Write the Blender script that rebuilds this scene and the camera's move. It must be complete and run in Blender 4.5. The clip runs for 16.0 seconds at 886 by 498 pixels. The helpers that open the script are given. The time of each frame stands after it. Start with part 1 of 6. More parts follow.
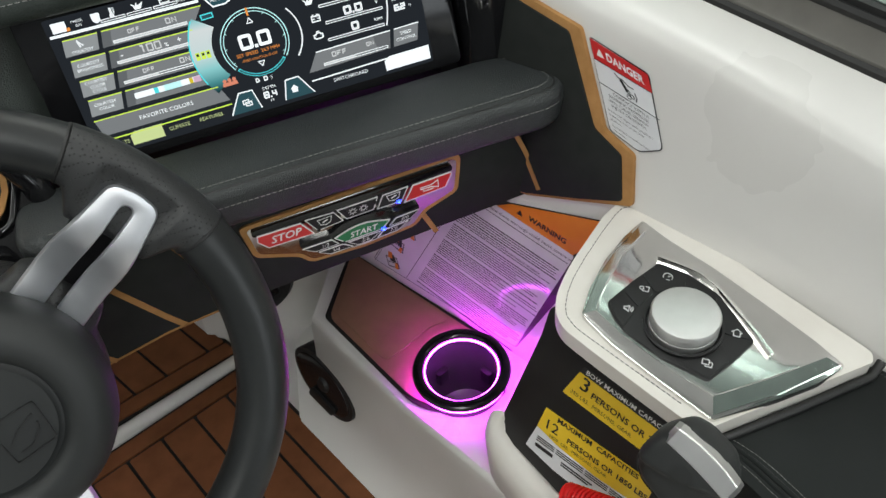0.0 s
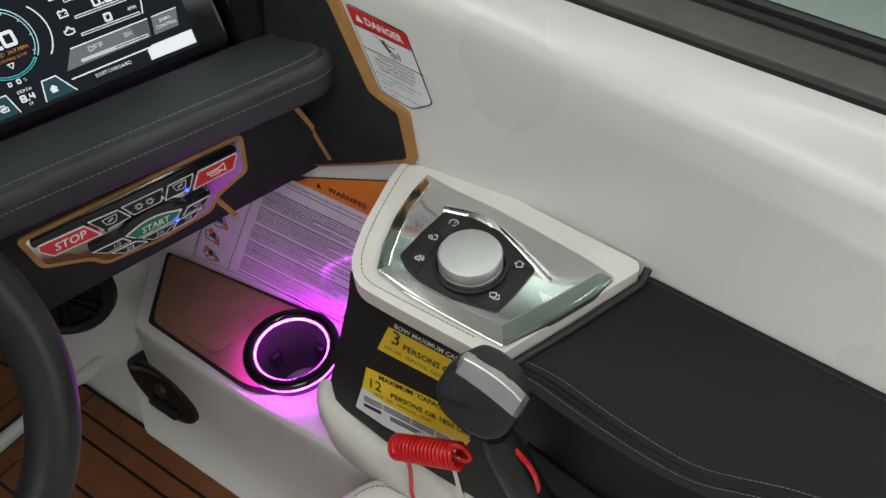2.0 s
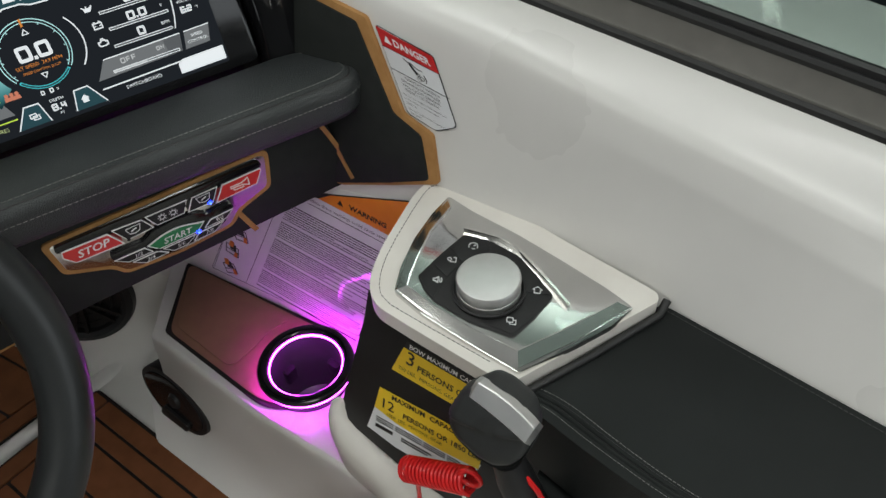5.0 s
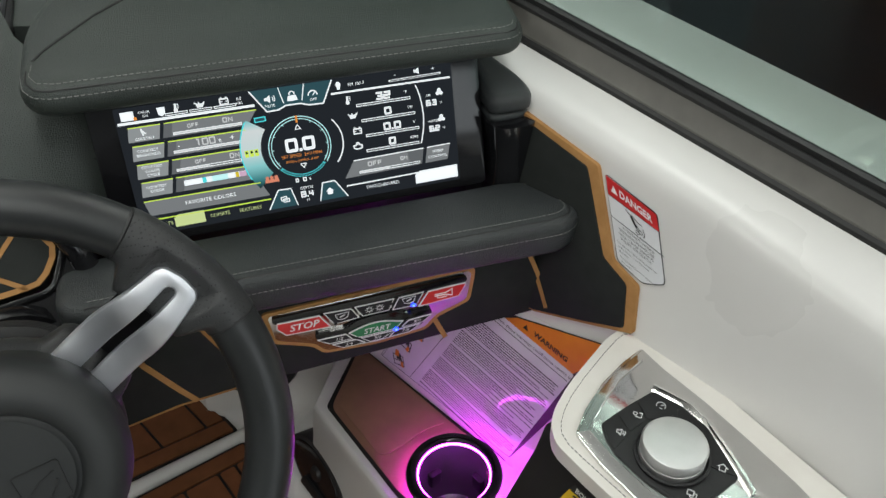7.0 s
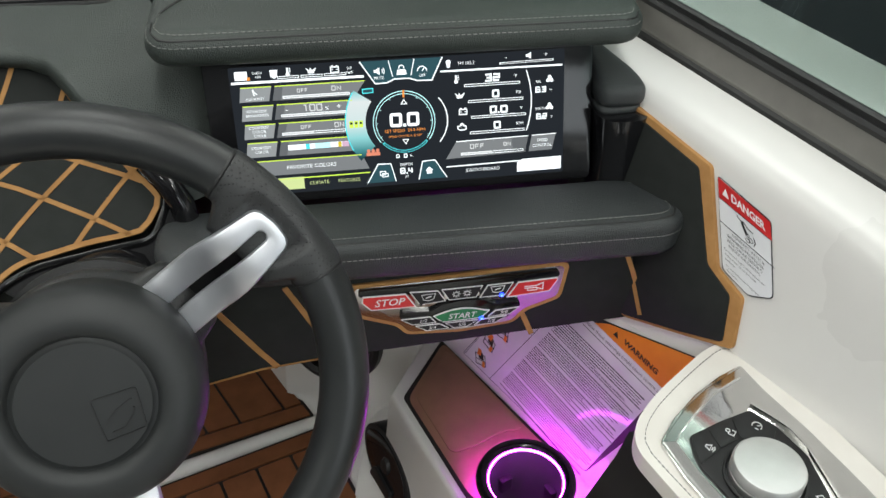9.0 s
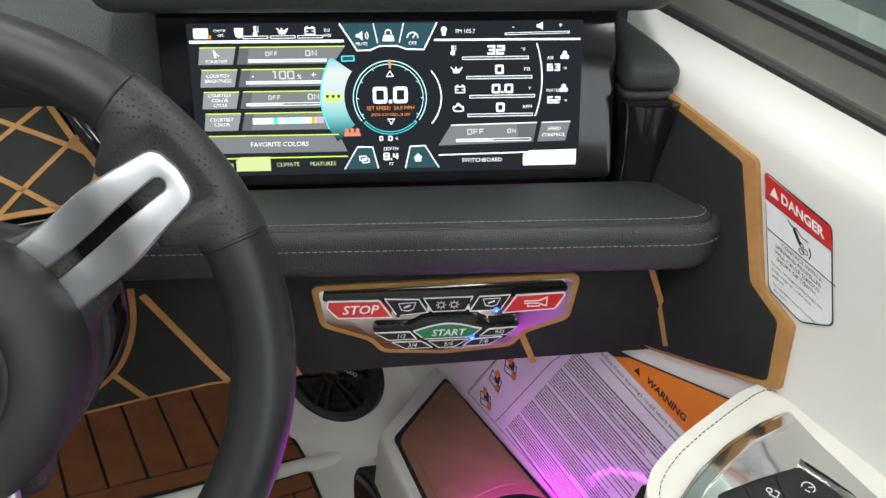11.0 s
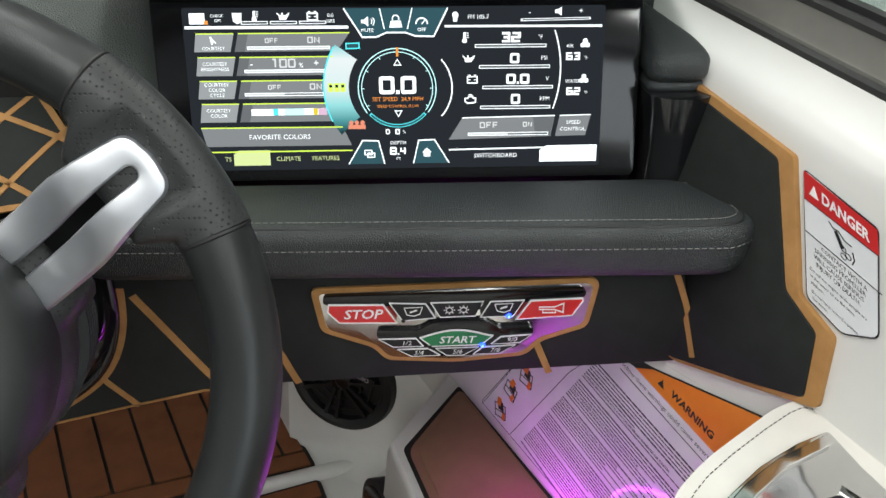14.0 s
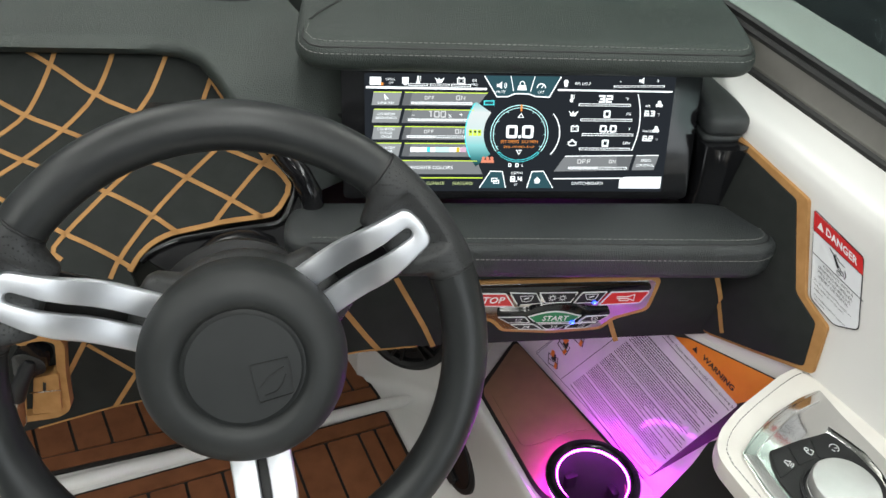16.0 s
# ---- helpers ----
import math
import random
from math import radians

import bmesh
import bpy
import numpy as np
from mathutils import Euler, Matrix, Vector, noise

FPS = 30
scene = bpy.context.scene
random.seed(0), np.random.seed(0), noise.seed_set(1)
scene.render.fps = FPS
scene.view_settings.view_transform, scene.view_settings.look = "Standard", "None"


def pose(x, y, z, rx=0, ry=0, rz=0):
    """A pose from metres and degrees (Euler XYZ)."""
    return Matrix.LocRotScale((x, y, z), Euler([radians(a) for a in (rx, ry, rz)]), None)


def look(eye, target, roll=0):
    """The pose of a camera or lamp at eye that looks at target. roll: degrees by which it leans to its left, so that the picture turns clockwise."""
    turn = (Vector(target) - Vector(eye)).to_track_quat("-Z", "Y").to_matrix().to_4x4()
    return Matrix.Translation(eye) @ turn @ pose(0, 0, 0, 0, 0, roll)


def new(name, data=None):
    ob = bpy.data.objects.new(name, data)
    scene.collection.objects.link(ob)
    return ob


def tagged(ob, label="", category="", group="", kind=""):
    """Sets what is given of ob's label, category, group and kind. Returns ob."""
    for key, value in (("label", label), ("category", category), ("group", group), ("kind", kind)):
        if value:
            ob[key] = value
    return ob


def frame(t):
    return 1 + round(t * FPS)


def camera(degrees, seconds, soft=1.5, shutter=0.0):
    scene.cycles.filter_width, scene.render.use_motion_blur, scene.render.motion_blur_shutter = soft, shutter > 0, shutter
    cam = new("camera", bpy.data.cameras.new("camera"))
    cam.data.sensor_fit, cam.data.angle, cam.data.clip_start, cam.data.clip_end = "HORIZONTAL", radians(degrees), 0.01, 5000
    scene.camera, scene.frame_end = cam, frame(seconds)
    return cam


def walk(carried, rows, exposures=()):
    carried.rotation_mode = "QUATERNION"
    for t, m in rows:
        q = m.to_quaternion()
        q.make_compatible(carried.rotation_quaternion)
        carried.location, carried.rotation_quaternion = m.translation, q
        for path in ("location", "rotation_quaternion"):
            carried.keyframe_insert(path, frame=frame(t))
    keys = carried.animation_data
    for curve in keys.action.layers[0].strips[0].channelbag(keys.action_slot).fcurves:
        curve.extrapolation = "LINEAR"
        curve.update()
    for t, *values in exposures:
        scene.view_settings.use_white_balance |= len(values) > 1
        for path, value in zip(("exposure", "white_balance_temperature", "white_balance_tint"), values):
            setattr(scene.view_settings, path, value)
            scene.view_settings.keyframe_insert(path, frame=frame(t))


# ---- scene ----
cam = camera(59.33, 16.0)
PATH = [
    (0, (-0.0490, 0.1979, 1.2885), (0.1646, 0.8596, 0.5698), -6.38),
    (0.5, (-0.0399, 0.1593, 1.2880), (0.2335, 0.7879, 0.5599), -6.33),
    (1, (-0.0219, 0.1417, 1.2902), (0.2839, 0.7417, 0.5509), -7.02),
    (1.5, (-0.0126, 0.1344, 1.2837), (0.3222, 0.7187, 0.5445), -5.92),
    (2, (-0.0057, 0.1451, 1.2846), (0.3463, 0.7151, 0.5421), -5.16),
    (2.5, (-0.0093, 0.1441, 1.2817), (0.3586, 0.7167, 0.5491), -3.93),
    (3, (-0.0051, 0.1429, 1.2819), (0.3655, 0.7240, 0.5573), -3.85),
    (5.5, (-0.0069, 0.1495, 1.2887), (0.3306, 0.7573, 0.5699), -3.62),
    (6, (-0.0176, 0.1596, 1.2977), (0.3153, 0.7959, 0.6019), -2.28),
    (6.5, (-0.0369, 0.1620, 1.3126), (0.2508, 0.8679, 0.6654), -1.46),
    (7, (-0.0616, 0.1761, 1.3231), (0.1767, 0.9192, 0.6977), -0.18),
    (7.5, (-0.0628, 0.1853, 1.3107), (0.1331, 0.9508, 0.6978), 0.46),
    (7.8, (-0.0557, 0.1796, 1.3154), (0.1054, 0.9513, 0.7001), 0.08),
    (8, (-0.0636, 0.1810, 1.3104), (0.1028, 0.9544, 0.6986), 0.65),
    (8.5, (-0.0696, 0.1627, 1.3008), (0.0806, 0.9419, 0.6923), 0.47),
    (11, (-0.0010, 0.2259, 1.1771), (0.0639, 1.0697, 0.6443), 0.67),
    (11.5, (0.0040, 0.2367, 1.1632), (0.0653, 1.0832, 0.6344), 0.66),
    (12, (0.0096, 0.2512, 1.1479), (0.0601, 1.1021, 0.6250), 0.33),
    (12.5, (0.0197, 0.2666, 1.1349), (0.0600, 1.1170, 0.6102), 0.07),
    (13, (0.0235, 0.2740, 1.1207), (0.0547, 1.1272, 0.6000), -0.31),
    (13.5, (0.0199, 0.2696, 1.1305), (0.0485, 1.1205, 0.6060), -0.11),
    (14, (0.0118, 0.2572, 1.1541), (0.0463, 1.1058, 0.6262), 0.16),
    (14.5, (0.0021, 0.2424, 1.1804), (0.0434, 1.0952, 0.6598), 0.48),
    (15, (-0.0144, 0.2157, 1.2261), (0.0317, 1.0583, 0.6895), 0.70),
    (15.3, (-0.0303, 0.1960, 1.2594), (0.0149, 1.0184, 0.6923), 0.73),
    (15.5, (-0.0527, 0.1778, 1.2742), (-0.0020, 0.9948, 0.6997), 1.05),
    (15.8, (-0.0948, 0.1575, 1.3001), (-0.0299, 0.9596, 0.7065), 2.35),
    (16, (-0.1313, 0.1370, 1.3186), (-0.0525, 0.9291, 0.7133), 3.22),
]
walk(cam, [(t, look(eye, target, roll)) for t, eye, target, roll in PATH],
     exposures=[(0, -0.5), (1, -0.7), (2, -0.85), (3, -0.85), (5.5, -0.87), (6.5, -0.78), (7.5, -0.4), (8.5, -0.28), (11, -0.08), (16, -0.1)])

# ---- world, lamps, exposure ----
world = bpy.data.worlds.new("showroom_air")
scene.world = world
world.use_nodes = True
world.node_tree.nodes["Background"].inputs[0].default_value = (0.75, 0.85, 0.9, 1)
world.node_tree.nodes["Background"].inputs[1].default_value = 0.25


def area_lamp(x, y, z, sx, sy, watts, colour=(0.975, 1.0, 0.965)):
    d = bpy.data.lights.new("area_light", "AREA")
    d.shape, d.size, d.size_y, d.energy, d.color = "RECTANGLE", sx, sy, watts, colour
    ob = new("area_light", d)
    ob.matrix_world = Matrix.Translation((x, y, z))
    return ob


LAMP_W = 34
for lx in (-2.6, 0.0, 2.6):
    for ly, share in ((-2.9, 1.35), (-1.0, 1.0), (0.9, 0.62)):
        area_lamp(lx, ly, 3.42, 0.35, 1.4, LAMP_W * share)
# daylight in the wide window of the south wall
day = area_lamp(3.7, -5.98, 1.65, 3.6, 2.7, 105, (0.90, 0.96, 1.0))
day.matrix_world = Matrix.Translation((3.7, -5.98, 1.65)) @ Matrix.Rotation(math.pi / 2, 4, "X")
# added fill: unseen upward lamps that brighten the ceiling for the dial plate's reflection
for lx in (-2.0, 2.0):
    up = area_lamp(lx, 2.6, 2.75, 0.5, 2.2, 120)
    up.matrix_world = Matrix.Translation((lx, 2.6, 2.75)) @ Matrix.Rotation(math.pi, 4, "X")


# ---- materials ----
def node_mat(name, base, rough=0.5, metal=0.0, spec=0.5, coat=0.0):
    m = bpy.data.materials.new(name)
    m.use_nodes = True
    b = m.node_tree.nodes["Principled BSDF"]
    b.inputs["Base Color"].default_value = (*base, 1)
    b.inputs["Roughness"].default_value = rough
    b.inputs["Metallic"].default_value = metal
    b.inputs["Specular IOR Level"].default_value = spec
    b.inputs["Coat Weight"].default_value = coat
    return m, m.node_tree, b


def coords(nt, scale=(1, 1, 1)):
    c = nt.nodes.new("ShaderNodeTexCoord")
    mp = nt.nodes.new("ShaderNodeMapping")
    mp.inputs["Scale"].default_value = scale
    nt.links.new(c.outputs["Object"], mp.inputs["Vector"])
    return mp.outputs["Vector"]


def noise_tex(nt, vec, scale, detail=4.0):
    n = nt.nodes.new("ShaderNodeTexNoise")
    n.inputs["Scale"].default_value, n.inputs["Detail"].default_value = scale, detail
    nt.links.new(vec, n.inputs["Vector"])
    return n.outputs["Fac"]


def ramp(nt, fac, c0, c1, p0=0.3, p1=0.7):
    r = nt.nodes.new("ShaderNodeValToRGB")
    r.color_ramp.elements[0].color, r.color_ramp.elements[1].color = (*c0, 1), (*c1, 1)
    r.color_ramp.elements[0].position, r.color_ramp.elements[1].position = p0, p1
    nt.links.new(fac, r.inputs["Fac"])
    return r.outputs["Color"]


def bump(nt, b, height, strength=0.3, dist=0.001):
    n = nt.nodes.new("ShaderNodeBump")
    n.inputs["Strength"].default_value, n.inputs["Distance"].default_value = strength, dist
    nt.links.new(height, n.inputs["Height"])
    nt.links.new(n.outputs["Normal"], b.inputs["Normal"])


def rough_var(nt, b, fac, lo, hi):
    r = nt.nodes.new("ShaderNodeMapRange")
    r.inputs["To Min"].default_value, r.inputs["To Max"].default_value = lo, hi
    nt.links.new(fac, r.inputs["Value"])
    nt.links.new(r.outputs["Result"], b.inputs["Roughness"])


def varied(name, c0, c1, rough=(0.4, 0.6), scale=40, grain=900, strength=0.2, dist=0.0004, metal=0.0, spec=0.5, coat=0.0, cells=False):
    m, nt, b = node_mat(name, c0, rough[0], metal, spec, coat)
    v = coords(nt)
    f = noise_tex(nt, v, scale)
    nt.links.new(ramp(nt, f, c0, c1), b.inputs["Base Color"])
    rough_var(nt, b, f, *rough)
    if cells:
        w = nt.nodes.new("ShaderNodeTexVoronoi")
        w.feature = "DISTANCE_TO_EDGE"
        w.inputs["Scale"].default_value = grain
        nt.links.new(v, w.inputs["Vector"])
        r = nt.nodes.new("ShaderNodeMapRange")
        r.inputs["From Max"].default_value = 0.35
        nt.links.new(w.outputs["Distance"], r.inputs["Value"])
        bump(nt, b, r.outputs["Result"], strength, dist)
    elif strength:
        bump(nt, b, noise_tex(nt, v, grain, 3), strength, dist)
    return m


def glow(name, colour, strength):
    m = bpy.data.materials.new(name)
    m.use_nodes = True
    nt = m.node_tree
    nt.nodes.remove(nt.nodes["Principled BSDF"])
    e = nt.nodes.new("ShaderNodeEmission")
    e.inputs[0].default_value, e.inputs[1].default_value = (*colour, 1), strength
    nt.links.new(e.outputs[0], nt.nodes["Material Output"].inputs[0])
    return m


GELCOAT = varied("white_gelcoat", (0.66, 0.645, 0.62), (0.72, 0.705, 0.68), (0.24, 0.34), 6, 25, 0.03, 0.002, coat=0.05)
CREAM = varied("cream_vinyl", (0.66, 0.63, 0.58), (0.72, 0.695, 0.645), (0.38, 0.5), 25, 1400, 0.25, 0.0003, cells=True)
VINYL = varied("black_grained_vinyl", (0.025, 0.0285, 0.029), (0.037, 0.041, 0.042), (0.33, 0.45), 18, 600, 0.5, 0.0008, cells=True)
COWL = varied("dark_grey_vinyl", (0.023, 0.030, 0.026), (0.034, 0.043, 0.038), (0.42, 0.55), 14, 520, 0.5, 0.0006, cells=True)
FOAM = varied("black_foam_pad", (0.0132, 0.0152, 0.0138), (0.0192, 0.0216, 0.0198), (0.72, 0.85), 60, 1800, 0.3, 0.0003, spec=0.25)
TAN = varied("tan_foam", (0.33, 0.165, 0.055), (0.42, 0.22, 0.08), (0.7, 0.85), 70, 1800, 0.3, 0.0003, spec=0.25)
GLOSS = varied("gloss_black_plastic", (0.006, 0.006, 0.007), (0.010, 0.010, 0.011), (0.08, 0.16), 20, 300, 0.02, 0.0002)
SATIN = varied("satin_black_plastic", (0.008, 0.008, 0.0085), (0.013, 0.013, 0.0135), (0.40, 0.52), 30, 1500, 0.2, 0.0003, spec=0.38)
RUBBER = varied("rim_leather", (0.0135, 0.0148, 0.0150), (0.020, 0.0218, 0.0220), (0.34, 0.42), 25, 900, 0.12, 0.0002, cells=True)
CUP_GREY = varied("dark_grey_plastic", (0.040, 0.040, 0.042), (0.055, 0.055, 0.058), (0.25, 0.35), 30, 900, 0.1, 0.0002)
HUB = varied("hub_rubber", (0.0138, 0.0154, 0.0154), (0.0205, 0.0225, 0.0225), (0.46, 0.62), 25, 1500, 0.25, 0.0003)
STITCH = varied("grey_thread", (0.20, 0.20, 0.19), (0.30, 0.30, 0.285), (0.7, 0.8), 300, 2500, 0.2)
BLACK_STITCH = varied("charcoal_thread", (0.05, 0.05, 0.05), (0.09, 0.09, 0.09), (0.7, 0.8), 300, 2500, 0.2)
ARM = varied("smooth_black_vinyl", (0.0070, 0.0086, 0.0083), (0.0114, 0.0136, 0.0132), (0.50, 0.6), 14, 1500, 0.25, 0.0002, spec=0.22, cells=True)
BAND = varied("satin_chrome", (0.74, 0.74, 0.73), (0.80, 0.80, 0.79), (0.36, 0.46), 60, 500, 0.05, 0.0002, metal=1.0)
PLATE = varied("soft_polished_metal", (0.66, 0.655, 0.64), (0.73, 0.725, 0.71), (0.07, 0.12), 30, 200, 0.03, 0.0003, metal=1.0)
CHROME = varied("polished_metal", (0.70, 0.69, 0.67), (0.78, 0.77, 0.75), (0.08, 0.15), 30, 200, 0.03, 0.0003, metal=1.0)
ALU = varied("brushed_aluminium", (0.74, 0.755, 0.79), (0.80, 0.815, 0.85), (0.42, 0.55), 60, 500, 0.08, 0.0003, metal=1.0)
KNOB = varied("satin_aluminium", (0.62, 0.62, 0.61), (0.68, 0.68, 0.67), (0.46, 0.56), 60, 1500, 0.08, 0.0002, metal=1.0)
FRAME = varied("grey_anodised_frame", (0.135, 0.129, 0.115), (0.165, 0.158, 0.142), (0.36, 0.46), 40, 900, 0.1, 0.0003)
GASKET = varied("black_gasket_rubber", (0.008, 0.008, 0.008), (0.014, 0.014, 0.014), (0.4, 0.55), 60, 900, 0.2)
DECK = varied("brown_foam_deck", (0.140, 0.050, 0.019), (0.190, 0.071, 0.028), (0.75, 0.88), 30, 900, 0.35, 0.0005, spec=0.25)
GROOVE = varied("black_groove", (0.008, 0.007, 0.006), (0.014, 0.012, 0.010), (0.8, 0.9), 60, 900, 0.2)
TRAY = varied("brown_tray_mat", (0.22, 0.115, 0.070), (0.27, 0.140, 0.085), (0.55, 0.7), 30, 1200, 0.25)
PAPER = varied("white_sticker", (0.70, 0.71, 0.73), (0.78, 0.79, 0.80), (0.07, 0.12), 30, 300, 0.01)
RED = varied("red_print", (0.52, 0.018, 0.020), (0.60, 0.030, 0.030), (0.25, 0.35), 40, 300, 0.05)
ORANGE = varied("orange_print", (0.72, 0.20, 0.015), (0.80, 0.25, 0.025), (0.25, 0.35), 40, 300, 0.05)
YELLOW = varied("yellow_print", (0.76, 0.50, 0.020), (0.84, 0.58, 0.035), (0.25, 0.35), 40, 300, 0.05)
INK = varied("black_print", (0.010, 0.010, 0.012), (0.018, 0.018, 0.02), (0.35, 0.45), 40, 300, 0.0)
GREEN = varied("green_key", (0.008, 0.16, 0.055), (0.012, 0.20, 0.07), (0.25, 0.35), 60, 600, 0.05)
WHITE = varied("white_print", (0.74, 0.74, 0.74), (0.82, 0.82, 0.82), (0.35, 0.45), 60, 600, 0.0)
CORD = varied("red_plastic_cord", (0.58, 0.012, 0.014), (0.70, 0.02, 0.02), (0.2, 0.3), 60, 600, 0.05)
HALL_FLOOR = varied("dark_showroom_floor", (0.010, 0.012, 0.018), (0.018, 0.020, 0.028), (0.25, 0.4), 2, 40, 0.1)
HALL_WALL = varied("showroom_wall", (0.58, 0.60, 0.62), (0.66, 0.68, 0.70), (0.7, 0.85), 2, 60, 0.1)
HALL_CEIL = varied("showroom_ceiling", (0.62, 0.62, 0.60), (0.68, 0.68, 0.66), (0.8, 0.9), 2, 60, 0.1)
HULL = varied("white_hull", (0.62, 0.62, 0.62), (0.7, 0.7, 0.7), (0.2, 0.3), 4, 60, 0.05)
PURPLE = glow("magenta_led", (0.74, 0.030, 1.0), 82.0)
BLUE = glow("blue_led", (0.01, 0.03, 1.0), 14.0)
BLUE_CORE = glow("blue_led_core", (0.10, 0.20, 1.0), 6.0)
S_WHITE = glow("display_white", (0.92, 0.98, 1.0), 1.6)
S_SOFT = glow("display_soft_white", (0.84, 0.87, 0.88), 1.0)
S_GREY = glow("display_grey", (0.28, 0.30, 0.31), 1.0)
S_GREY3 = glow("display_mid_grey", (0.18, 0.195, 0.205), 1.0)
S_GREY2 = glow("display_pale_grey", (0.40, 0.43, 0.44), 1.0)
S_TEAL = glow("display_dark_teal", (0.042, 0.115, 0.140), 1.0)
S_CYAN = glow("display_cyan", (0.10, 0.80, 0.86), 1.3)
S_PALE = glow("display_pale_cyan", (0.55, 0.95, 0.95), 1.5)
S_LIME = glow("display_lime", (0.62, 0.85, 0.10), 1.5)
S_LIMEW = glow("display_pale_lime", (0.85, 1.0, 0.45), 1.0)
S_ORANGE = glow("display_orange", (1.0, 0.36, 0.07), 1.2)
S_YELLOW = glow("display_yellow", (0.95, 0.75, 0.05), 1.0)
S_RED = glow("display_salmon", (1.0, 0.35, 0.22), 1.0)
S_PINK = glow("display_pink", (0.9, 0.6, 0.8), 1.0)
S_DARK = glow("display_black", (0.025, 0.030, 0.037), 1.0)

# windscreen: tinted clear sheet with a mirror-like gloss
GLASS = bpy.data.materials.new("windscreen_glass")
GLASS.use_nodes = True
_nt = GLASS.node_tree
_nt.nodes.remove(_nt.nodes["Principled BSDF"])
_tr, _gl, _fr, _pw, _ad, _mx = (_nt.nodes.new(k) for k in ("ShaderNodeBsdfTransparent", "ShaderNodeBsdfGlossy", "ShaderNodeLayerWeight", "ShaderNodeMath", "ShaderNodeMath", "ShaderNodeMixShader"))
_tr.inputs[0].default_value = (0.66, 0.73, 0.71, 1)
_gl.inputs["Color"].default_value = (0.86, 1.0, 0.94, 1)
_gl.inputs["Roughness"].default_value = 0.02
_fr.inputs["Blend"].default_value = 0.5
_pw.operation, _ad.operation = "POWER", "MULTIPLY_ADD"
_pw.inputs[1].default_value = 4.0
_ad.inputs[1].default_value, _ad.inputs[2].default_value = 0.6, 0.03
_nt.links.new(_fr.outputs["Facing"], _pw.inputs[0])
_nt.links.new(_pw.outputs[0], _ad.inputs[0])
_nt.links.new(_ad.outputs[0], _mx.inputs[0])
_nt.links.new(_tr.outputs[0], _mx.inputs[1])
_nt.links.new(_gl.outputs[0], _mx.inputs[2])
_nt.links.new(_mx.outputs[0], _nt.nodes["Material Output"].inputs[0])


# ---- builders ----
from mathutils import bvhtree


def link_mesh(name, bm, mat, smooth=True, angle=40):
    bmesh.ops.recalc_face_normals(bm, faces=bm.faces[:])
    me = bpy.data.meshes.new(name)
    if smooth:
        lim = radians(angle)
        for e in bm.edges:
            e.smooth = not (len(e.link_faces) == 2 and e.calc_face_angle(0) > lim)
        for f in bm.faces:
            f.smooth = True
    bm.to_mesh(me)
    bm.free()
    me.materials.append(mat)
    return new(name, me)


def thing(name, base, label, category, group="", kind=""):
    ob = new(name)
    ob.empty_display_size = 0.02
    ob.location = base
    return tagged(ob, label, category, group, kind)


def part(name, bm, mat, parent, label="", angle=40):
    ob = link_mesh(name, bm, mat, True, angle)
    ob.parent = parent
    chain, up = [], parent
    while up:
        chain.append(up)
        up = up.parent
    w = Matrix()
    for o in reversed(chain):
        w = w @ o.matrix_parent_inverse @ o.matrix_basis
    ob.matrix_parent_inverse = w.inverted()
    if label:
        ob["label"] = label
    return ob


def solid(name, bm, mat, label, category, group="", kind="", angle=40):
    return tagged(link_mesh(name, bm, mat, True, angle), label, category, group, kind)


def frame_of(origin, x, z):
    """Axes matrix: x along the surface, z out of it."""
    z = Vector(z).normalized()
    x = Vector(x)
    x = (x - z * x.dot(z)).normalized()
    y = z.cross(x)
    m = Matrix((x, y, z)).transposed().to_4x4()
    m.translation = origin
    return m


def prism(bm, pts, m, z0, z1, bev=0.0, seg=2):
    """An outline in the plane of m, from height z0 to z1, edges rounded by bev."""
    lo = [bm.verts.new(m @ Vector((p[0], p[1], z0))) for p in pts]
    hi = [bm.verts.new(m @ Vector((p[0], p[1], z1))) for p in pts]
    n = len(pts)
    fs = [bm.faces.new(lo[::-1]), bm.faces.new(hi)]
    fs += [bm.faces.new((lo[i], lo[(i + 1) % n], hi[(i + 1) % n], hi[i])) for i in range(n)]
    bmesh.ops.recalc_face_normals(bm, faces=fs)
    if bev:
        es = {e for f in fs for e in f.edges}
        bmesh.ops.bevel(bm, geom=list(es), offset=bev, segments=seg, profile=0.6, affect="EDGES", clamp_overlap=True)
    return bm


def rounded(pts, r, n=5):
    """The outline with its corners rounded; r one radius or one for each corner."""
    out, k = [], len(pts)
    for i in range(k):
        a, b, c = Vector(pts[i - 1]), Vector(pts[i]), Vector(pts[(i + 1) % k])
        rr = r[i] if isinstance(r, (list, tuple)) else r
        u, v = (a - b), (c - b)
        if rr <= 0 or u.length < 1e-6 or v.length < 1e-6:
            out.append(tuple(b))
            continue
        d = min(rr, u.length * 0.49, v.length * 0.49)
        p, q = b + u.normalized() * d, b + v.normalized() * d
        for j in range(n + 1):
            t = j / n
            out.append(tuple(p * (1 - t) ** 2 + b * 2 * t * (1 - t) + q * t * t))
    return out


def rect(x0, y0, x1, y1):
    return [(x0, y0), (x1, y0), (x1, y1), (x0, y1)]


def oval(cx, cy, rx, ry=None, n=32, a0=0.0):
    ry = ry or rx
    return [(cx + rx * math.cos(a0 + 2 * math.pi * i / n), cy + ry * math.sin(a0 + 2 * math.pi * i / n)) for i in range(n)]


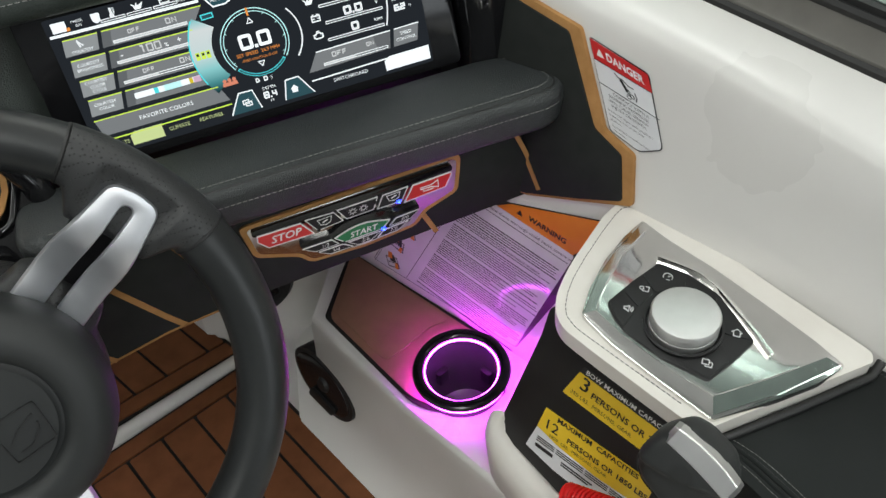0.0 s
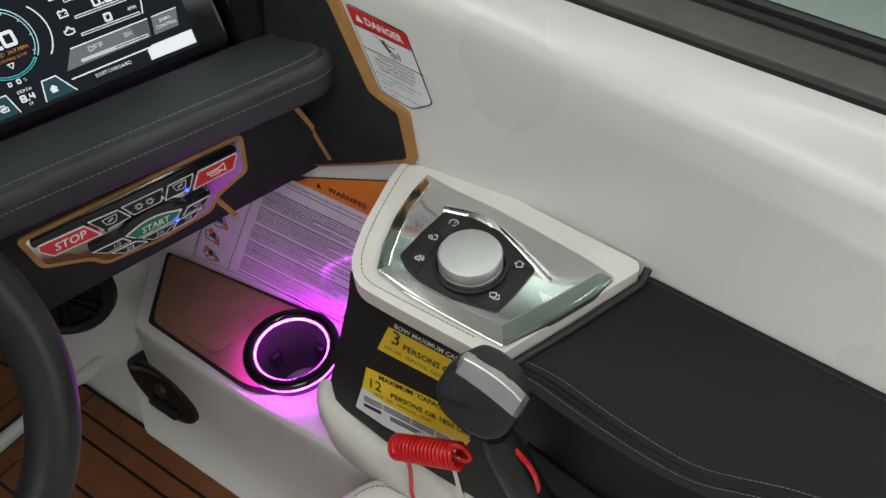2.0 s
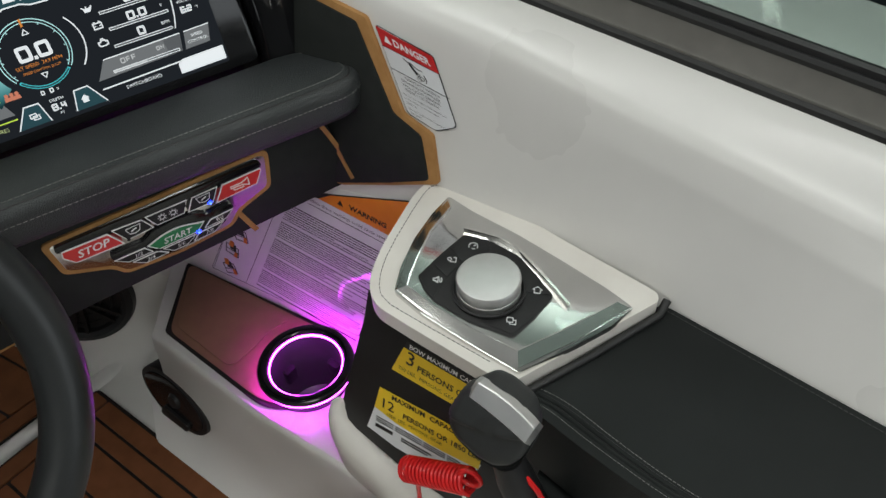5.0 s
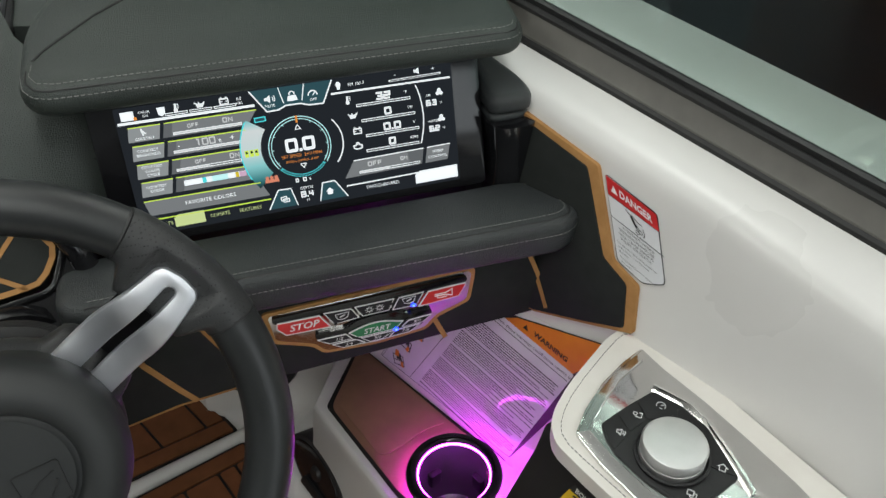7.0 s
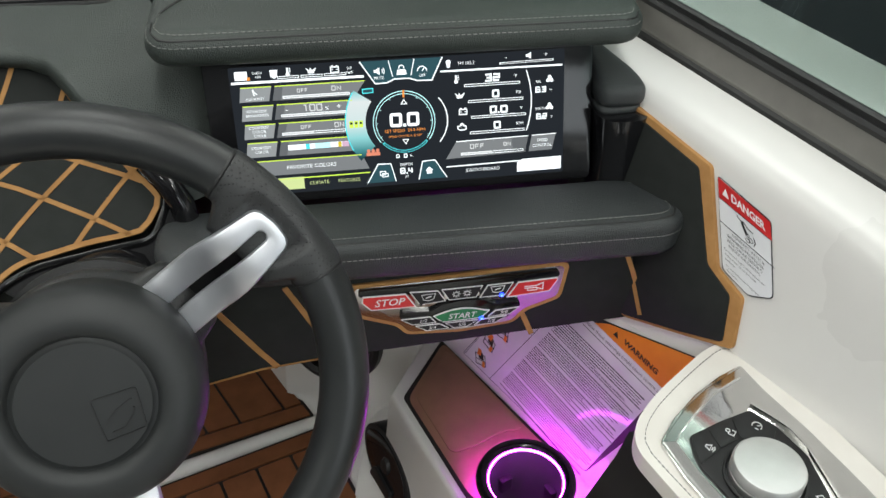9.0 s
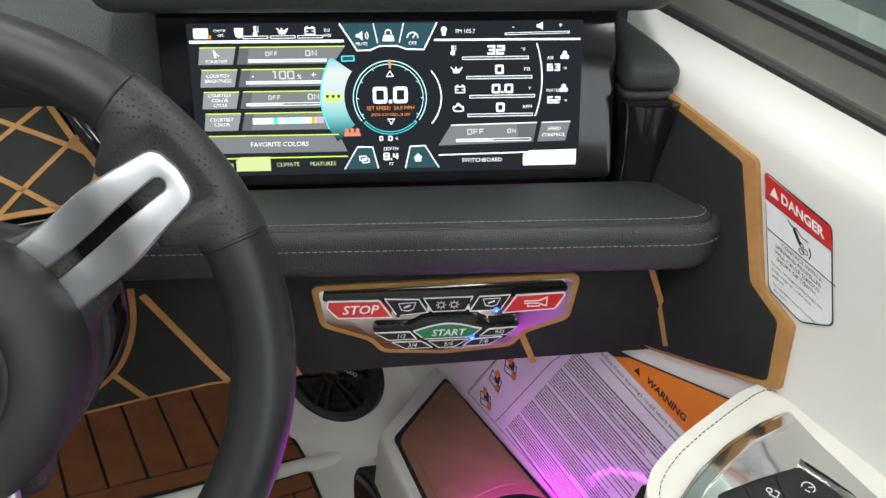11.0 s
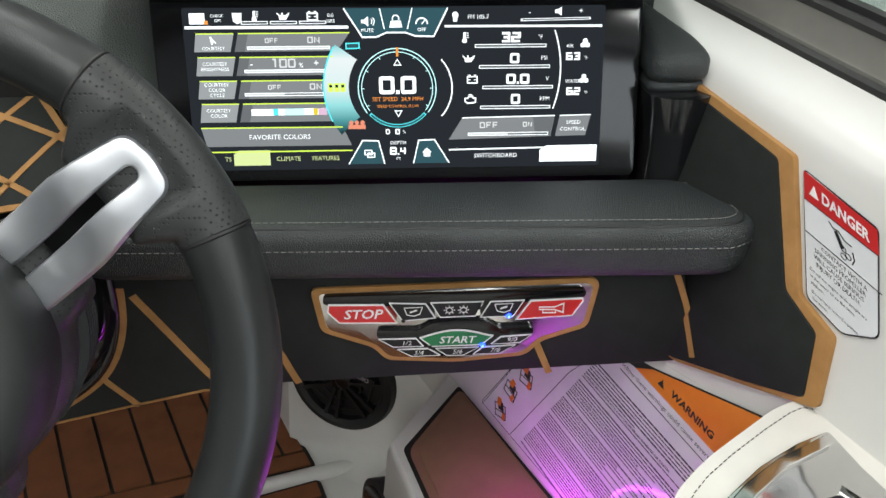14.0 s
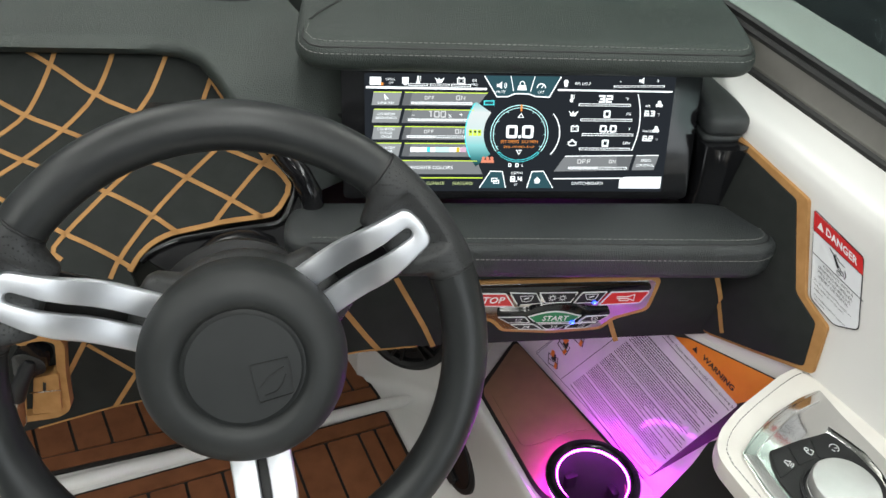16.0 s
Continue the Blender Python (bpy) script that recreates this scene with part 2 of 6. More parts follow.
def tube(bm, pts, r, n=8, closed=False, caps=True):
    pts = [Vector(p) for p in pts]
    k = len(pts)
    rings, prev = [], None
    for i, p in enumerate(pts):
        a = pts[i - 1] if (i or closed) else p
        b = pts[(i + 1) % k] if (i < k - 1 or closed) else p
        t = (b - a).normalized()
        if prev is None:
            prev = t.orthogonal().normalized()
        prev = (prev - t * prev.dot(t)).normalized()
        q = t.cross(prev)
        rr = r[i] if isinstance(r, (list, tuple)) else r
        rings.append([bm.verts.new(p + (prev * math.cos(2 * math.pi * j / n) + q * math.sin(2 * math.pi * j / n)) * rr) for j in range(n)])
    for i in range(k if closed else k - 1):
        A, B = rings[i], rings[(i + 1) % k]
        off = 0
        if closed and i == k - 1:
            off = min(range(n), key=lambda o: (A[0].co - B[o].co).length)
        for j in range(n):
            bm.faces.new((A[j], A[(j + 1) % n], B[(j + 1 + off) % n], B[(j + off) % n]))
    if caps and not closed:
        bm.faces.new(rings[0][::-1])
        bm.faces.new(rings[-1])
    return bm


def lathe(bm, prof, m, n=48, a0=0.0, a1=2 * math.pi):
    """Turns (radius, height) points about the z axis of m."""
    full = abs(a1 - a0 - 2 * math.pi) < 1e-6
    cnt = n if full else n + 1
    cols = []
    for i in range(cnt):
        a = a0 + (a1 - a0) * i / n
        cols.append([bm.verts.new(m @ Vector((r * math.cos(a), r * math.sin(a), h))) for r, h in prof])
    for i in range(n):
        A, B = cols[i], cols[(i + 1) % cnt]
        for j in range(len(prof) - 1):
            bm.faces.new((A[j], B[j], B[j + 1], A[j + 1]))
    bmesh.ops.remove_doubles(bm, verts=bm.verts[:], dist=1e-6)
    return bm


def loft(bm, rings, closed=True, caps=True):
    vs = [[bm.verts.new(p) for p in r] for r in rings]
    n = len(rings[0])
    for A, B in zip(vs, vs[1:]):
        for j in range(n if closed else n - 1):
            bm.faces.new((A[j], A[(j + 1) % n], B[(j + 1) % n], B[j]))
    if caps and closed:
        bm.faces.new(vs[0][::-1])
        bm.faces.new(vs[-1])
    return bm


def stroke(bm, pts, m, w, z0, z1, closed=False):
    """A flat line of width w along pts in the plane of m."""
    pts = [Vector(p) for p in pts]
    k = len(pts)
    L, R = [], []
    for i, p in enumerate(pts):
        a = pts[i - 1] if (i or closed) else None
        b = pts[(i + 1) % k] if (i < k - 1 or closed) else None
        d1 = (p - a).normalized() if a is not None else (b - p).normalized()
        d2 = (b - p).normalized() if b is not None else d1
        n1, n2 = Vector((-d1.y, d1.x)), Vector((-d2.y, d2.x))
        mm = (n1 + n2)
        mm = mm / max(mm.length_squared / 2, 0.4) if mm.length > 1e-6 else n1
        L.append(p + mm * w / 2)
        R.append(p - mm * w / 2)
    rows = [[bm.verts.new(m @ Vector((q.x, q.y, z))) for q, z in ((l, z0), (l, z1), (r, z1), (r, z0))] for l, r in zip(L, R)]
    for i in range(k if closed else k - 1):
        A, B = rows[i], rows[(i + 1) % k]
        for j in range(4):
            bm.faces.new((A[j], A[(j + 1) % 4], B[(j + 1) % 4], B[j]))
    if not closed:
        bm.faces.new(rows[0][::-1])
        bm.faces.new(rows[-1])
    return bm


def lettering(s, m, x, y, size, mat, parent, name="lettering", z=0.0004, align="CENTER", slant=0.0, wide=1.0, turn=0.0, bold=0.0):
    cu = bpy.data.curves.new(name, "FONT")
    cu.body, cu.size, cu.align_x, cu.align_y, cu.shear, cu.offset = s, size, align, "CENTER", slant, bold
    cu.resolution_u = 2
    tmp = bpy.data.objects.new(name, cu)
    me = bpy.data.meshes.new_from_object(tmp)
    bpy.data.objects.remove(tmp)
    bpy.data.curves.remove(cu)
    me.transform(m @ Matrix.Translation((x, y, z)) @ Matrix.Rotation(turn, 4, "Z") @ Matrix.Diagonal((wide, 1, 1, 1)))
    me.name = name
    me.materials.clear()
    me.materials.append(mat)
    ob = new(name, me)
    chain, up = [], parent
    while up:
        chain.append(up)
        up = up.parent
    w = Matrix()
    for o in reversed(chain):
        w = w @ o.matrix_parent_inverse @ o.matrix_basis
    ob.parent = parent
    ob.matrix_parent_inverse = w.inverted()
    return ob


def stitches(bm, pts, step=0.0048, length=0.0032, r=0.00034):
    """Short threads at even steps along a line."""
    pts = [Vector(p) for p in pts]
    at = [0.0]
    for a, b in zip(pts, pts[1:]):
        at.append(at[-1] + (b - a).length)

    def place(s):
        for i in range(len(pts) - 1):
            if s <= at[i + 1] and at[i + 1] > at[i]:
                return pts[i].lerp(pts[i + 1], (s - at[i]) / (at[i + 1] - at[i]))
        return pts[-1]

    s = 0.0
    while s + length < at[-1]:
        p, q = place(s), place(s + length)
        s += step
        d = q - p
        if d.length < 1e-5:
            continue
        d.normalize()
        o = d.orthogonal().normalized()
        o2 = d.cross(o)
        ring = [(o * math.cos(j * math.pi / 2) + o2 * math.sin(j * math.pi / 2)) * r for j in range(4)]
        va, vb = [bm.verts.new(p + k) for k in ring], [bm.verts.new(q + k) for k in ring]
        for j in range(4):
            bm.faces.new((va[j], va[(j + 1) % 4], vb[(j + 1) % 4], vb[j]))
    return bm


def snapped(ob, pts, lift=0.0006):
    """The points moved onto the surface of a mesh object."""
    tree = bvhtree.BVHTree.FromPolygons([v.co for v in ob.data.vertices], [p.vertices[:] for p in ob.data.polygons])
    out = []
    for p in pts:
        co, no, _, _ = tree.find_nearest(Vector(p))
        out.append(co + no * lift)
    return out


def smoother(pts, times=2):
    """The open line with its corners cut."""
    pts = [Vector(p) for p in pts]
    for _ in range(times):
        out = [pts[0]]
        for a, b in zip(pts, pts[1:]):
            out += [a.lerp(b, 0.25), a.lerp(b, 0.75)]
        pts = out + [pts[-1]]
    return pts


def finer(pts, n=8):
    out = []
    for a, b in zip(pts, pts[1:]):
        out += [Vector(a).lerp(Vector(b), i / n) for i in range(n)]
    return out + [Vector(pts[-1])]

# ---- frames of the main surfaces ----
SF = frame_of((0, 0.80, 1.0), (1, 0, 0), (0, -0.961, 0.2755))          # display face
DF = frame_of((0, 0.709, 0), (1, 0, 0), (0, -1, 0))                    # dash band
CF = frame_of((0.272, 0.64, 0.90), (0.451, -0.8925, 0), (-0.89, -0.45, 0.21))   # coaming wall
WF = frame_of((0.155, 0.742, 0.545), (0.447, -0.894, 0), (-0.894, -0.447, 0.137))  # lower side wall
YF = frame_of((0.155, 0.525, 0.72), (0.408, -0.913, 0), (-0.913, -0.408, 0.30))    # control pod side
HF = frame_of((-0.2312, 0.5274, 0.9225), (0.988, 0.1525, 0), (0.137, -0.888, 0.439))  # steering wheel
QF = frame_of((0, 0.752, 0.905), (1, 0, 0), (0, -0.53, 0.848))             # quilted panel
TOP = Matrix.Translation((0, 0, 0))


def loc(frame_m, p):
    q = frame_m.inverted() @ Vector(p)
    return (q.x, q.y)


# ---- showroom shell ----
def slab(name, x0, y0, z0, x1, y1, z1, mat, label, category):
    bm = bmesh.new()
    prism(bm, rect(x0, y0, x1, y1), TOP, z0, z1)
    return solid(name, bm, mat, label, category, kind="structure")


slab("ground", -6, -6, -0.75, 6, 6, -0.65, HALL_FLOOR, "dark polished showroom floor under the boat", "floor")
slab("ceiling", -6, -6, 3.5, 6, 6, 3.6, HALL_CEIL, "pale showroom ceiling with light tubes", "ceiling")
slab("wall_north", -6, 6, -0.65, 6, 6.1, 3.5, HALL_WALL, "plain grey showroom wall", "wall")
bm = bmesh.new()
for x0, z0, x1, z1 in ((-6, -0.65, 6, 0.30), (-6, 3.0, 6, 3.5), (-6, 0.30, 1.9, 3.0), (5.5, 0.30, 6, 3.0)):
    prism(bm, rect(x0, -6.1, x1, -6.0), TOP, z0, z1)
solid("wall_south", bm, HALL_WALL, "plain grey showroom wall with one wide window", "wall", kind="structure")
win = thing("window_1", (3.7, -6.05, 0.30), "wide showroom window in a thin grey frame", "window", kind="structure")
for bx0, bz0, bx1, bz1 in ((1.9, 0.30, 5.5, 0.35), (1.9, 2.95, 5.5, 3.0), (1.9, 0.35, 1.95, 2.95), (5.45, 0.35, 5.5, 2.95)):
    bm = bmesh.new()
    prism(bm, rect(bx0, -6.08, bx1, -6.02), TOP, bz0, bz1, 0.004)
    part("window_frame", bm, FRAME, win)
bm = bmesh.new()
prism(bm, rect(1.95, -6.055, 5.45, -6.045), TOP, 0.35, 2.95)
part("pane", bm, GLASS, win)
slab("wall_east", 6, -6, -0.65, 6.1, 6, 3.5, HALL_FLOOR, "dark showroom wall", "wall")
slab("wall_west", -6.1, -6, -0.65, -6, 6, 3.5, HALL_WALL, "plain grey showroom wall", "wall")

# ---- boat liner: deck ----
slab("floor", -1.3, -0.6, 0.29, 0.5, 1.5, 0.327, GELCOAT, "white moulded cockpit liner under the deck mats", "floor")
# hull under the cockpit, resting on the showroom floor
bm = bmesh.new()
loft(bm, [[(-1.3 + k, -0.6 - e, z), (0.95 - k, -0.6 - e, z), (0.50 - k, 1.5 + e, z), (-1.3 + k, 1.5 + e, z)] for z, k, e in ((0.289, 0.0, 0.0), (0.0, 0.04, 0.0), (-0.3, 0.18, 0.0), (-0.55, 0.45, 0.0), (-0.65, 0.60, 0.0))])
solid("boat_hull", bm, HULL, "white moulded hull under the cockpit floor", "hull", kind="structure")


def deck_panel(name, origin, ax, ay, wide, deep, plank, first, label, border=0.03):
    """A foam deck mat of planks with black grooves, a border plank along its right and near sides."""
    m = Matrix((ax, ay, ax.cross(ay))).transposed().to_4x4()
    m.translation = (*origin, 0.327)
    sgn = 1 if ax.cross(ay).z > 0 else -1
    z = lambda h: sgn * h
    ob = thing(name, (*origin, 0.327), label, "deck mat", "deck mats")
    bm = bmesh.new()
    prism(bm, rounded(rect(-0.006, -0.006, wide, deep), 0.01), m, z(0.0), z(0.005))
    part("groove_base", bm, GROOVE, ob, "black rubber backing of the mat")
    g = 0.0045
    for outline in ([(0, 0), (wide, 0), (wide, border - g), (0.0, border - g)], [(0, border), (border - g, border), (border - g, deep), (0, deep)]):
        bm = bmesh.new()
        prism(bm, rounded(outline, 0.002, 2), m, z(0.004), z(0.0085))
        part("plank", bm, DECK, ob)
    x, step = border, first
    while x < wide - 0.01:
        x1 = min(x + step - g, wide)
        bm = bmesh.new()
        prism(bm, rounded(rect(x, border, x1, deep), 0.003, 2), m, z(0.004), z(0.0085))
        part("plank", bm, DECK, ob)
        x += step
        step = plank
    return ob


deck_panel("deck_mat", (-0.128, 0.987), Vector((-0.950, -0.312, 0)), Vector((0.36, -0.933, 0)), 0.75, 0.80, 0.0528, 0.027, "brown foam deck mat with black plank grooves")
deck_panel("deck_mat", (-0.139, 1.019), Vector((-0.965, -0.262, 0)), Vector((-0.463, 0.886, 0)), 0.72, 0.36, 0.0515, 0.0700, "brown foam footrest mat with black plank grooves")
bm = bmesh.new()
tube(bm, [(-0.060, 1.028, 0.324), (-0.120, 1.010, 0.326), (-0.40, 0.9265, 0.326), (-0.85, 0.790, 0.326)], 0.0125, 12)
solid("trim", bm, GELCOAT, "white moulded rib between two deck mats", "trim", kind="structure")

# ---- boat liner: coaming and side ----
E1, UO = Vector((0.451, -0.8925, 0)), Vector((0.8925, 0.451, 0))
CO = Vector((0.305, 0.602, 0))


def along(s, u, z):
    p = CO + E1 * s + UO * u
    return (p.x, p.y, z)


def sheer(s):
    return 0.956 - 0.13 * s


def coaming_ring(s):
    t = sheer(s)
    k = 0.21 * (t - 0.956)
    e = t - min(0.030, max(0.002, 0.002 + 0.075 * s))      # the soft ridge drops away from the rail
    lo = 0.757
    swell = min(0.0, 0.033 - 0.2 * s)                      # the lower side comes in to meet the armrest
    pr = []
    for f in (0.0, 0.02, 0.12, 0.24, 0.36, 0.48, 0.60, 0.72, 0.84, 0.93, 1.0):
        z = lo + (e - 0.030 - lo) * f
        pr.append((0.21 * (z - 0.956) + swell * max(0.0, (0.875 - z) / 0.11) ** 1.4, z))
    pr += [(k - 0.0035, e - 0.018), (k - 0.0005, e - 0.010), (k + 0.004, e - 0.004), (k + 0.010, e), (k + 0.018, e + 0.0035 + 0.15 * (t - e)), (k + 0.032, e + 0.007 + 0.55 * (t - e)), (k + 0.048, t + 0.008), (k + 0.080, t + 0.013)]
    pr += [(k + 0.235, t + 0.007), (k + 0.26, t - 0.02), (k + 0.25, 0.0), (k - 0.02, 0.0), (0.0, lo - 0.002)]
    return [along(s, u, z) for u, z in pr]


bm = bmesh.new()
loft(bm, [coaming_ring(-1.0 + 0.05 * i) for i in range(45)])
solid("wall_starboard", bm, GELCOAT, "glossy white moulded coaming and hull side", "wall", kind="structure", angle=50)

bm = bmesh.new()
prism(bm, rounded([(-0.40, -0.05), (0.26, -0.05), (0.26, 0.25), (0.05, 0.219), (-0.40, 0.20)], 0.004), WF, -0.02, 0.0, 0.002)
solid("wall_footwell", bm, GELCOAT, "white moulded footwell side wall", "wall", kind="structure")

# Added out of view: cream in the switch-panel mirror, bounce light on the dash.
bm = bmesh.new()
loft(bm, [[(x, y, z) for y, z in ((0.30, 0.327), (0.30, 0.40), (0.285, 0.435), (0.15, 0.585), (0.11, 0.605), (0.00, 0.61), (0.00, 0.327))] for x in (-0.80, 0.00)])
solid("wall_seat_bounce", bm, CREAM, "unseen cream seat-base block added to reflect light into the dash", "wall", kind="structure")

# ---- windscreen ----
ws = thing("windscreen", along(0, 0.06, sheer(0) + 0.012), "tinted windscreen in a grey metal frame with black gaskets", "windscreen", kind="structure")


def rail(name, prof, mat, s0=-1.0, s1=1.15, n=12, label=""):
    bm = bmesh.new()
    rings = []
    for i in range(n + 1):
        s = s0 + (s1 - s0) * i / n
        t = sheer(s)
        k = 0.21 * (t - 0.956)
        rings.append([along(s, k + u, t + z) for u, z in prof])
    loft(bm, rings)
    return part(name, bm, mat, ws, label, 30)


rail("lower_gasket", [(0.0470, 0.004), (0.0470, 0.012), (0.0495, 0.0145), (0.054, 0.0145), (0.054, 0.004)], GASKET)
rail("frame_rail", [(0.0500, 0.006), (0.0500, 0.017), (0.0512, 0.0190), (0.0555, 0.0385), (0.0575, 0.0400), (0.072, 0.0400), (0.072, 0.006)], FRAME)
rail("upper_gasket", [(0.0550, 0.038), (0.0535, 0.0425), (0.0555, 0.0460), (0.0580, 0.0455), (0.0585, 0.050), (0.062, 0.052), (0.068, 0.050), (0.068, 0.039)], GASKET)
gl = rail("glass_pane", [(0.0630, 0.046), (0.0680, 0.046), (0.0180, 0.330), (0.0130, 0.330)], GLASS)
gl.visible_shadow = False

# ---- console ledge with tray and cup holder ----
LZ = 0.545
CUP = (0.1125, 0.680)


def holed(bm, outer, hole, z):
    """A flat sheet with a round hole."""
    es = []
    for loop in (outer, hole):
        vs = [bm.verts.new((x, y, z)) for x, y in loop]
        es += [bm.edges.new((vs[i], vs[(i + 1) % len(vs)])) for i in range(len(vs))]
    bmesh.ops.triangle_fill(bm, edges=es, use_beauty=True)


ledge = thing("console_ledge", (0.06, 0.75, 0.335), "white moulded side console with a recessed tray", "console", kind="structure")
edge = [(0.052, 0.965), (-0.020, 0.848), (0.040, 0.672), (0.080, 0.581), (0.118, 0.49), (0.16, 0.39), (0.20, 0.28)]
foot = [(-0.02, 1.10), (-0.077, 0.852), (-0.010, 0.676), (0.028, 0.575), (0.068, 0.47), (0.11, 0.37), (0.15, 0.27)]
back = [(0.30, 0.28), (0.30, 0.50), (0.22, 0.61), (0.172, 0.712), (0.158, 0.744), (0.062, 0.938)]
bm = bmesh.new()
holed(bm, [(x + 0.003, y + 0.001) for x, y in edge] + back, oval(*CUP, 0.0475, n=32), LZ)
part("top_skin", bm, GELCOAT, ledge)
bm = bmesh.new()
rows = []
for f, z in ((-0.06, 0.0), (0.0, -0.002), (0.04, -0.009), (0.07, -0.022), (0.13, -0.06), (0.24, -0.112), (0.42, -0.158), (0.68, -0.188), (0.90, -0.202), (1.06, -0.212)):
    rows.append([(a[0] + (b[0] - a[0]) * f, a[1] + (b[1] - a[1]) * f, LZ + z) for a, b in zip(edge, foot)])
loft(bm, rows, closed=False)
part("side_skin", bm, GELCOAT, ledge, angle=60)

tray = thing("console_tray", (0.06, 0.8, LZ), "brown foam tray mat with a black edge in the side console", "tray")
tp = [(0.058, 0.934), (-0.006, 0.838), (0.050, 0.668), (0.085, 0.640), (0.150, 0.640), (0.168, 0.716), (0.152, 0.746)]
bm = bmesh.new()
holed(bm, rounded(tp, [0.006, 0.006, 0.02, 0.02, 0.01, 0.01, 0.004]), oval(*CUP, 0.0478, n=32), LZ + 0.0025)
part("edge_band", bm, GROOVE, tray, "black edge band")
ctr = Vector((0.085, 0.76))
tq = [tuple(Vector(p) + (ctr - Vector(p)).normalized() * 0.0075) for p in tp]
bm = bmesh.new()
holed(bm, rounded(tq, [0.012, 0.012, 0.02, 0.02, 0.01, 0.01, 0.004]), oval(*CUP, 0.0479, n=32), LZ + 0.005)
part("mat_border", bm, TRAY, tray)
inset = [(0.0600, 0.9130), (0.0090, 0.8360), (0.0400, 0.7400), (0.0620, 0.7450), (0.1050, 0.7640), (0.1330, 0.7640)]
bm = bmesh.new()
prism(bm, rounded(inset, 0.012), TOP, LZ + 0.005, LZ + 0.0062, 0.0006, 2)
part("raised_mat", bm, TRAY, tray)

cup = thing("cup_holder", (*CUP, LZ), "black cup holder with a glowing magenta light ring", "cup holder")
CM = Matrix.Translation((*CUP, LZ))
bm = bmesh.new()
lathe(bm, [(0.0500, 0.0195), (0.0548, 0.0203), (0.0556, 0.0230), (0.0540, 0.0262), (0.0500, 0.0274), (0.0455, 0.0268), (0.0432, 0.0250), (0.0424, 0.0225)], CM, 64)
part("bezel", bm, GLOSS, cup, "glossy black bezel")
bm = bmesh.new()
lathe(bm, [(0.0424, 0.0200), (0.0418, -0.01), (0.0385, -0.075), (0.030, -0.080), (0.0, -0.080)], CM, 48)
part("cup_wall", bm, CUP_GREY, cup, "dark grey moulded cup")
bm = bmesh.new()
lathe(bm, [(0.0490, 0.0), (0.0490, 0.0200)], CM, 48)
part("skirt", bm, GLOSS, cup)
bm = bmesh.new()
tube(bm, [(CUP[0] + 0.0422 * math.cos(a), CUP[1] + 0.0422 * math.sin(a), LZ + 0.0212) for a in [2 * math.pi * i / 64 for i in range(64)]], 0.0014, 8, True)
part("light_ring", bm, PURPLE, cup, "glowing magenta light ring")
bm = bmesh.new()
tube(bm, [(CUP[0] + 0.0520 * math.cos(a), CUP[1] + 0.0520 * math.sin(a), LZ + 0.0170) for a in [2 * math.pi * i / 64 for i in range(64)]], 0.0017, 8, True)
part("under_light", bm, PURPLE, cup, "glowing magenta light under the bezel")
for i in range(4):
    a = math.radians(20 + 90 * i)
    bm = bmesh.new()
    m = CM @ Matrix.Rotation(a, 4, "Z") @ Matrix.Translation((0.0378, 0, -0.028))
    prism(bm, rounded(rect(-0.005, -0.008, 0.004, 0.008), 0.003), m, -0.010, 0.010, 0.002)
    part("rubber_tab", bm, SATIN, cup, "black rubber grip tab")

# vent in the console side
vent = thing("console_vent", (-0.03, 0.834, 0.42), "black oval vent set into the white console side", "vent")
VF = frame_of((-0.030, 0.832, 0.428), (0.345, -0.939, -0.10), (-0.915, -0.336, 0.26))
bm = bmesh.new()
prism(bm, oval(0, 0, 0.066, 0.041, 48), VF, -0.03, 0.0045, 0.002)
part("vent_rim", bm, SATIN, vent)
bm = bmesh.new()
prism(bm, oval(0, 0, 0.058, 0.033, 48), VF, -0.02, 0.0062, 0.001)
part("vent_face", bm, GLOSS, vent, "glossy black face")
bm = bmesh.new()
prism(bm, rounded([(-0.020, -0.036), (0.034, -0.030), (0.036, -0.016), (-0.016, -0.018)], 0.006), VF, 0.004, 0.0105, 0.002)
part("vent_latch", bm, SATIN, vent, "moulded finger latch")
bm = bmesh.new()
lathe(bm, [(0.0, 0.0105), (0.009, 0.010), (0.012, 0.006)], VF @ Matrix.Translation((0.004, 0.004, 0)), 24)
part("vent_button", bm, SATIN, vent, "round button")

# footwell bulkhead and loudspeaker
BF = frame_of((-0.02, 1.03, 0.50), (0.9, -0.4, 0), (-0.4, -0.9, 0.15))
bm = bmesh.new()
prism(bm, rounded([(-0.158, -0.20), (0.35, -0.20), (0.35, 0.40), (-0.158, 0.40)], 0.002), BF, -0.03, 0.0)
solid("wall_bulkhead", bm, GELCOAT, "white moulded footwell bulkhead", "wall", kind="structure")
bm = bmesh.new()
rings = []
for z in (0.32, 0.90):
    a = BF @ Vector((-0.157, (z - 0.5) / 0.989, -0.001))
    rings.append([(a.x + dx, a.y + dy, z) for dx, dy in ((0.0, 0.0), (-0.150, 0.300), (-0.85, 0.11), (-0.85, 0.16), (-0.130, 0.350), (0.03, 0.020))])
loft(bm, rings)
solid("wall_footrest", bm, GELCOAT, "white moulded wall behind the footrest mat", "wall", kind="structure")
spk = thing("loudspeaker", (-0.05, 1.04, 0.50), "round black marine loudspeaker with a spoked grille", "loudspeaker")
bm = bmesh.new()
rings = []
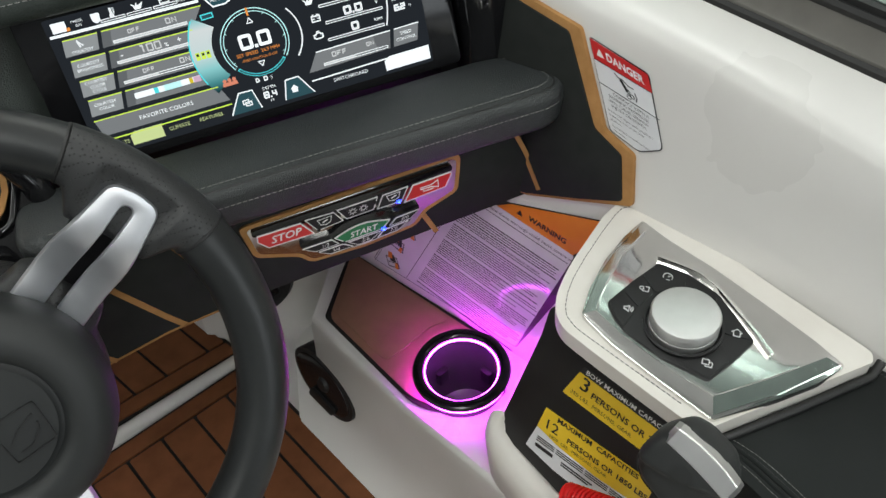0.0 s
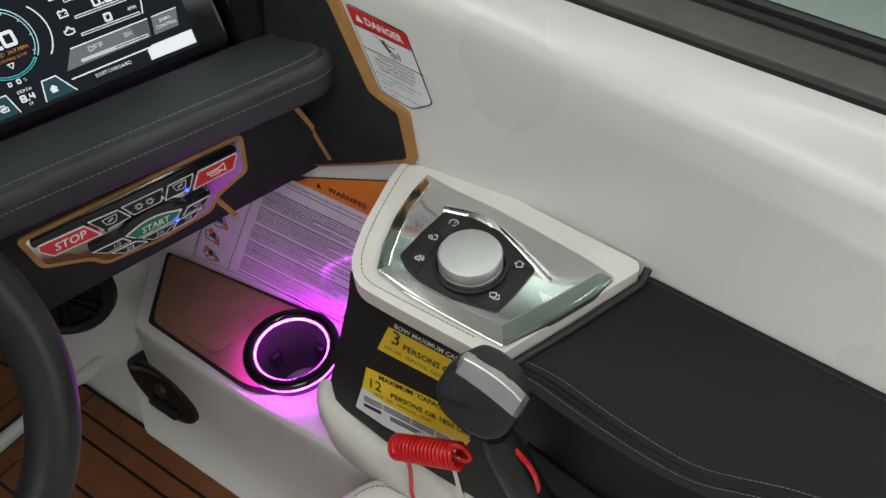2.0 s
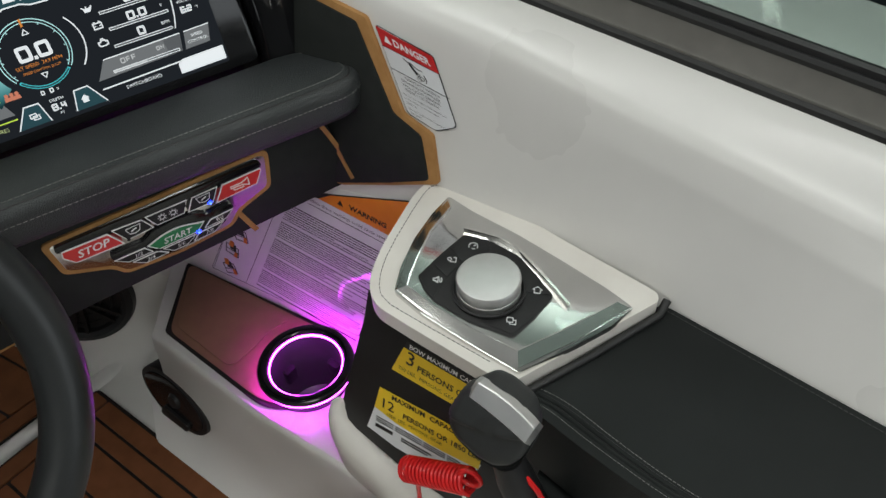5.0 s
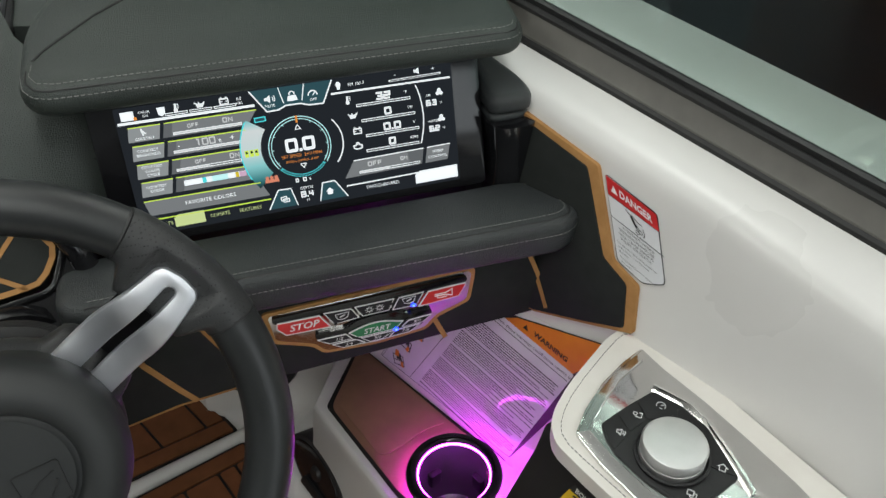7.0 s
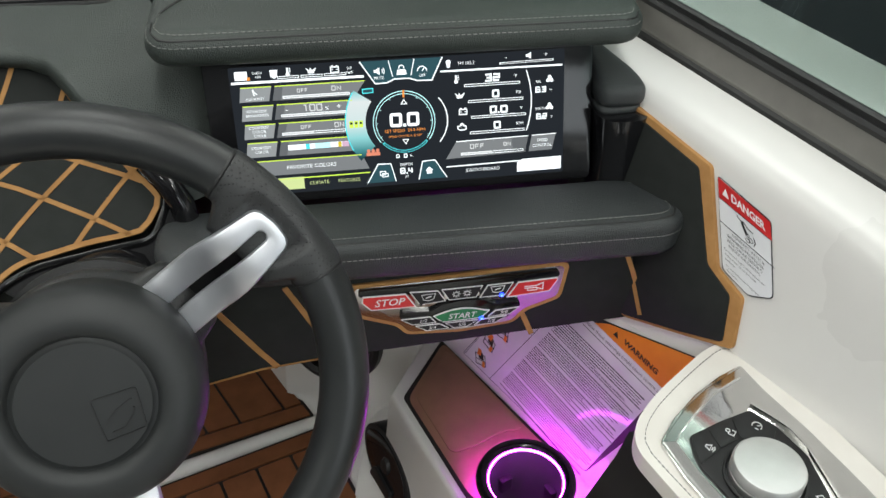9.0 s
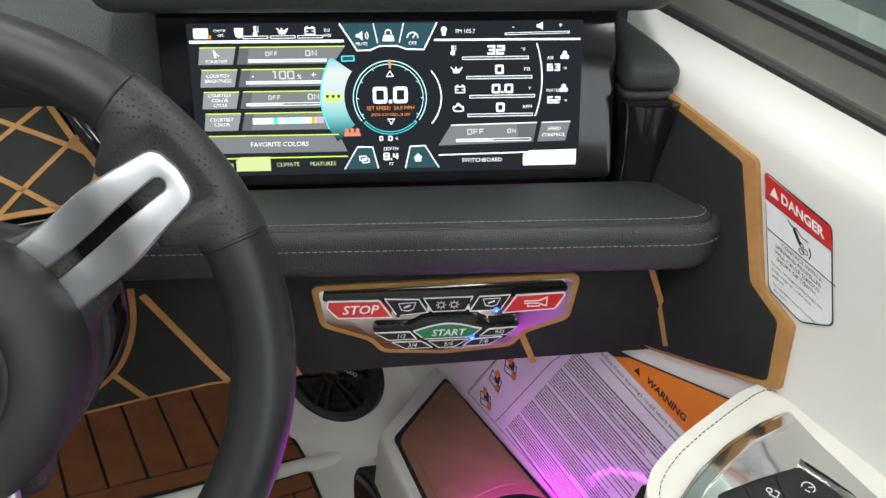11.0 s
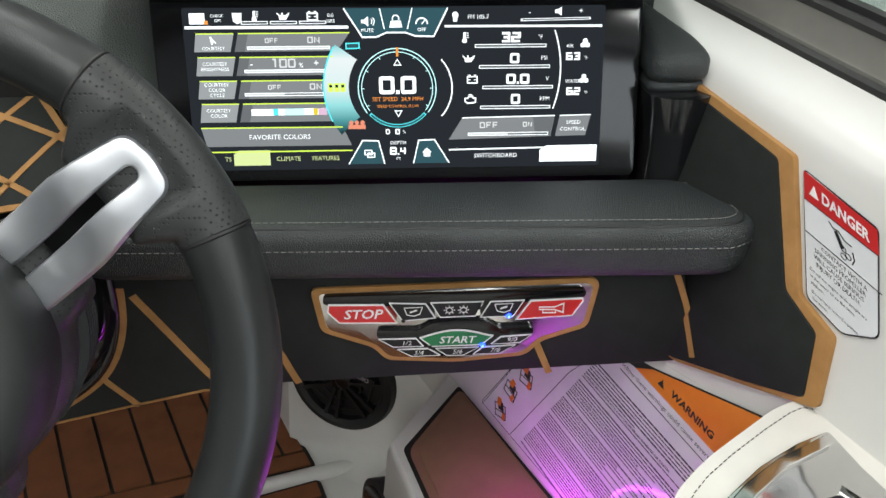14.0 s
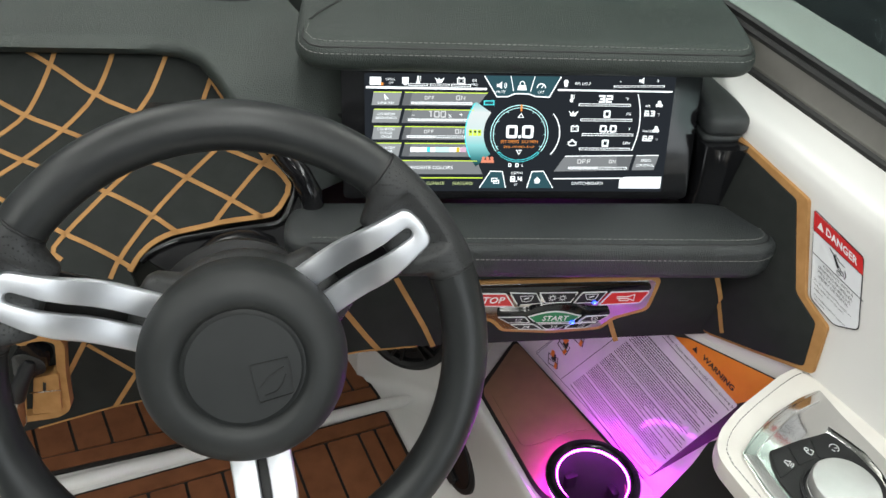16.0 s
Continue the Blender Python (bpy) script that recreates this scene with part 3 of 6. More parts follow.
for x, r in ((-0.157, 0.006), (-0.12, 0.018), (-0.08, 0.030), (0.0, 0.036), (0.30, 0.036)):
    ring = []
    for k in range(8):
        q = math.pi / 2 * k / 7
        p = BF @ Vector((x, (0.329 + r * (1 - math.sin(q)) - 0.5) / 0.989, r * (1 - math.cos(q)) + 0.0006))
        ring.append((p.x, p.y, 0.3285 + r * (1 - math.sin(q))))
    rings.append(ring)
loft(bm, rings, closed=False)
solid("trim_footwell", bm, GELCOAT, "white moulded fillet at the foot of the bulkhead", "trim", kind="structure", angle=60)
SC = (-0.0720, -0.0400)
SM = BF @ Matrix.Translation((*SC, 0))
bm = bmesh.new()
lathe(bm, [(0.0, 0.003), (0.058, 0.002), (0.060, 0.010), (0.067, 0.014), (0.075, 0.011), (0.078, 0.0)], SM, 56)
part("speaker_ring", bm, SATIN, spk)
for i in range(6):
    bm = bmesh.new()
    for sg in (-1, 1):
        prism(bm, [(0.012, sg * 0.0018), (0.061, sg * 0.0060), (0.061, sg * 0.0110), (0.014, sg * 0.0062)], SM @ Matrix.Rotation(math.pi / 3 * i + 0.3, 4, "Z"), 0.004, 0.012)
    part("grille_spoke", bm, SATIN, spk, "paired grille spokes")
bm = bmesh.new()
for r in (0.030, 0.045):
    tube(bm, [SM @ Vector((r * math.cos(a), r * math.sin(a), 0.007)) for a in [2 * math.pi * j / 40 for j in range(40)]], 0.0016, 6, True)
part("grille_ring", bm, SATIN, spk)
bm = bmesh.new()
lathe(bm, [(0.0, 0.014), (0.012, 0.013), (0.017, 0.009), (0.017, 0.003)], SM, 24)
part("speaker_cap", bm, GLOSS, spk)
bm = bmesh.new()
prism(bm, rect(0.004, 0.018, 0.046, 0.028), SM @ Matrix.Rotation(-0.25, 4, "Z"), 0.010, 0.0135)
plaque = part("badge_plate", bm, SATIN, spk, "small black badge plate")
lettering("AUDIO", SM @ Matrix.Rotation(-0.25, 4, "Z"), 0.025, 0.023, 0.009, WHITE, plaque, z=0.0138)

# ---- dash ----
dash = thing("dash_band", (0, 0.709, 0.75), "black foam dash band with tan inlay lines", "dashboard", kind="structure")
bm = bmesh.new()
prism(bm, [(-0.80, 0.545), (-0.498, 0.641), (-0.415, 0.672), (-0.354, 0.689), (-0.280, 0.7165), (-0.203, 0.7368), (-0.1512, 0.7494), (-0.0909, 0.7555), (0.2220, 0.7685), (0.197, 0.87), (-0.80, 0.87)], DF, -0.03, 0.0, 0.003)
part("band_pad", bm, FOAM, dash)


def inlay(pts, m, w, parent, z1=0.0007, closed=False):
    bm = bmesh.new()
    stroke(bm, pts, m, w, -0.001, z1, closed)
    return part("inlay", bm, TAN, parent, "tan inlay line")


inlay(smoother([(0.191, 0.862), (0.1957, 0.8497), (0.2066, 0.8239), (0.2147, 0.7994), (0.2205, 0.7700)]), DF, 0.0044, dash)
inlay([(0.0985, 0.7925), (0.1115, 0.7602)], DF, 0.0050, dash)
inlay([(-0.1868, 0.8395), (-0.1843, 0.8352), (-0.1474, 0.7716), (-0.1345, 0.7515)], DF, 0.0058, dash)
inlay([(-0.1175, 0.847), (-0.0884, 0.7817), (-0.0790, 0.7560)], DF, 0.0052, dash)
inlay([(-0.2228, 0.7630), (-0.2022, 0.7372)], DF, 0.0050, dash)
inlay(smoother([(-0.1940, 0.846), (-0.1946, 0.8364), (-0.198, 0.813), (-0.208, 0.7862), (-0.2233, 0.7634), (-0.2535, 0.7401), (-0.2772, 0.7287), (-0.2854, 0.7222), (-0.2790, 0.7180)]), DF, 0.0050, dash)
inlay([(-0.414, 0.782), (-0.4492, 0.7217), (-0.474, 0.676)], DF, 0.0046, dash)
inlay([(-0.4201, 0.7649), (-0.3807, 0.7242), (-0.4117, 0.6745)], DF, 0.0046, dash)
inlay([(-0.498, 0.6425), (-0.415, 0.6735), (-0.354, 0.6905), (-0.280, 0.7180), (-0.203, 0.7382), (-0.1512, 0.7507), (-0.095, 0.7566)], DF, 0.0016, dash)

# side panel on the coaming
sp = thing("side_panel", (0.24, 0.70, 0.77), "black foam side panel with a tan border on the coaming", "panel")
outer = [loc(CF, p) for p in ((0.190, 0.837, 0.973), (0.2175, 0.777, 0.962), (0.2545, 0.697, 0.945), (0.2580, 0.654, 0.868), (0.2700, 0.625, 0.856), (0.2655, 0.612, 0.810), (0.2425, 0.655, 0.792), (0.221, 0.712, 0.769), (0.170, 0.800, 0.77))]
bm = bmesh.new()
prism(bm, rounded(outer, 0.003, 2), CF, -0.004, 0.0045, 0.001)
part("border", bm, TAN, sp, "tan foam border")
ins = [loc(CF, p) for p in ((0.188, 0.841, 0.968), (0.2145, 0.783, 0.9575), (0.2495, 0.705, 0.940), (0.2535, 0.662, 0.867), (0.2648, 0.634, 0.853), (0.2615, 0.621, 0.8115), (0.2415, 0.658, 0.7945), (0.2205, 0.714, 0.7715), (0.170, 0.800, 0.772))]
bm = bmesh.new()
prism(bm, rounded(ins, 0.003, 2), CF, 0.0, 0.0065, 0.001)
part("pad", bm, FOAM, sp)
bm = bmesh.new()
stroke(bm, [(-0.0990, -0.0795), (-0.0915, -0.0897), (-0.0822, -0.1030), (-0.0725, -0.1170)], CF, 0.0044, 0.005, 0.0072)
part("inlay", bm, TAN, sp, "tan inlay line")


def cushion(outline, z0, z1, bev, slope=0.0, y0=0.0, seg=5, swell=0.0):
    """A padded slab with rolled edges whose top rises by slope along y and swells in its middle."""
    bm = bmesh.new()
    pts = [Vector(p) for p in outline]
    pts = [p for i, p in enumerate(pts) if (p - pts[i - 1]).length > 1e-5]
    k = len(pts)
    if sum(a.x * b.y - b.x * a.y for a, b in zip(pts, pts[1:] + pts[:1])) < 0:
        pts.reverse()
    inward = []
    for i in range(k):
        d = (pts[(i + 1) % k] - pts[i - 1]).normalized()
        inward.append(Vector((-d.y, d.x)))
    prof = []
    for i in range(seg + 1):
        q = math.pi / 2 * i / seg
        prof.append((bev * (1 - math.sin(q)), z0 + bev * (1 - math.cos(q))))
    for i in range(seg + 1):
        q = math.pi / 2 * i / seg
        prof.append((bev * (1 - math.cos(q)), z1 - bev + bev * math.sin(q)))
    prof.append((bev * 1.2, z1 + swell * 0.3))
    rings = []
    for off, z in prof:
        rings.append([(p.x + q.x * off, p.y + q.y * off, z) for p, q in zip(pts, inward)])
    loft(bm, rings)
    for v in bm.verts:
        f = (v.co.z - z0) / (z1 - z0)
        v.co.z += slope * (v.co.y - y0) * f
    return bm


# padded bolster under the display
bol = thing("dash_bolster", (0, 0.72, 0.85), "black grained vinyl dash bolster with grey twin stitching", "bolster")
bo = rounded([(-0.221, 0.6895), (0.2230, 0.6813), (0.2440, 0.6975), (0.2320, 0.7260), (0.2130, 0.7600), (0.1960, 0.7675), (-0.221, 0.7675)], [0.034, 0.028, 0.016, 0.02, 0.014, 0.010, 0.03], 12)
bm = cushion(bo, 0.861, 0.9010, 0.0110, -0.04, 0.690, 6, 0.0008)
for v in bm.verts:
    f = 1 - (v.co.z - 0.861) / 0.04
    v.co.x -= 0.004 * f * max(0.0, min(1.0, (v.co.x - 0.10) / 0.12))
bpad = part("pad", bm, VINYL, bol)
seam = [(-0.195, 0.6935, 0.8965), (-0.12, 0.6923, 0.8965), (0.0, 0.6903, 0.8965), (0.12, 0.6883, 0.8965), (0.186, 0.6868, 0.8965), (0.206, 0.6868, 0.8965), (0.219, 0.6880, 0.8965), (0.2270, 0.6925, 0.8965), (0.2310, 0.700, 0.8965), (0.2285, 0.712, 0.8965), (0.2215, 0.728, 0.8965), (0.2080, 0.752, 0.8965)]
seam = smoother(seam)
for off, dz in ((0.0075, 0.0035), (-0.0022, -0.0048)):
    bm = bmesh.new()
    stitches(bm, snapped(bpad, finer([(x * (1 - 0.01 * (off > 0)), y + off, z + dz * 2) for x, y, z in seam])))
    part("stitching", bm, STITCH, bol, "grey thread")
bm = bmesh.new()
tube(bm, snapped(bpad, finer([(x, y + 0.0025, z + 0.001) for x, y, z in seam]), -0.0002), 0.0010, 6)
part("seam", bm, GASKET, bol)

# display
disp = thing("helm_display", (0, 0.79, 0.90), "wide glowing helm display in a black bezel", "display")
bm = bmesh.new()
prism(bm, rounded(rect(-0.168, -0.108, 0.1740, 0.022), 0.006), SF, -0.045, -0.0012, 0.001)
part("housing", bm, GLOSS, disp, "glossy black bezel")
bm = bmesh.new()
prism(bm, rounded(rect(-0.1465, -0.100, 0.1475, 0.013), 0.002), SF, -0.0012, -0.0007)
screen = part("screen", bm, S_DARK, disp, "dark lit screen")


def ui(pts, mat, z=0.0, name="display_area"):
    bm = bmesh.new()
    prism(bm, [(x / 1000, -y / 1000) for x, y in pts], SF, z - 0.0006, z)
    return part(name, bm, mat, screen)


def ui_line(pts, w, mat, z=0.0, closed=False):
    bm = bmesh.new()
    stroke(bm, [(x / 1000, -y / 1000) for x, y in pts], SF, w / 1000, z - 0.0006, z, closed)
    return part("display_line", bm, mat, screen)


def ui_text(s, x, y, h, mat=None, z=0.00035, **k):
    return lettering(s, SF, x / 1000, -y / 1000, h / 1000 * 1.38, mat or S_WHITE, screen, "display_text", z, **k)


def arc(cx, cy, r, a0, a1, n=24, ry=None):
    return [(cx + r * math.cos(math.radians(a0 + (a1 - a0) * i / n)), cy - (ry or r) * math.sin(math.radians(a0 + (a1 - a0) * i / n))) for i in range(n + 1)]


GLYPHS = {
    "0": [[(0, 0), (1, 0), (1, 1), (0, 1), (0, 0)]], "1": [[(0.2, 0), (0.65, 0), (0.65, 1)]],
    "2": [[(0, 0), (1, 0), (1, 0.5), (0, 0.5), (0, 1), (1, 1)]], "3": [[(0, 0), (1, 0), (1, 1), (0, 1)], [(0.25, 0.5), (1, 0.5)]],
    "4": [[(0, 0), (0, 0.55), (1, 0.55)], [(0.75, 0), (0.75, 1)]], "6": [[(1, 0), (0, 0), (0, 1), (1, 1), (1, 0.5), (0, 0.5)]],
    "8": [[(0, 0), (1, 0), (1, 1), (0, 1), (0, 0)], [(0, 0.5), (1, 0.5)]], "F": [[(1, 0), (0, 0), (0, 1)], [(0, 0.5), (0.85, 0.5)]],
    "N": [[(0, 1), (0, 0), (1, 1), (1, 0)]], "D": [[(0, 0), (0.8, 0), (1, 0.2), (1, 0.8), (0.8, 1), (0, 1), (0, 0)]],
}


def square_text(word, x, y, w, h, lw, mat=None, z=0.0006, gap=1.1):
    """Square-cornered display characters, each w by h between the middles of its strokes."""
    mat = mat or S_WHITE
    steps = [(lw + gap if c == "." else w + lw + gap) for c in word]
    at = x - (sum(steps) - gap) / 2
    bm = bmesh.new()
    for c, step in zip(word, steps):
        if c == ".":
            prism(bm, [(p / 1000, -q / 1000) for p, q in rect(at, y + h / 2 - lw / 2, at + lw, y + h / 2 + lw / 2)], SF, z - 0.0006, z)
        else:
            for line in GLYPHS["0" if c == "O" else c]:
                shut = line[0] == line[-1]
                pts = rounded(line[:-1], 0.12, 2) if shut else line
                stroke(bm, [((at + lw / 2 + a * w) / 1000, -(y - h / 2 + b * h) / 1000) for a, b in pts], SF, lw / 1000, z - 0.0006, z, shut)
        at += step
    return part("display_text", bm, mat, screen)


def ui_bar(x0, x1, y, h=1.9, fill=1.0):
    """An outlined level bar, filled up to a share of its length."""
    ui_line([(x0, y - h / 2), (x1, y - h / 2), (x1, y + h / 2), (x0, y + h / 2)], 0.5, S_WHITE, 0.0004, True)
    if fill:
        ui_line([(x0, y), (x0 + (x1 - x0) * fill, y)], h, S_SOFT, 0.0003)


ui_line([(-145, 0), (-32.5, 0.4)], 2.0, S_WHITE)
ui_line([(34.6, 0.4), (145.5, 0.9)], 1.5, S_WHITE)
row_y = ((4.2, 16.4), (20.2, 32.8), (36.4, 48.8), (52.4, 65.2))
right_end = ((-31.9, -40.9), (-44, -48.5), (-50.5, -51.5), (-50, -44.0))
for (y0, y1), (xr0, xr1), lab in zip(row_y, right_end, ("", "", "", "")):
    ui([(-138, y0), (-112, y0), (-115, y1), (-140, y1)], S_GREY2)
    ui([(-109, y0), (xr0, y0), (xr1, y1), (-112, y1)], S_GREY)
    ui([(-109, y0), (-102, y0), (-105, y1), (-112, y1)], S_GREY3, 0.0002)
    ui_line([(-138, y0), (-112, y0)], 0.8, S_LIME, 0.0003)
    ui_line([(-109, y0), (xr0, y0)], 0.8, S_LIME, 0.0003)
for i, ((y0, y1), words) in enumerate(zip(row_y, ((), ("COURTESY", "BRIGHTNESS"), ("COURTESY", "COLOR", "CYCLE"), ("COURTESY", "COLOR")))):
    for j, wd in enumerate(words):
        ui_text(wd, -126.5, (y0 + y1) / 2 + (j - (len(words) - 1) / 2) * 3.6, 2.5)
ui_text("COURTESY", -126.5, 14.2, 2.3)
ui_line([(-128, 6), (-127, 11.5)], 1.2, S_WHITE, 0.0003)
ui_line([(-128, 7), (-124.5, 10.5)], 0.8, S_WHITE, 0.0003)
for y, on in ((9.4, 1), (41.3, 1)):
    square_text("OFF", -86, y - 0.4, 2.0, 2.7, 0.7, S_SOFT, gap=0.6)
    square_text("ON", -57, y - 0.6, 3.0, 3.6, 0.9, S_SOFT, gap=0.8)
for y, x0, x1, share in ((14.0, -103, -46, 1.0), (29.8, -106, -50, 1.0), (45.9, -107, -52, 0.5)):
    ui_bar(x0, x1, y, 1.8, share)
square_text("100", -79, 24.4, 4.2, 5.2, 1.15, S_SOFT, gap=0.7)
ui_text("%", -66.5, 26.0, 3.4)
ui_text("-", -101, 24.8, 5)
ui_text("+", -56, 24.8, 5)
ui_line([(-103.5, 58.4), (-50, 58.2)], 4.6, S_WHITE, 0.0003)
ui_line([(-88, 58.3), (-84.5, 58.3)], 4.6, S_CYAN, 0.0005)
ui_line([(-80, 58.3), (-66, 58.3)], 4.6, S_PALE, 0.0005)
ui_line([(-59.5, 58.3), (-56.5, 58.3)], 4.6, S_YELLOW, 0.0005)
ui_line([(-56.0, 58.3), (-50, 58.3)], 4.6, S_PINK, 0.0005)
ui([(-140, 69.2), (-39.2, 69.4), (-33.3, 82.6), (-137, 82.6)], S_GREY)
ui_line([(-140, 69.2), (-39.2, 69.4)], 0.8, S_LIME, 0.0003)
ui_text("FAVORITE COLORS", -84.5, 76.2, 3.6, wide=1.02)
ui_line([(-137, 86.6), (-33, 86.4)], 0.9, S_LIME)
ui([(-118.5, 96.5), (-118.5, 88.5), (-115, 85.6), (-92.5, 85.6), (-92.5, 96.5)], S_LIMEW)
ui_text("CLIMATE", -79.2, 91.9, 3.2, S_LIMEW)
ui_text("FEATURES", -52.4, 91.9, 3.2, S_LIMEW)
ui_text("TS", -122.5, 91.9, 3.2, S_LIMEW)
# top left status icons
ui([(-141.5, -9.5), (-131, -9.5), (-131, -2.2), (-141.5, -2.2)], S_WHITE)
ui([(-131.5, -4.5), (-129, -4.5), (-129, -2), (-131.5, -2)], S_ORANGE, 0.0003)
ui_text("CHECK", -122.5, -7.6, 2.0)
ui_text("GPS", -122.0, -4.4, 2.0)
ui([(-112, -9.5), (-105.5, -9.5), (-106, -4), (-108.7, -2), (-111.5, -4)], S_WHITE)
for x in (-97, -77, -57):
    ui_bar(x - 9.0, x + 9.0, -2.9, 1.7, 0)
ui_text("0.0", -44.5, -7.4, 2.6)
ui_text("HRS", -44.5, -3.6, 2.4)
# centre top shield
ui([(-35.4, -12), (36.8, -12), (26.9, 7.2), (14, 6.8), (7, 4.4), (-6, 4.3), (-13, 7.2), (-22.9, 7.4)], S_TEAL)
ui_line([(-35.4, -12), (-22.9, 7.4), (-13, 7.2), (-6, 4.3), (7, 4.4), (14, 6.8), (26.9, 7.2), (36.8, -12)], 1.1, S_WHITE, 0.0003)
ui_line([(-10.5, -12), (-7.5, 2.0)], 0.8, S_WHITE, 0.0003)
ui_line([(12, -12), (8.6, 2.0)], 0.8, S_WHITE, 0.0003)
ui_text("MUTE", -19.4, 2.8, 2.5)
ui_text("OFF", 18.6, 2.6, 2.6)
ui([(-23.5, -4.4), (-21.5, -4.4), (-18.6, -6.6), (-18.6, 0.2), (-21.5, -2), (-23.5, -2)], S_WHITE, 0.0003)
for r in (2.2, 3.8):
    ui_line(arc(-18.2, -3.2, r, -45, 45, 8), 0.7, S_WHITE, 0.0003)
ui([(-3.0, -3.6), (4.0, -3.6), (5.0, 1.0), (-4.0, 1.0)], S_WHITE, 0.0003)
ui_line(arc(0.5, -5.0, 2.2, -20, 200, 12), 0.9, S_WHITE, 0.0003)
ui_line(arc(18.6, -1.2, 4.0, 0, 180, 12), 1.0, S_WHITE, 0.0003)
ui_line([(18.6, -1.2), (21, -4.2)], 0.8, S_WHITE, 0.0003)
# gauge
ui(arc(0.5, 42.7, 29.4, 0, 360, 48)[:-1], S_DARK, 0.0002)
ui_line(arc(0.5, 42.7, 27.6, -38, 218, 64), 0.75, S_PALE, 0.0004)
ui_line(arc(0.5, 42.7, 25.2, -38, 218, 64), 0.6, S_PALE, 0.0004)
ui_line(arc(0.5, 42.7, 26.4, -138, -42, 32), 2.4, S_CYAN, 0.0004)
ui_line(arc(0.5, 42.7, 26.4, -136, -44, 32), 1.3, S_TEAL, 0.0006)
for a in range(-30, 211, 30):
    p = arc(0.5, 42.7, 25.2, a, a + 1, 1)[0]
    q = arc(0.5, 42.7, 23.4, a, a + 1, 1)[0]
    ui_line([p, q], 0.6, S_PALE, 0.0005)
ui_line([(1.0, 14.4), (1.0, 20.6)], 1.7, S_ORANGE, 0.0007)
ui_line([(-1.4, 26.5), (3.4, 26.5), (1.0, 22.6)], 0.7, S_WHITE, 0.0004, True)
ui_line([(-1.4, 58.5), (3.4, 58.5), (1.0, 62.4)], 0.7, S_WHITE, 0.0004, True)
square_text("0.0", 0.8, 40.4, 8.4, 9.8, 2.6, gap=0.9)
ui_text("SET SPEED  24.9 MPH", 0.8, 50.2, 2.9, S_ORANGE, 0.0006)
ui_text("SPEED CONTROL IS OFF", 0.8, 55.2, 2.0, S_ORANGE, 0.0006)
ui_line(arc(10, 42.7, 29.6, -42, 42, 24), 1.0, S_WHITE, 0.0003)
# cyan crescent
cres = arc(2.0, 42.0, 53.5, 146, 218, 36)
cres_in = arc(-1.5, 42.0, 32.4, 143, 219, 36)
CRESCENT = glow("display_crescent", (0.8, 0.96, 0.95), 1.0)
_cn = CRESCENT.node_tree
_cs = _cn.nodes.new("ShaderNodeSeparateXYZ")
_cn.links.new(coords(_cn), _cs.inputs[0])
_cm = _cn.nodes.new("ShaderNodeMapRange")
_cm.inputs["From Min"].default_value, _cm.inputs["From Max"].default_value = 0.930, 0.991
_cn.links.new(_cs.outputs["Z"], _cm.inputs["Value"])
_cr = _cn.nodes.new("ShaderNodeValToRGB")
_cr.color_ramp.elements[0].color, _cr.color_ramp.elements[1].color = (0.02, 0.07, 0.08, 1), (0.06, 0.35, 0.38, 1)
for at, c in ((0.12, (0.09, 0.36, 0.38, 1)), (0.30, (0.36, 0.84, 0.85, 1)), (0.48, (0.78, 0.97, 0.97, 1)), (0.80, (0.92, 1.0, 1.0, 1)), (0.92, (0.42, 0.84, 0.86, 1))):
    _cr.color_ramp.elements.new(at).color = c
_cn.links.new(_cm.outputs["Result"], _cr.inputs["Fac"])
_cn.links.new(_cr.outputs["Color"], _cn.nodes["Emission"].inputs[0])
ui(cres + cres_in[::-1], CRESCENT, 0.0002)
ui_line(cres[1:31], 1.1, S_CYAN, 0.0004)
ui_line([(-35, 13.2), (-25, 13.0)], 4.4, S_CYAN, 0.0005)
ui_line([(-34, 13.2), (-26, 13.0)], 2.6, S_TEAL, 0.0007)
for x in (-46.5, -42.2, -38):
    ui([(x - 1.7, 38.6), (x + 1.7, 38.6), (x + 1.7, 44.6), (x - 1.7, 44.6)], S_LIME, 0.0006)
    ui([(x - 1.0, 39.6), (x + 1.0, 39.6), (x + 1.0, 41.6), (x - 1.0, 41.6)], S_DARK, 0.0008)
for x in (-33, -29, -25):
    ui(arc(x, 66.5, 1.6, 0, 360, 12)[:-1], S_RED, 0.0006)
    ui([(x - 2, 68), (x + 2, 68), (x + 2.3, 71), (x - 2.3, 71)], S_RED, 0.0006)
# lower centre
square_text("D", -7.0, 73.2, 2.2, 2.8, 0.8)
square_text("0", 0.0, 73.2, 2.4, 3.0, 0.9)
ui_text("%", 5.0, 73.6, 2.4)
ui_text("DEPTH", 0.3, 81.4, 2.7)
square_text("8.4", 0.3, 87.2, 3.6, 4.6, 1.2, gap=0.7)
ui_text("FT", 0.3, 93.2, 2.4)
for s in (-1, 1):
    o = 0.6
    ui([(o + s * 10.5, 96.5), (o + s * 14.5, 79.8), (o + s * 26, 79.4), (o + s * 36.5, 96.5)], S_TEAL)
    ui_line([(o + s * 10.5, 96.5), (o + s * 14.5, 79.8), (o + s * 26, 79.4), (o + s * 36.5, 96.5)], 0.9, S_WHITE, 0.0003)
ui_line([(-24, 86.6), (-19, 86.6), (-19, 89.8), (-24, 89.8)], 0.8, S_WHITE, 0.0003, True)
ui_line([(-22, 88.6), (-17, 88.6), (-17, 91.6), (-22, 91.6)], 0.8, S_WHITE, 0.0003, True)
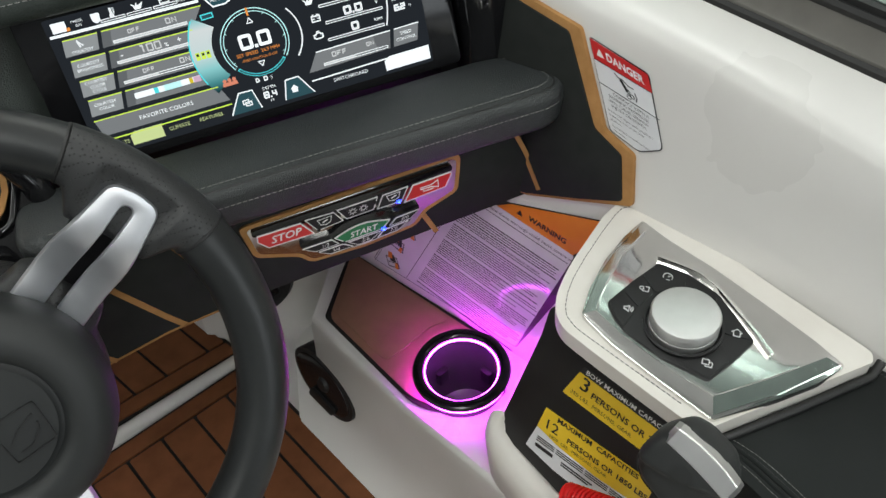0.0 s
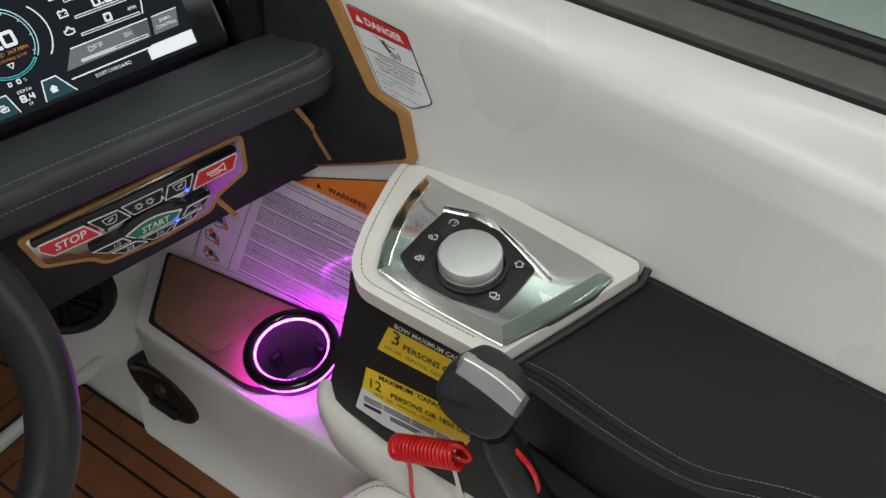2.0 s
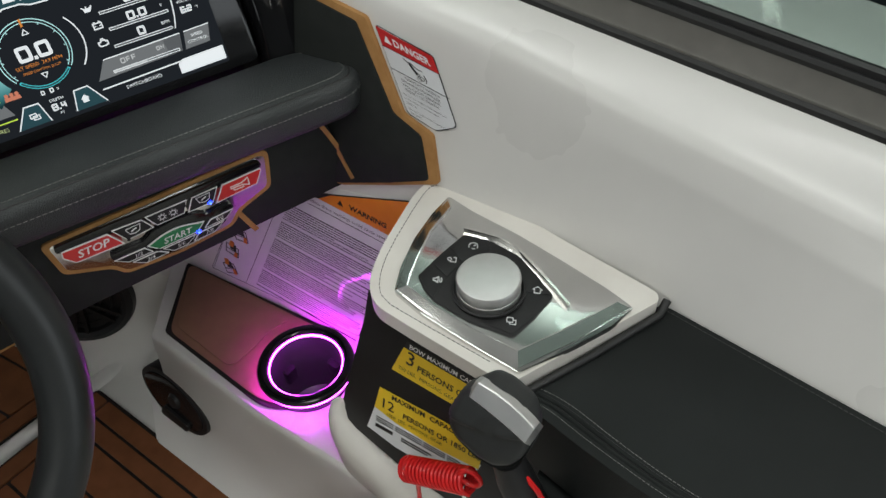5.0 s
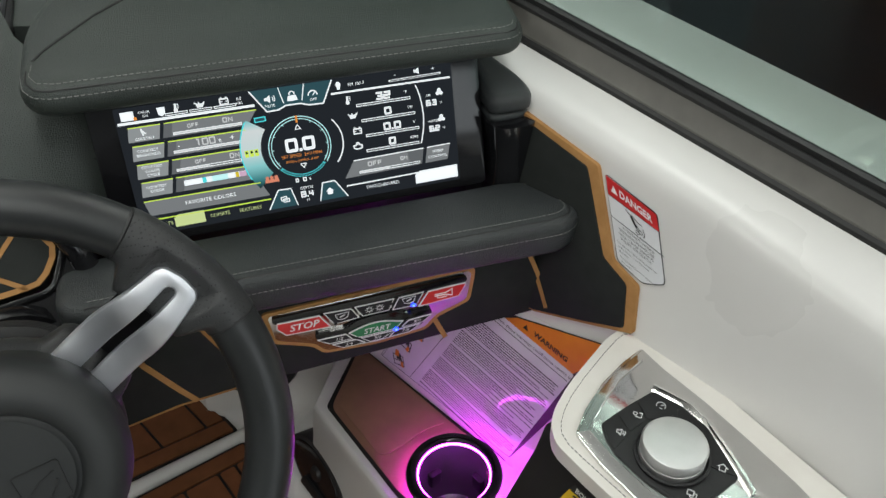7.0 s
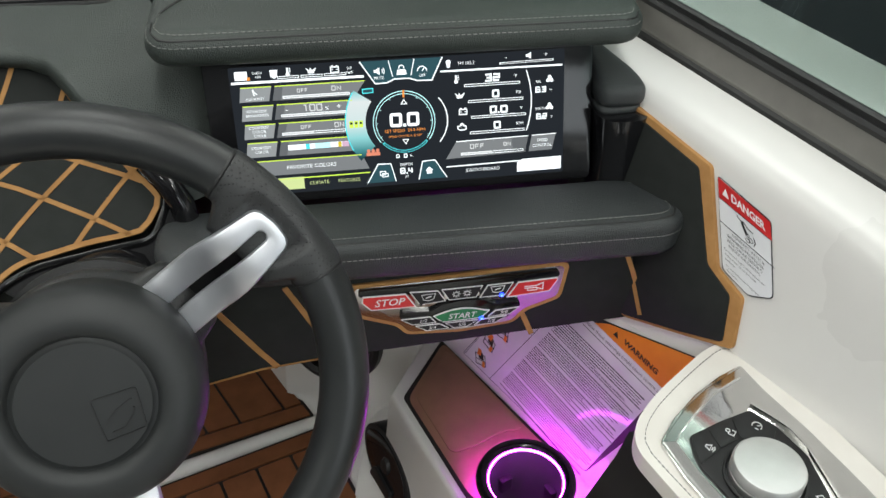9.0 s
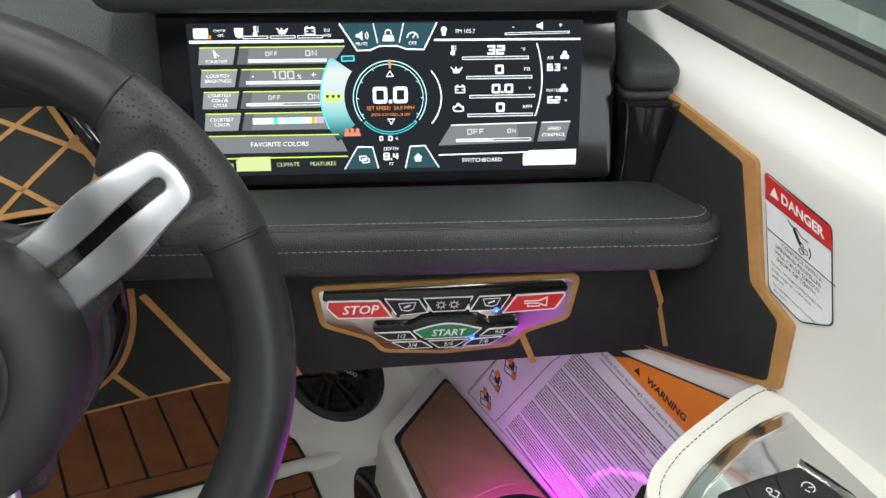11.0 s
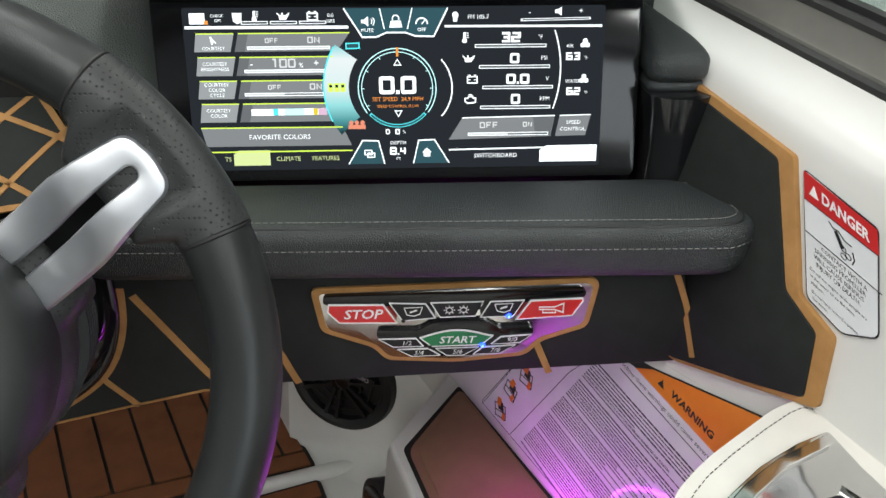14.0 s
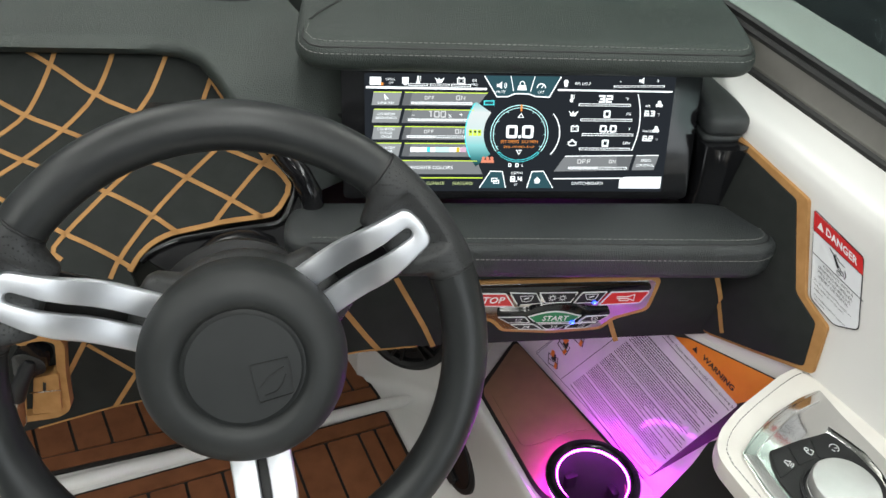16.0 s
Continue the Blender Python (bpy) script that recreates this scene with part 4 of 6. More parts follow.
ui([(17.5, 88.6), (21, 85.2), (24.5, 88.6), (23.4, 88.6), (23.4, 91.6), (18.6, 91.6), (18.6, 88.6)], S_WHITE, 0.0003)
# right column
ui_text("FM 105.7", 58, -5.6, 2.9)
ui(arc(42, -7.0, 2.2, 0, 360, 14)[:-1], S_WHITE)
ui([(40.4, -5.0), (43.6, -5.0), (43.2, -2.6), (40.8, -2.6)], S_WHITE)
ui_line([(88, -3.4), (137, -4.2)], 1.7, S_WHITE)
ui_line([(89, -3.4), (136, -4.2)], 0.8, S_DARK, 0.0003)
ui_text("-", 94, -8.6, 4)
ui_text("+", 130, -9, 4)
ui([(112, -10.2), (114, -10.2), (116.5, -12), (116.5, -6), (114, -7.8), (112, -7.8)], S_WHITE)
def icon(unit, x, y):
    """Thermometer, oil can, battery and engine symbols beside the readings."""
    if unit == "PSI":
        ui([(x - 3.2, y - 0.6), (x + 1.6, y - 0.6), (x + 4.4, y - 2.4), (x + 4.0, y - 1.2), (x + 1.8, y + 2.4), (x - 2.6, y + 2.4)], S_WHITE)
        ui_line([(x - 2.6, y - 0.6), (x - 4.4, y - 2.0)], 0.8, S_WHITE)
        ui_line([(x - 0.6, y - 0.6), (x - 0.6, y - 2.2)], 0.9, S_WHITE)
    elif unit == "V":
        ui_line([(x - 3.4, y - 1.8), (x + 3.4, y - 1.8), (x + 3.4, y + 2.6), (x - 3.4, y + 2.6)], 0.9, S_WHITE, 0.0, True)
        for dx in (-2.0, 2.0):
            ui_line([(x + dx, y - 2.2), (x + dx, y - 3.2)], 1.4, S_WHITE)
            ui_line([(x + dx - 0.8, y + 0.4), (x + dx + 0.8, y + 0.4)], 0.6, S_WHITE)
    elif unit == "RPM":
        ui_line([(x - 3.6, y - 0.8), (x - 1.8, y - 0.8), (x - 1.2, y - 2.0), (x + 1.8, y - 2.0), (x + 2.2, y - 0.8), (x + 3.8, y - 0.8), (x + 3.8, y + 2.0), (x + 1.6, y + 2.6), (x - 2.0, y + 2.6), (x - 3.6, y + 1.4)], 1.0, S_WHITE, 0.0, True)
        ui_line([(x - 1.2, y - 3.2), (x + 1.4, y - 3.2)], 0.8, S_WHITE)
    else:
        ui_line([(x, y - 3.6), (x, y + 1.2)], 1.6, S_WHITE)
        ui(arc(x, y + 2.0, 1.7, 0, 360, 14)[:-1], S_WHITE)
        for k in range(3):
            ui_line([(x + 1.4, y - 3.0 + 1.5 * k), (x + 2.8, y - 3.0 + 1.5 * k)], 0.6, S_WHITE)


for unit, x in (("\u00b0F", -97), ("PSI", -77), ("V", -57)):
    icon(unit, x, -7.2)
for y, val, unit, x in ((8.2, "32", "\u00b0F", 81), (22.6, "0", "PSI", 84), (36.9, "0.0", "V", 86.5), (51.0, "0", "RPM", 85)):
    square_text(val, x, y, 5.0, 5.4, 1.6, gap=0.8)
    ui_text(unit, x + 21, y, 2.8)
    x0 = x - 25
    ui_bar(x0, x0 + 50, y + 5.8, 1.9, 0)
    ui([(x0, y + 4.9), (x0 + 50, y + 4.9), (x0 + 50, y + 6.7), (x0, y + 6.7)], S_GREY3, 0.0002)
    icon(unit, x - 32.5, y)
ui_line(arc(37, 31, 80, -20, 20, 24), 0.9, S_WHITE)
ui_text("AIR", 123.0, 14.6, 2.4)
square_text("63", 125.5, 21.6, 3.4, 4.2, 1.2, gap=0.7)
ui_text("\u00b0F", 134.5, 22.8, 2.2)
ui_text("WATER", 126, 39.0, 2.4)
square_text("62", 126.5, 46.0, 3.4, 4.2, 1.2, gap=0.7)
ui_text("\u00b0F", 135.5, 47.0, 2.2)
for y in (13.6, 38.2):
    for k in range(3):
        p = arc(134, y - 0.6, 1.9, 90 + 120 * k, 91 + 120 * k, 1)[0]
        ui(arc(p[0], p[1], 1.7, 0, 360, 10)[:-1], S_WHITE, 0.0001 * k)
ui([(46.8, 64.1), (113.8, 63.2), (111, 78), (37.0, 79.6)], S_GREY)
ui_line([(46.8, 64.1), (113.8, 63.2)], 0.8, S_WHITE, 0.0003)
ui([(117.5, 63.2), (140, 62.8), (136.5, 77.6), (114.5, 78)], S_GREY)
ui_line([(117.5, 63.2), (140, 62.8)], 0.7, S_WHITE, 0.0003)
ui_text("SPEED", 127.5, 68.2, 2.8)
ui_text("CONTROL", 127, 73.0, 2.8)
square_text("OFF", 66, 69.4, 3.0, 3.6, 0.9, S_SOFT, gap=0.8)
square_text("ON", 94, 69.2, 2.2, 2.8, 0.8, S_SOFT, gap=0.7)
ui_bar(51, 109, 75.9, 1.9, 0.5)
ui([(98, 63.9), (113.4, 63.7), (110.8, 77.6), (100, 77.8)], S_GREY3, 0.0002)
ui_line([(37, 87.0), (106, 86.2)], 1.0, S_WHITE)
ui_text("SWITCHBOARD", 71, 91.6, 3.2)
ui([(103.4, 96.6), (103.4, 88.2), (108, 84.9), (145.3, 84.6), (145.3, 96.6)], S_WHITE, 0.0002)

# hood over the display
hood = thing("display_hood", (0, 0.85, 1.03), "dark vinyl padded hood over the display with grey stitching", "hood")
ho = rounded([(-0.206, 0.768), (0.206, 0.762), (0.213, 0.83), (0.205, 1.02), (-0.14, 1.02), (-0.208, 0.90)], [0.034, 0.030, 0.03, 0.03, 0.03, 0.05], 10)
bm = cushion(ho, 1.0275, 1.0515, 0.0112, 0.10, 0.76, 7, 0.003)
hpad = part("pad", bm, COWL, hood)
hs = [(-0.196, 0.800, 1.0505), (-0.1965, 0.785, 1.049), (-0.190, 0.7735, 1.0475), (-0.178, 0.7695, 1.047), (0.0, 0.7675, 1.047), (0.185, 0.7645, 1.047), (0.195, 0.768, 1.0475), (0.199, 0.778, 1.0485)]
bm = bmesh.new()
stitches(bm, snapped(hpad, finer([(x, y + 0.007, z + 0.010) for x, y, z in hs])))
stitches(bm, snapped(hpad, finer([(x * 1.02, y - 0.002, z - 0.001) for x, y, z in hs])))
part("stitching", bm, STITCH, hood, "grey thread")
bm = bmesh.new()
tube(bm, snapped(hpad, finer([(x * 1.012, y + 0.002, z + 0.004) for x, y, z in hs]), -0.0002), 0.0010, 6)
part("seam", bm, GASKET, hood)
bm = bmesh.new()
tube(bm, snapped(hpad, finer([(-0.1934, 0.8150, 1.056), (-0.1880, 0.8262, 1.058), (-0.1762, 0.8426, 1.059), (-0.1487, 0.8783, 1.063), (-0.1231, 0.9029, 1.065), (-0.1132, 0.9207, 1.067)]), -0.0002), 0.0014, 6)
part("seam", bm, GASKET, hood)

# dash top and cowl
cowl = thing("dash_cowl", (-0.2, 1.0, 0.98), "dark grey grained vinyl dash top", "dashboard", kind="structure")
lip = [(-1.2, 0.862, 1.014), (-0.377, 0.862, 1.014), (-0.345, 0.861, 1.014), (-0.322, 0.857, 1.013), (-0.302, 0.845, 1.011), (-0.286, 0.824, 1.005), (-0.270, 0.805, 0.990), (-0.243, 0.783, 0.965), (-0.221, 0.772, 0.938), (-0.205, 0.765, 0.900)]
far = [(-1.2, 1.35, 1.04), (-0.42, 1.35, 1.04), (-0.36, 1.30, 1.04), (-0.31, 1.22, 1.035), (-0.27, 1.10, 1.03), (-0.23, 0.95, 1.028), (-0.185, 0.86, 1.02), (-0.166, 0.83, 0.995), (-0.166, 0.815, 0.955), (-0.166, 0.80, 0.900)]
bm = bmesh.new()
rings = []
for f, dz, out in ((0.01, -0.016, 0.004), (-0.004, -0.012, 0.002), (-0.008, -0.005, 0.0), (0.008, 0.001, 0.0), (0.03, 0.0025, 0.0), (0.2, 0.003, 0.0), (0.6, 0.001, 0.0), (1.0, 0.0, 0.0)):
    rings.append([(a[0] + (b[0] - a[0]) * f - out, a[1] + (b[1] - a[1]) * f + out, a[2] + (b[2] - a[2]) * f + dz * (1.0 if i < 7 else 0.4)) for i, (a, b) in enumerate(zip(lip, far))])
loft(bm, rings, closed=False)
part("cowl_skin", bm, COWL, cowl, angle=70)
bm = bmesh.new()
prism(bm, [(-0.29, 1.02), (0.20, 0.86), (0.12, 1.06), (0.0, 1.4), (-0.42, 1.4)], TOP, 0.97, 1.018, 0.006)
part("under_hood", bm, COWL, cowl)

# black tablet pad on the dash top
tab = thing("dash_mat", (-0.33, 1.0, 1.012), "black padded mat with a raised edge on the dash top", "mat")
bm = cushion(rounded([(-0.62, 0.962), (-0.255, 0.955), (-0.238, 0.985), (-0.25, 1.16), (-0.62, 1.16)], 0.02), 1.010, 1.024, 0.004)
part("mat_pad", bm, SATIN, tab)
bm = bmesh.new()
tube(bm, [(x, y, 1.024) for x, y in rounded([(-0.60, 0.968), (-0.258, 0.962), (-0.246, 0.988), (-0.256, 1.15), (-0.60, 1.15)], 0.02)], 0.003, 8, True)
part("mat_edge", bm, GLOSS, tab)

# quilted panel behind the wheel
quilt = thing("quilted_panel", (-0.35, 0.75, 0.85), "black foam instrument panel with tan diamond lines", "panel")
QV, QR = 0.05, 0.30


def quilt_at(u, v, h=0.0):
    """A place on the panel, which is flat below and bends up towards the dash top."""
    if v <= QV:
        return QF @ Vector((u, v, h))
    a = (v - QV) / QR
    return QF @ Vector((u, QV + (QR - h) * math.sin(a), QR - (QR - h) * math.cos(a)))


def right_edge(v):
    """Right-hand edge of the panel at height v."""
    ed = [(-0.09, -0.345), (-0.068, -0.356), (-0.054, -0.350), (-0.041, -0.339), (-0.032, -0.324), (-0.029, -0.310), (-0.020, -0.275), (-0.016, -0.244), (-0.012, -0.229), (0.015, -0.2150), (0.028, -0.225), (0.052, -0.247), (0.128, -0.297), (0.24, -0.36)]
    for (v0, u0), (v1, u1) in zip(ed, ed[1:]):
        if v <= v1:
            return u0 + (u1 - u0) * (v - v0) / (v1 - v0)
    return ed[-1][1]


bm = bmesh.new()
heights = [-0.09, -0.08, -0.068, -0.054, -0.041, -0.032, -0.029, -0.020, -0.016, -0.012, 0.0, 0.015, 0.028, 0.052, 0.07, 0.09, 0.11, 0.128, 0.15, 0.172]
loft(bm, [[quilt_at(-0.62 + (right_edge(v) + 0.62) * i / 4, v) for i in range(5)] + [quilt_at(right_edge(v), v, -0.012), quilt_at(-0.62, v, -0.012)] for v in heights])
part("panel_pad", bm, FOAM, quilt)


def quilt_inlay(pts, w=0.0042, h=0.0007):
    line = finer(smoother(pts, 1), 2)
    bm = bmesh.new()
    rings = []
    for i, p in enumerate(line):
        d = (line[min(i + 1, len(line) - 1)] - line[max(i - 1, 0)]).normalized()
        n = Vector((-d.y, d.x)) * w / 2
        rings.append([quilt_at(*(p + n), -0.001), quilt_at(*(p + n), h), quilt_at(*(p - n), h), quilt_at(*(p - n), -0.001)])
    loft(bm, rings)
    return part("inlay", bm, TAN, quilt, "tan inlay line")


quilt_inlay([(-0.297, 0.128), (-0.247, 0.052), (-0.225, 0.028), (-0.2165, 0.015), (-0.229, -0.0115), (-0.244, -0.0155), (-0.275, -0.0195), (-0.310, -0.0285), (-0.324, -0.0315), (-0.339, -0.0405), (-0.350, -0.0535), (-0.356, -0.068)], 0.0048)
# one family of lines rises to the right, the other falls
for run in ([(-0.441, 0.164), (-0.448, 0.140), (-0.458, 0.111), (-0.468, 0.088), (-0.489, 0.068), (-0.54, 0.025)],
            [(-0.387, 0.164), (-0.394, 0.138), (-0.405, 0.109), (-0.432, 0.074), (-0.465, 0.042), (-0.483, 0.027), (-0.53, -0.015)],
            [(-0.335, 0.164), (-0.344, 0.138), (-0.356, 0.105), (-0.390, 0.056), (-0.425, 0.026), (-0.463, -0.004), (-0.51, -0.045)],
            [(-0.297, 0.128), (-0.310, 0.084), (-0.355, 0.044), (-0.378, 0.019), (-0.417, -0.032), (-0.427, -0.049), (-0.416, -0.057)],
            [(-0.262, 0.085), (-0.285, 0.059), (-0.314, 0.025), (-0.342, -0.013), (-0.367, -0.057), (-0.372, -0.075)],
            [(-0.233, 0.053), (-0.244, 0.041), (-0.271, 0.002), (-0.285, -0.021)],
            [(-0.487, 0.162), (-0.448, 0.140), (-0.405, 0.109), (-0.355, 0.088), (-0.307, 0.067), (-0.278, 0.055), (-0.244, 0.040), (-0.232, 0.034)],
            [(-0.54, 0.128), (-0.493, 0.102), (-0.468, 0.088), (-0.432, 0.074), (-0.390, 0.056), (-0.341, 0.039), (-0.314, 0.025), (-0.271, 0.002), (-0.241, -0.016)],
            [(-0.54, 0.077), (-0.487, 0.052), (-0.465, 0.042), (-0.425, 0.026), (-0.384, 0.010), (-0.342, -0.013), (-0.317, -0.031)],
            [(-0.53, 0.03), (-0.479, 0.003), (-0.457, -0.010), (-0.417, -0.032), (-0.393, -0.043), (-0.367, -0.057), (-0.356, -0.064)]):
    quilt_inlay(run)

# inner wall of the dash behind bolster and display
bm = bmesh.new()
prism(bm, rounded(rect(-0.36, 0.80, 0.20, 0.965), 0.01), frame_of((0, 0.815, 0), (1, 0, 0), (0, -1, 0)), -0.02, 0.0, 0.003)
part("inner_wall", bm, SATIN, dash, "black inner wall")

# column shroud
shroud = thing("column_shroud", (-0.262, 0.70, 0.84), "glossy black steering column shroud", "shroud")
KM = HF @ Matrix.Translation((0, 0, -0.215))
bm = bmesh.new()
lathe(bm, [(0.060, -0.01), (0.060, 0.022), (0.054, 0.03), (0.050, 0.03), (0.048, 0.05), (0.048, 0.20)], KM, 48)
part("shroud_ring", bm, GLOSS, shroud)
bm = bmesh.new()
prism(bm, rounded([(-0.248, 0.070), (-0.232, 0.045), (-0.2085, 0.018), (-0.220, -0.021), (-0.249, -0.026), (-0.317, -0.038), (-0.345, -0.055), (-0.30, -0.080), (-0.23, -0.070), (-0.203, -0.040), (-0.199, 0.018), (-0.226, 0.078)], 0.008), QF, -0.03, -0.004, 0.004, 3)
part("shroud_surround", bm, GLOSS, shroud)
bm = bmesh.new()
tube(bm, [QF @ Vector((x, y, -0.003)) for x, y in rounded([(-0.252, 0.075), (-0.234, 0.045), (-0.2105, 0.018), (-0.2225, -0.0205), (-0.249, -0.0245), (-0.288, -0.0315), (-0.317, -0.0365), (-0.342, -0.050), (-0.360, -0.073)], 0.01)[6:-6]], 0.0032, 10)
part("shroud_lip", bm, GLOSS, shroud)
bm = bmesh.new()
tube(bm, [(-0.236, 0.782, 0.962), (-0.222, 0.770, 0.948), (-0.206, 0.762, 0.930), (-0.198, 0.758, 0.912), (-0.195, 0.757, 0.884)], [0.004, 0.008, 0.010, 0.011, 0.011], 16)
part("shroud_post", bm, GLOSS, shroud, "glossy black moulded post")
curve = [(-0.1940, 0.862), (-0.1946, 0.8364), (-0.198, 0.813), (-0.208, 0.7862), (-0.2233, 0.7634), (-0.2535, 0.7401), (-0.2772, 0.7287)]
curve = [(-0.29 + (x + 0.29) * 0.95, 0.84 + (y - 0.84) * 0.95) for x, y in curve]
bm = bmesh.new()
prism(bm, curve + [(-0.330, 0.745), (-0.345, 0.80), (-0.31, 0.868), (-0.21, 0.868)], DF, -0.004, 0.0016, 0.0006)
part("shroud_plate", bm, GLOSS, shroud, "glossy black plate behind the column")
bm = bmesh.new()
tube(bm, [DF @ Vector((p.x, p.y, 0.0030)) for p in smoother(curve)], 0.0034, 10)
part("shroud_bezel", bm, GLOSS, shroud, "rounded glossy bezel")
for i in range(5):
    bm = bmesh.new()
    lathe(bm, [(0.058, 0.0), (0.0660 + 0.0012 * i, 0.003), (0.0660 + 0.0012 * i, 0.005), (0.058, 0.008)], HF @ Matrix.Translation((0, 0, -0.125 + 0.009 * i)), 48)
    part("bellows_ring", bm, SATIN, shroud, "black rubber bellows ring")

# pod beside the display
pod = thing("dash_pod", (0.2, 0.80, 0.89), "black padded pod on a glossy post beside the display", "pod")
bm = cushion(rounded([(0.1755, 0.7710), (0.2205, 0.7710), (0.2190, 0.800), (0.194, 0.866), (0.1755, 0.866)], [0.014, 0.022, 0.014, 0.012, 0.010], 8), 0.9655, 0.9865, 0.0078, 0.18, 0.78, 6, 0.001)
part("pod_pad", bm, VINYL, pod)
bm = cushion(rounded(rect(0.1762, 0.7730, 0.2200, 0.83), [0.010, 0.020, 0.012, 0.012], 8), 0.9585, 0.9665, 0.0036, 0.0, 0.78, 5)
part("pod_base", bm, VINYL, pod, "rolled vinyl lower edge")
bm = bmesh.new()
rings = []
for z, rx, ry in ((0.880, 0.0215, 0.046), (0.895, 0.0205, 0.044), (0.915, 0.0205, 0.044), (0.932, 0.0210, 0.0445), (0.945, 0.0222, 0.0455), (0.954, 0.0234, 0.0465), (0.960, 0.0238, 0.047)):
    ring = []
    for j in range(40):
        q = 2 * math.pi * j / 40
        c, s = math.cos(q), math.sin(q)
        ring.append((0.1985 + rx * math.copysign(abs(c) ** 0.7, c), 0.783 + 0.56 * ry * math.copysign(abs(s) ** 0.7, s), z))
    rings.append(ring)
loft(bm, rings)
part("pod_post", bm, GLOSS, pod, "glossy black flared post")

# switch panel
swp = thing("switch_panel", (0.04, 0.706, 0.775), "polished metal switch panel with a tan surround", "switch panel")
so = [(-0.0630, 0.8435), (0.1360, 0.8485), (0.1410, 0.8440), (0.1395, 0.8300), (0.1360, 0.8055), (0.1030, 0.7935), (0.0915, 0.7800), (0.0400, 0.7752), (-0.0120, 0.7785), (-0.0205, 0.7905), (-0.0580, 0.8060)]
bm = bmesh.new()
prism(bm, rounded(so, 0.006, 4), DF, 0.0, 0.0028, 0.0008)
part("surround", bm, TAN, swp, "tan foam surround")
si = [(-0.0575, 0.8400), (0.1325, 0.8447), (0.1365, 0.8415), (0.1353, 0.8300), (0.1322, 0.8090), (0.1003, 0.7972), (0.0890, 0.7838), (0.0400, 0.7790), (-0.0095, 0.7822), (-0.0180, 0.7940), (-0.0535, 0.8090)]
bm = bmesh.new()
prism(bm, rounded(si, 0.005, 4), DF, 0.0, 0.0034, 0.0005)
part("face_plate", bm, CHROME, swp, "mirror-polished metal face")
bm = bmesh.new()
prism(bm, rounded([(-0.0535, 0.8400), (0.1290, 0.8425), (0.1315, 0.8390), (0.128, 0.8330), (0.060, 0.8315), (-0.045, 0.8310), (-0.0545, 0.8340)], 0.003, 3), DF, 0.003, 0.0075, 0.0012)
part("upper_keypad", bm, GLOSS, swp)
bm = bmesh.new()
prism(bm, rounded([(-0.018, 0.8085), (0.012, 0.8080), (0.022, 0.8145), (0.0415, 0.8172), (0.061, 0.8150), (0.071, 0.8085), (0.0955, 0.8090), (0.0958, 0.8030), (0.083, 0.7905), (0.058, 0.7845), (0.026, 0.7842), (0.0, 0.7880), (-0.0175, 0.8025)], 0.003, 3), DF, 0.003, 0.0065, 0.0012)
part("lower_keypad", bm, GLOSS, swp)


def key(pts, fill, name="key", z=0.0075, rim=0.0009):
    bm = bmesh.new()
    prism(bm, pts, DF, 0.003, z, 0.0003, 1)
    k = part(name, bm, fill, swp)
    bm = bmesh.new()
    stroke(bm, pts, DF, rim, z - 0.001, z + 0.0002, True)
    part("key_outline", bm, WHITE, k, "white outline")
    return k


k = key([(-0.0500, 0.8335), (-0.0120, 0.8328), (-0.0030, 0.8172), (-0.0435, 0.8180), (-0.0510, 0.8275)], RED, "stop_key", 0.0085)
lettering("STOP", DF, -0.027, 0.8252, 0.0112, WHITE, k, z=0.0091, slant=0.25, bold=0.0002)
k = key([(0.0920, 0.8338), (0.1285, 0.8350), (0.1290, 0.8330), (0.1222, 0.8205), (0.0825, 0.8180)], RED, "horn_key", 0.0085)
bm = bmesh.new()
stroke(bm, [(0.098, 0.8285), (0.109, 0.8285), (0.1155, 0.8315), (0.1155, 0.8235), (0.109, 0.8262), (0.098, 0.8265)], DF, 0.0008, 0.0084, 0.0091)
stroke(bm, [(0.101, 0.8262), (0.101, 0.8235), (0.110, 0.8235), (0.110, 0.8262)], DF, 0.0007, 0.0084, 0.0091)
part("horn_symbol", bm, WHITE, k)
keys = []
for pts in ([(-0.0075, 0.8340), (0.0177, 0.8328), (0.0243, 0.8206), (0.0012, 0.8186)], [(0.0215, 0.8336), (0.0583, 0.8338), (0.0531, 0.8216), (0.0281, 0.8210)], [(0.0636, 0.8336), (0.0871, 0.8343), (0.0800, 0.8207), (0.0569, 0.8205)]):
    keys.append(key(pts, SATIN, z=0.0082, rim=0.0007))
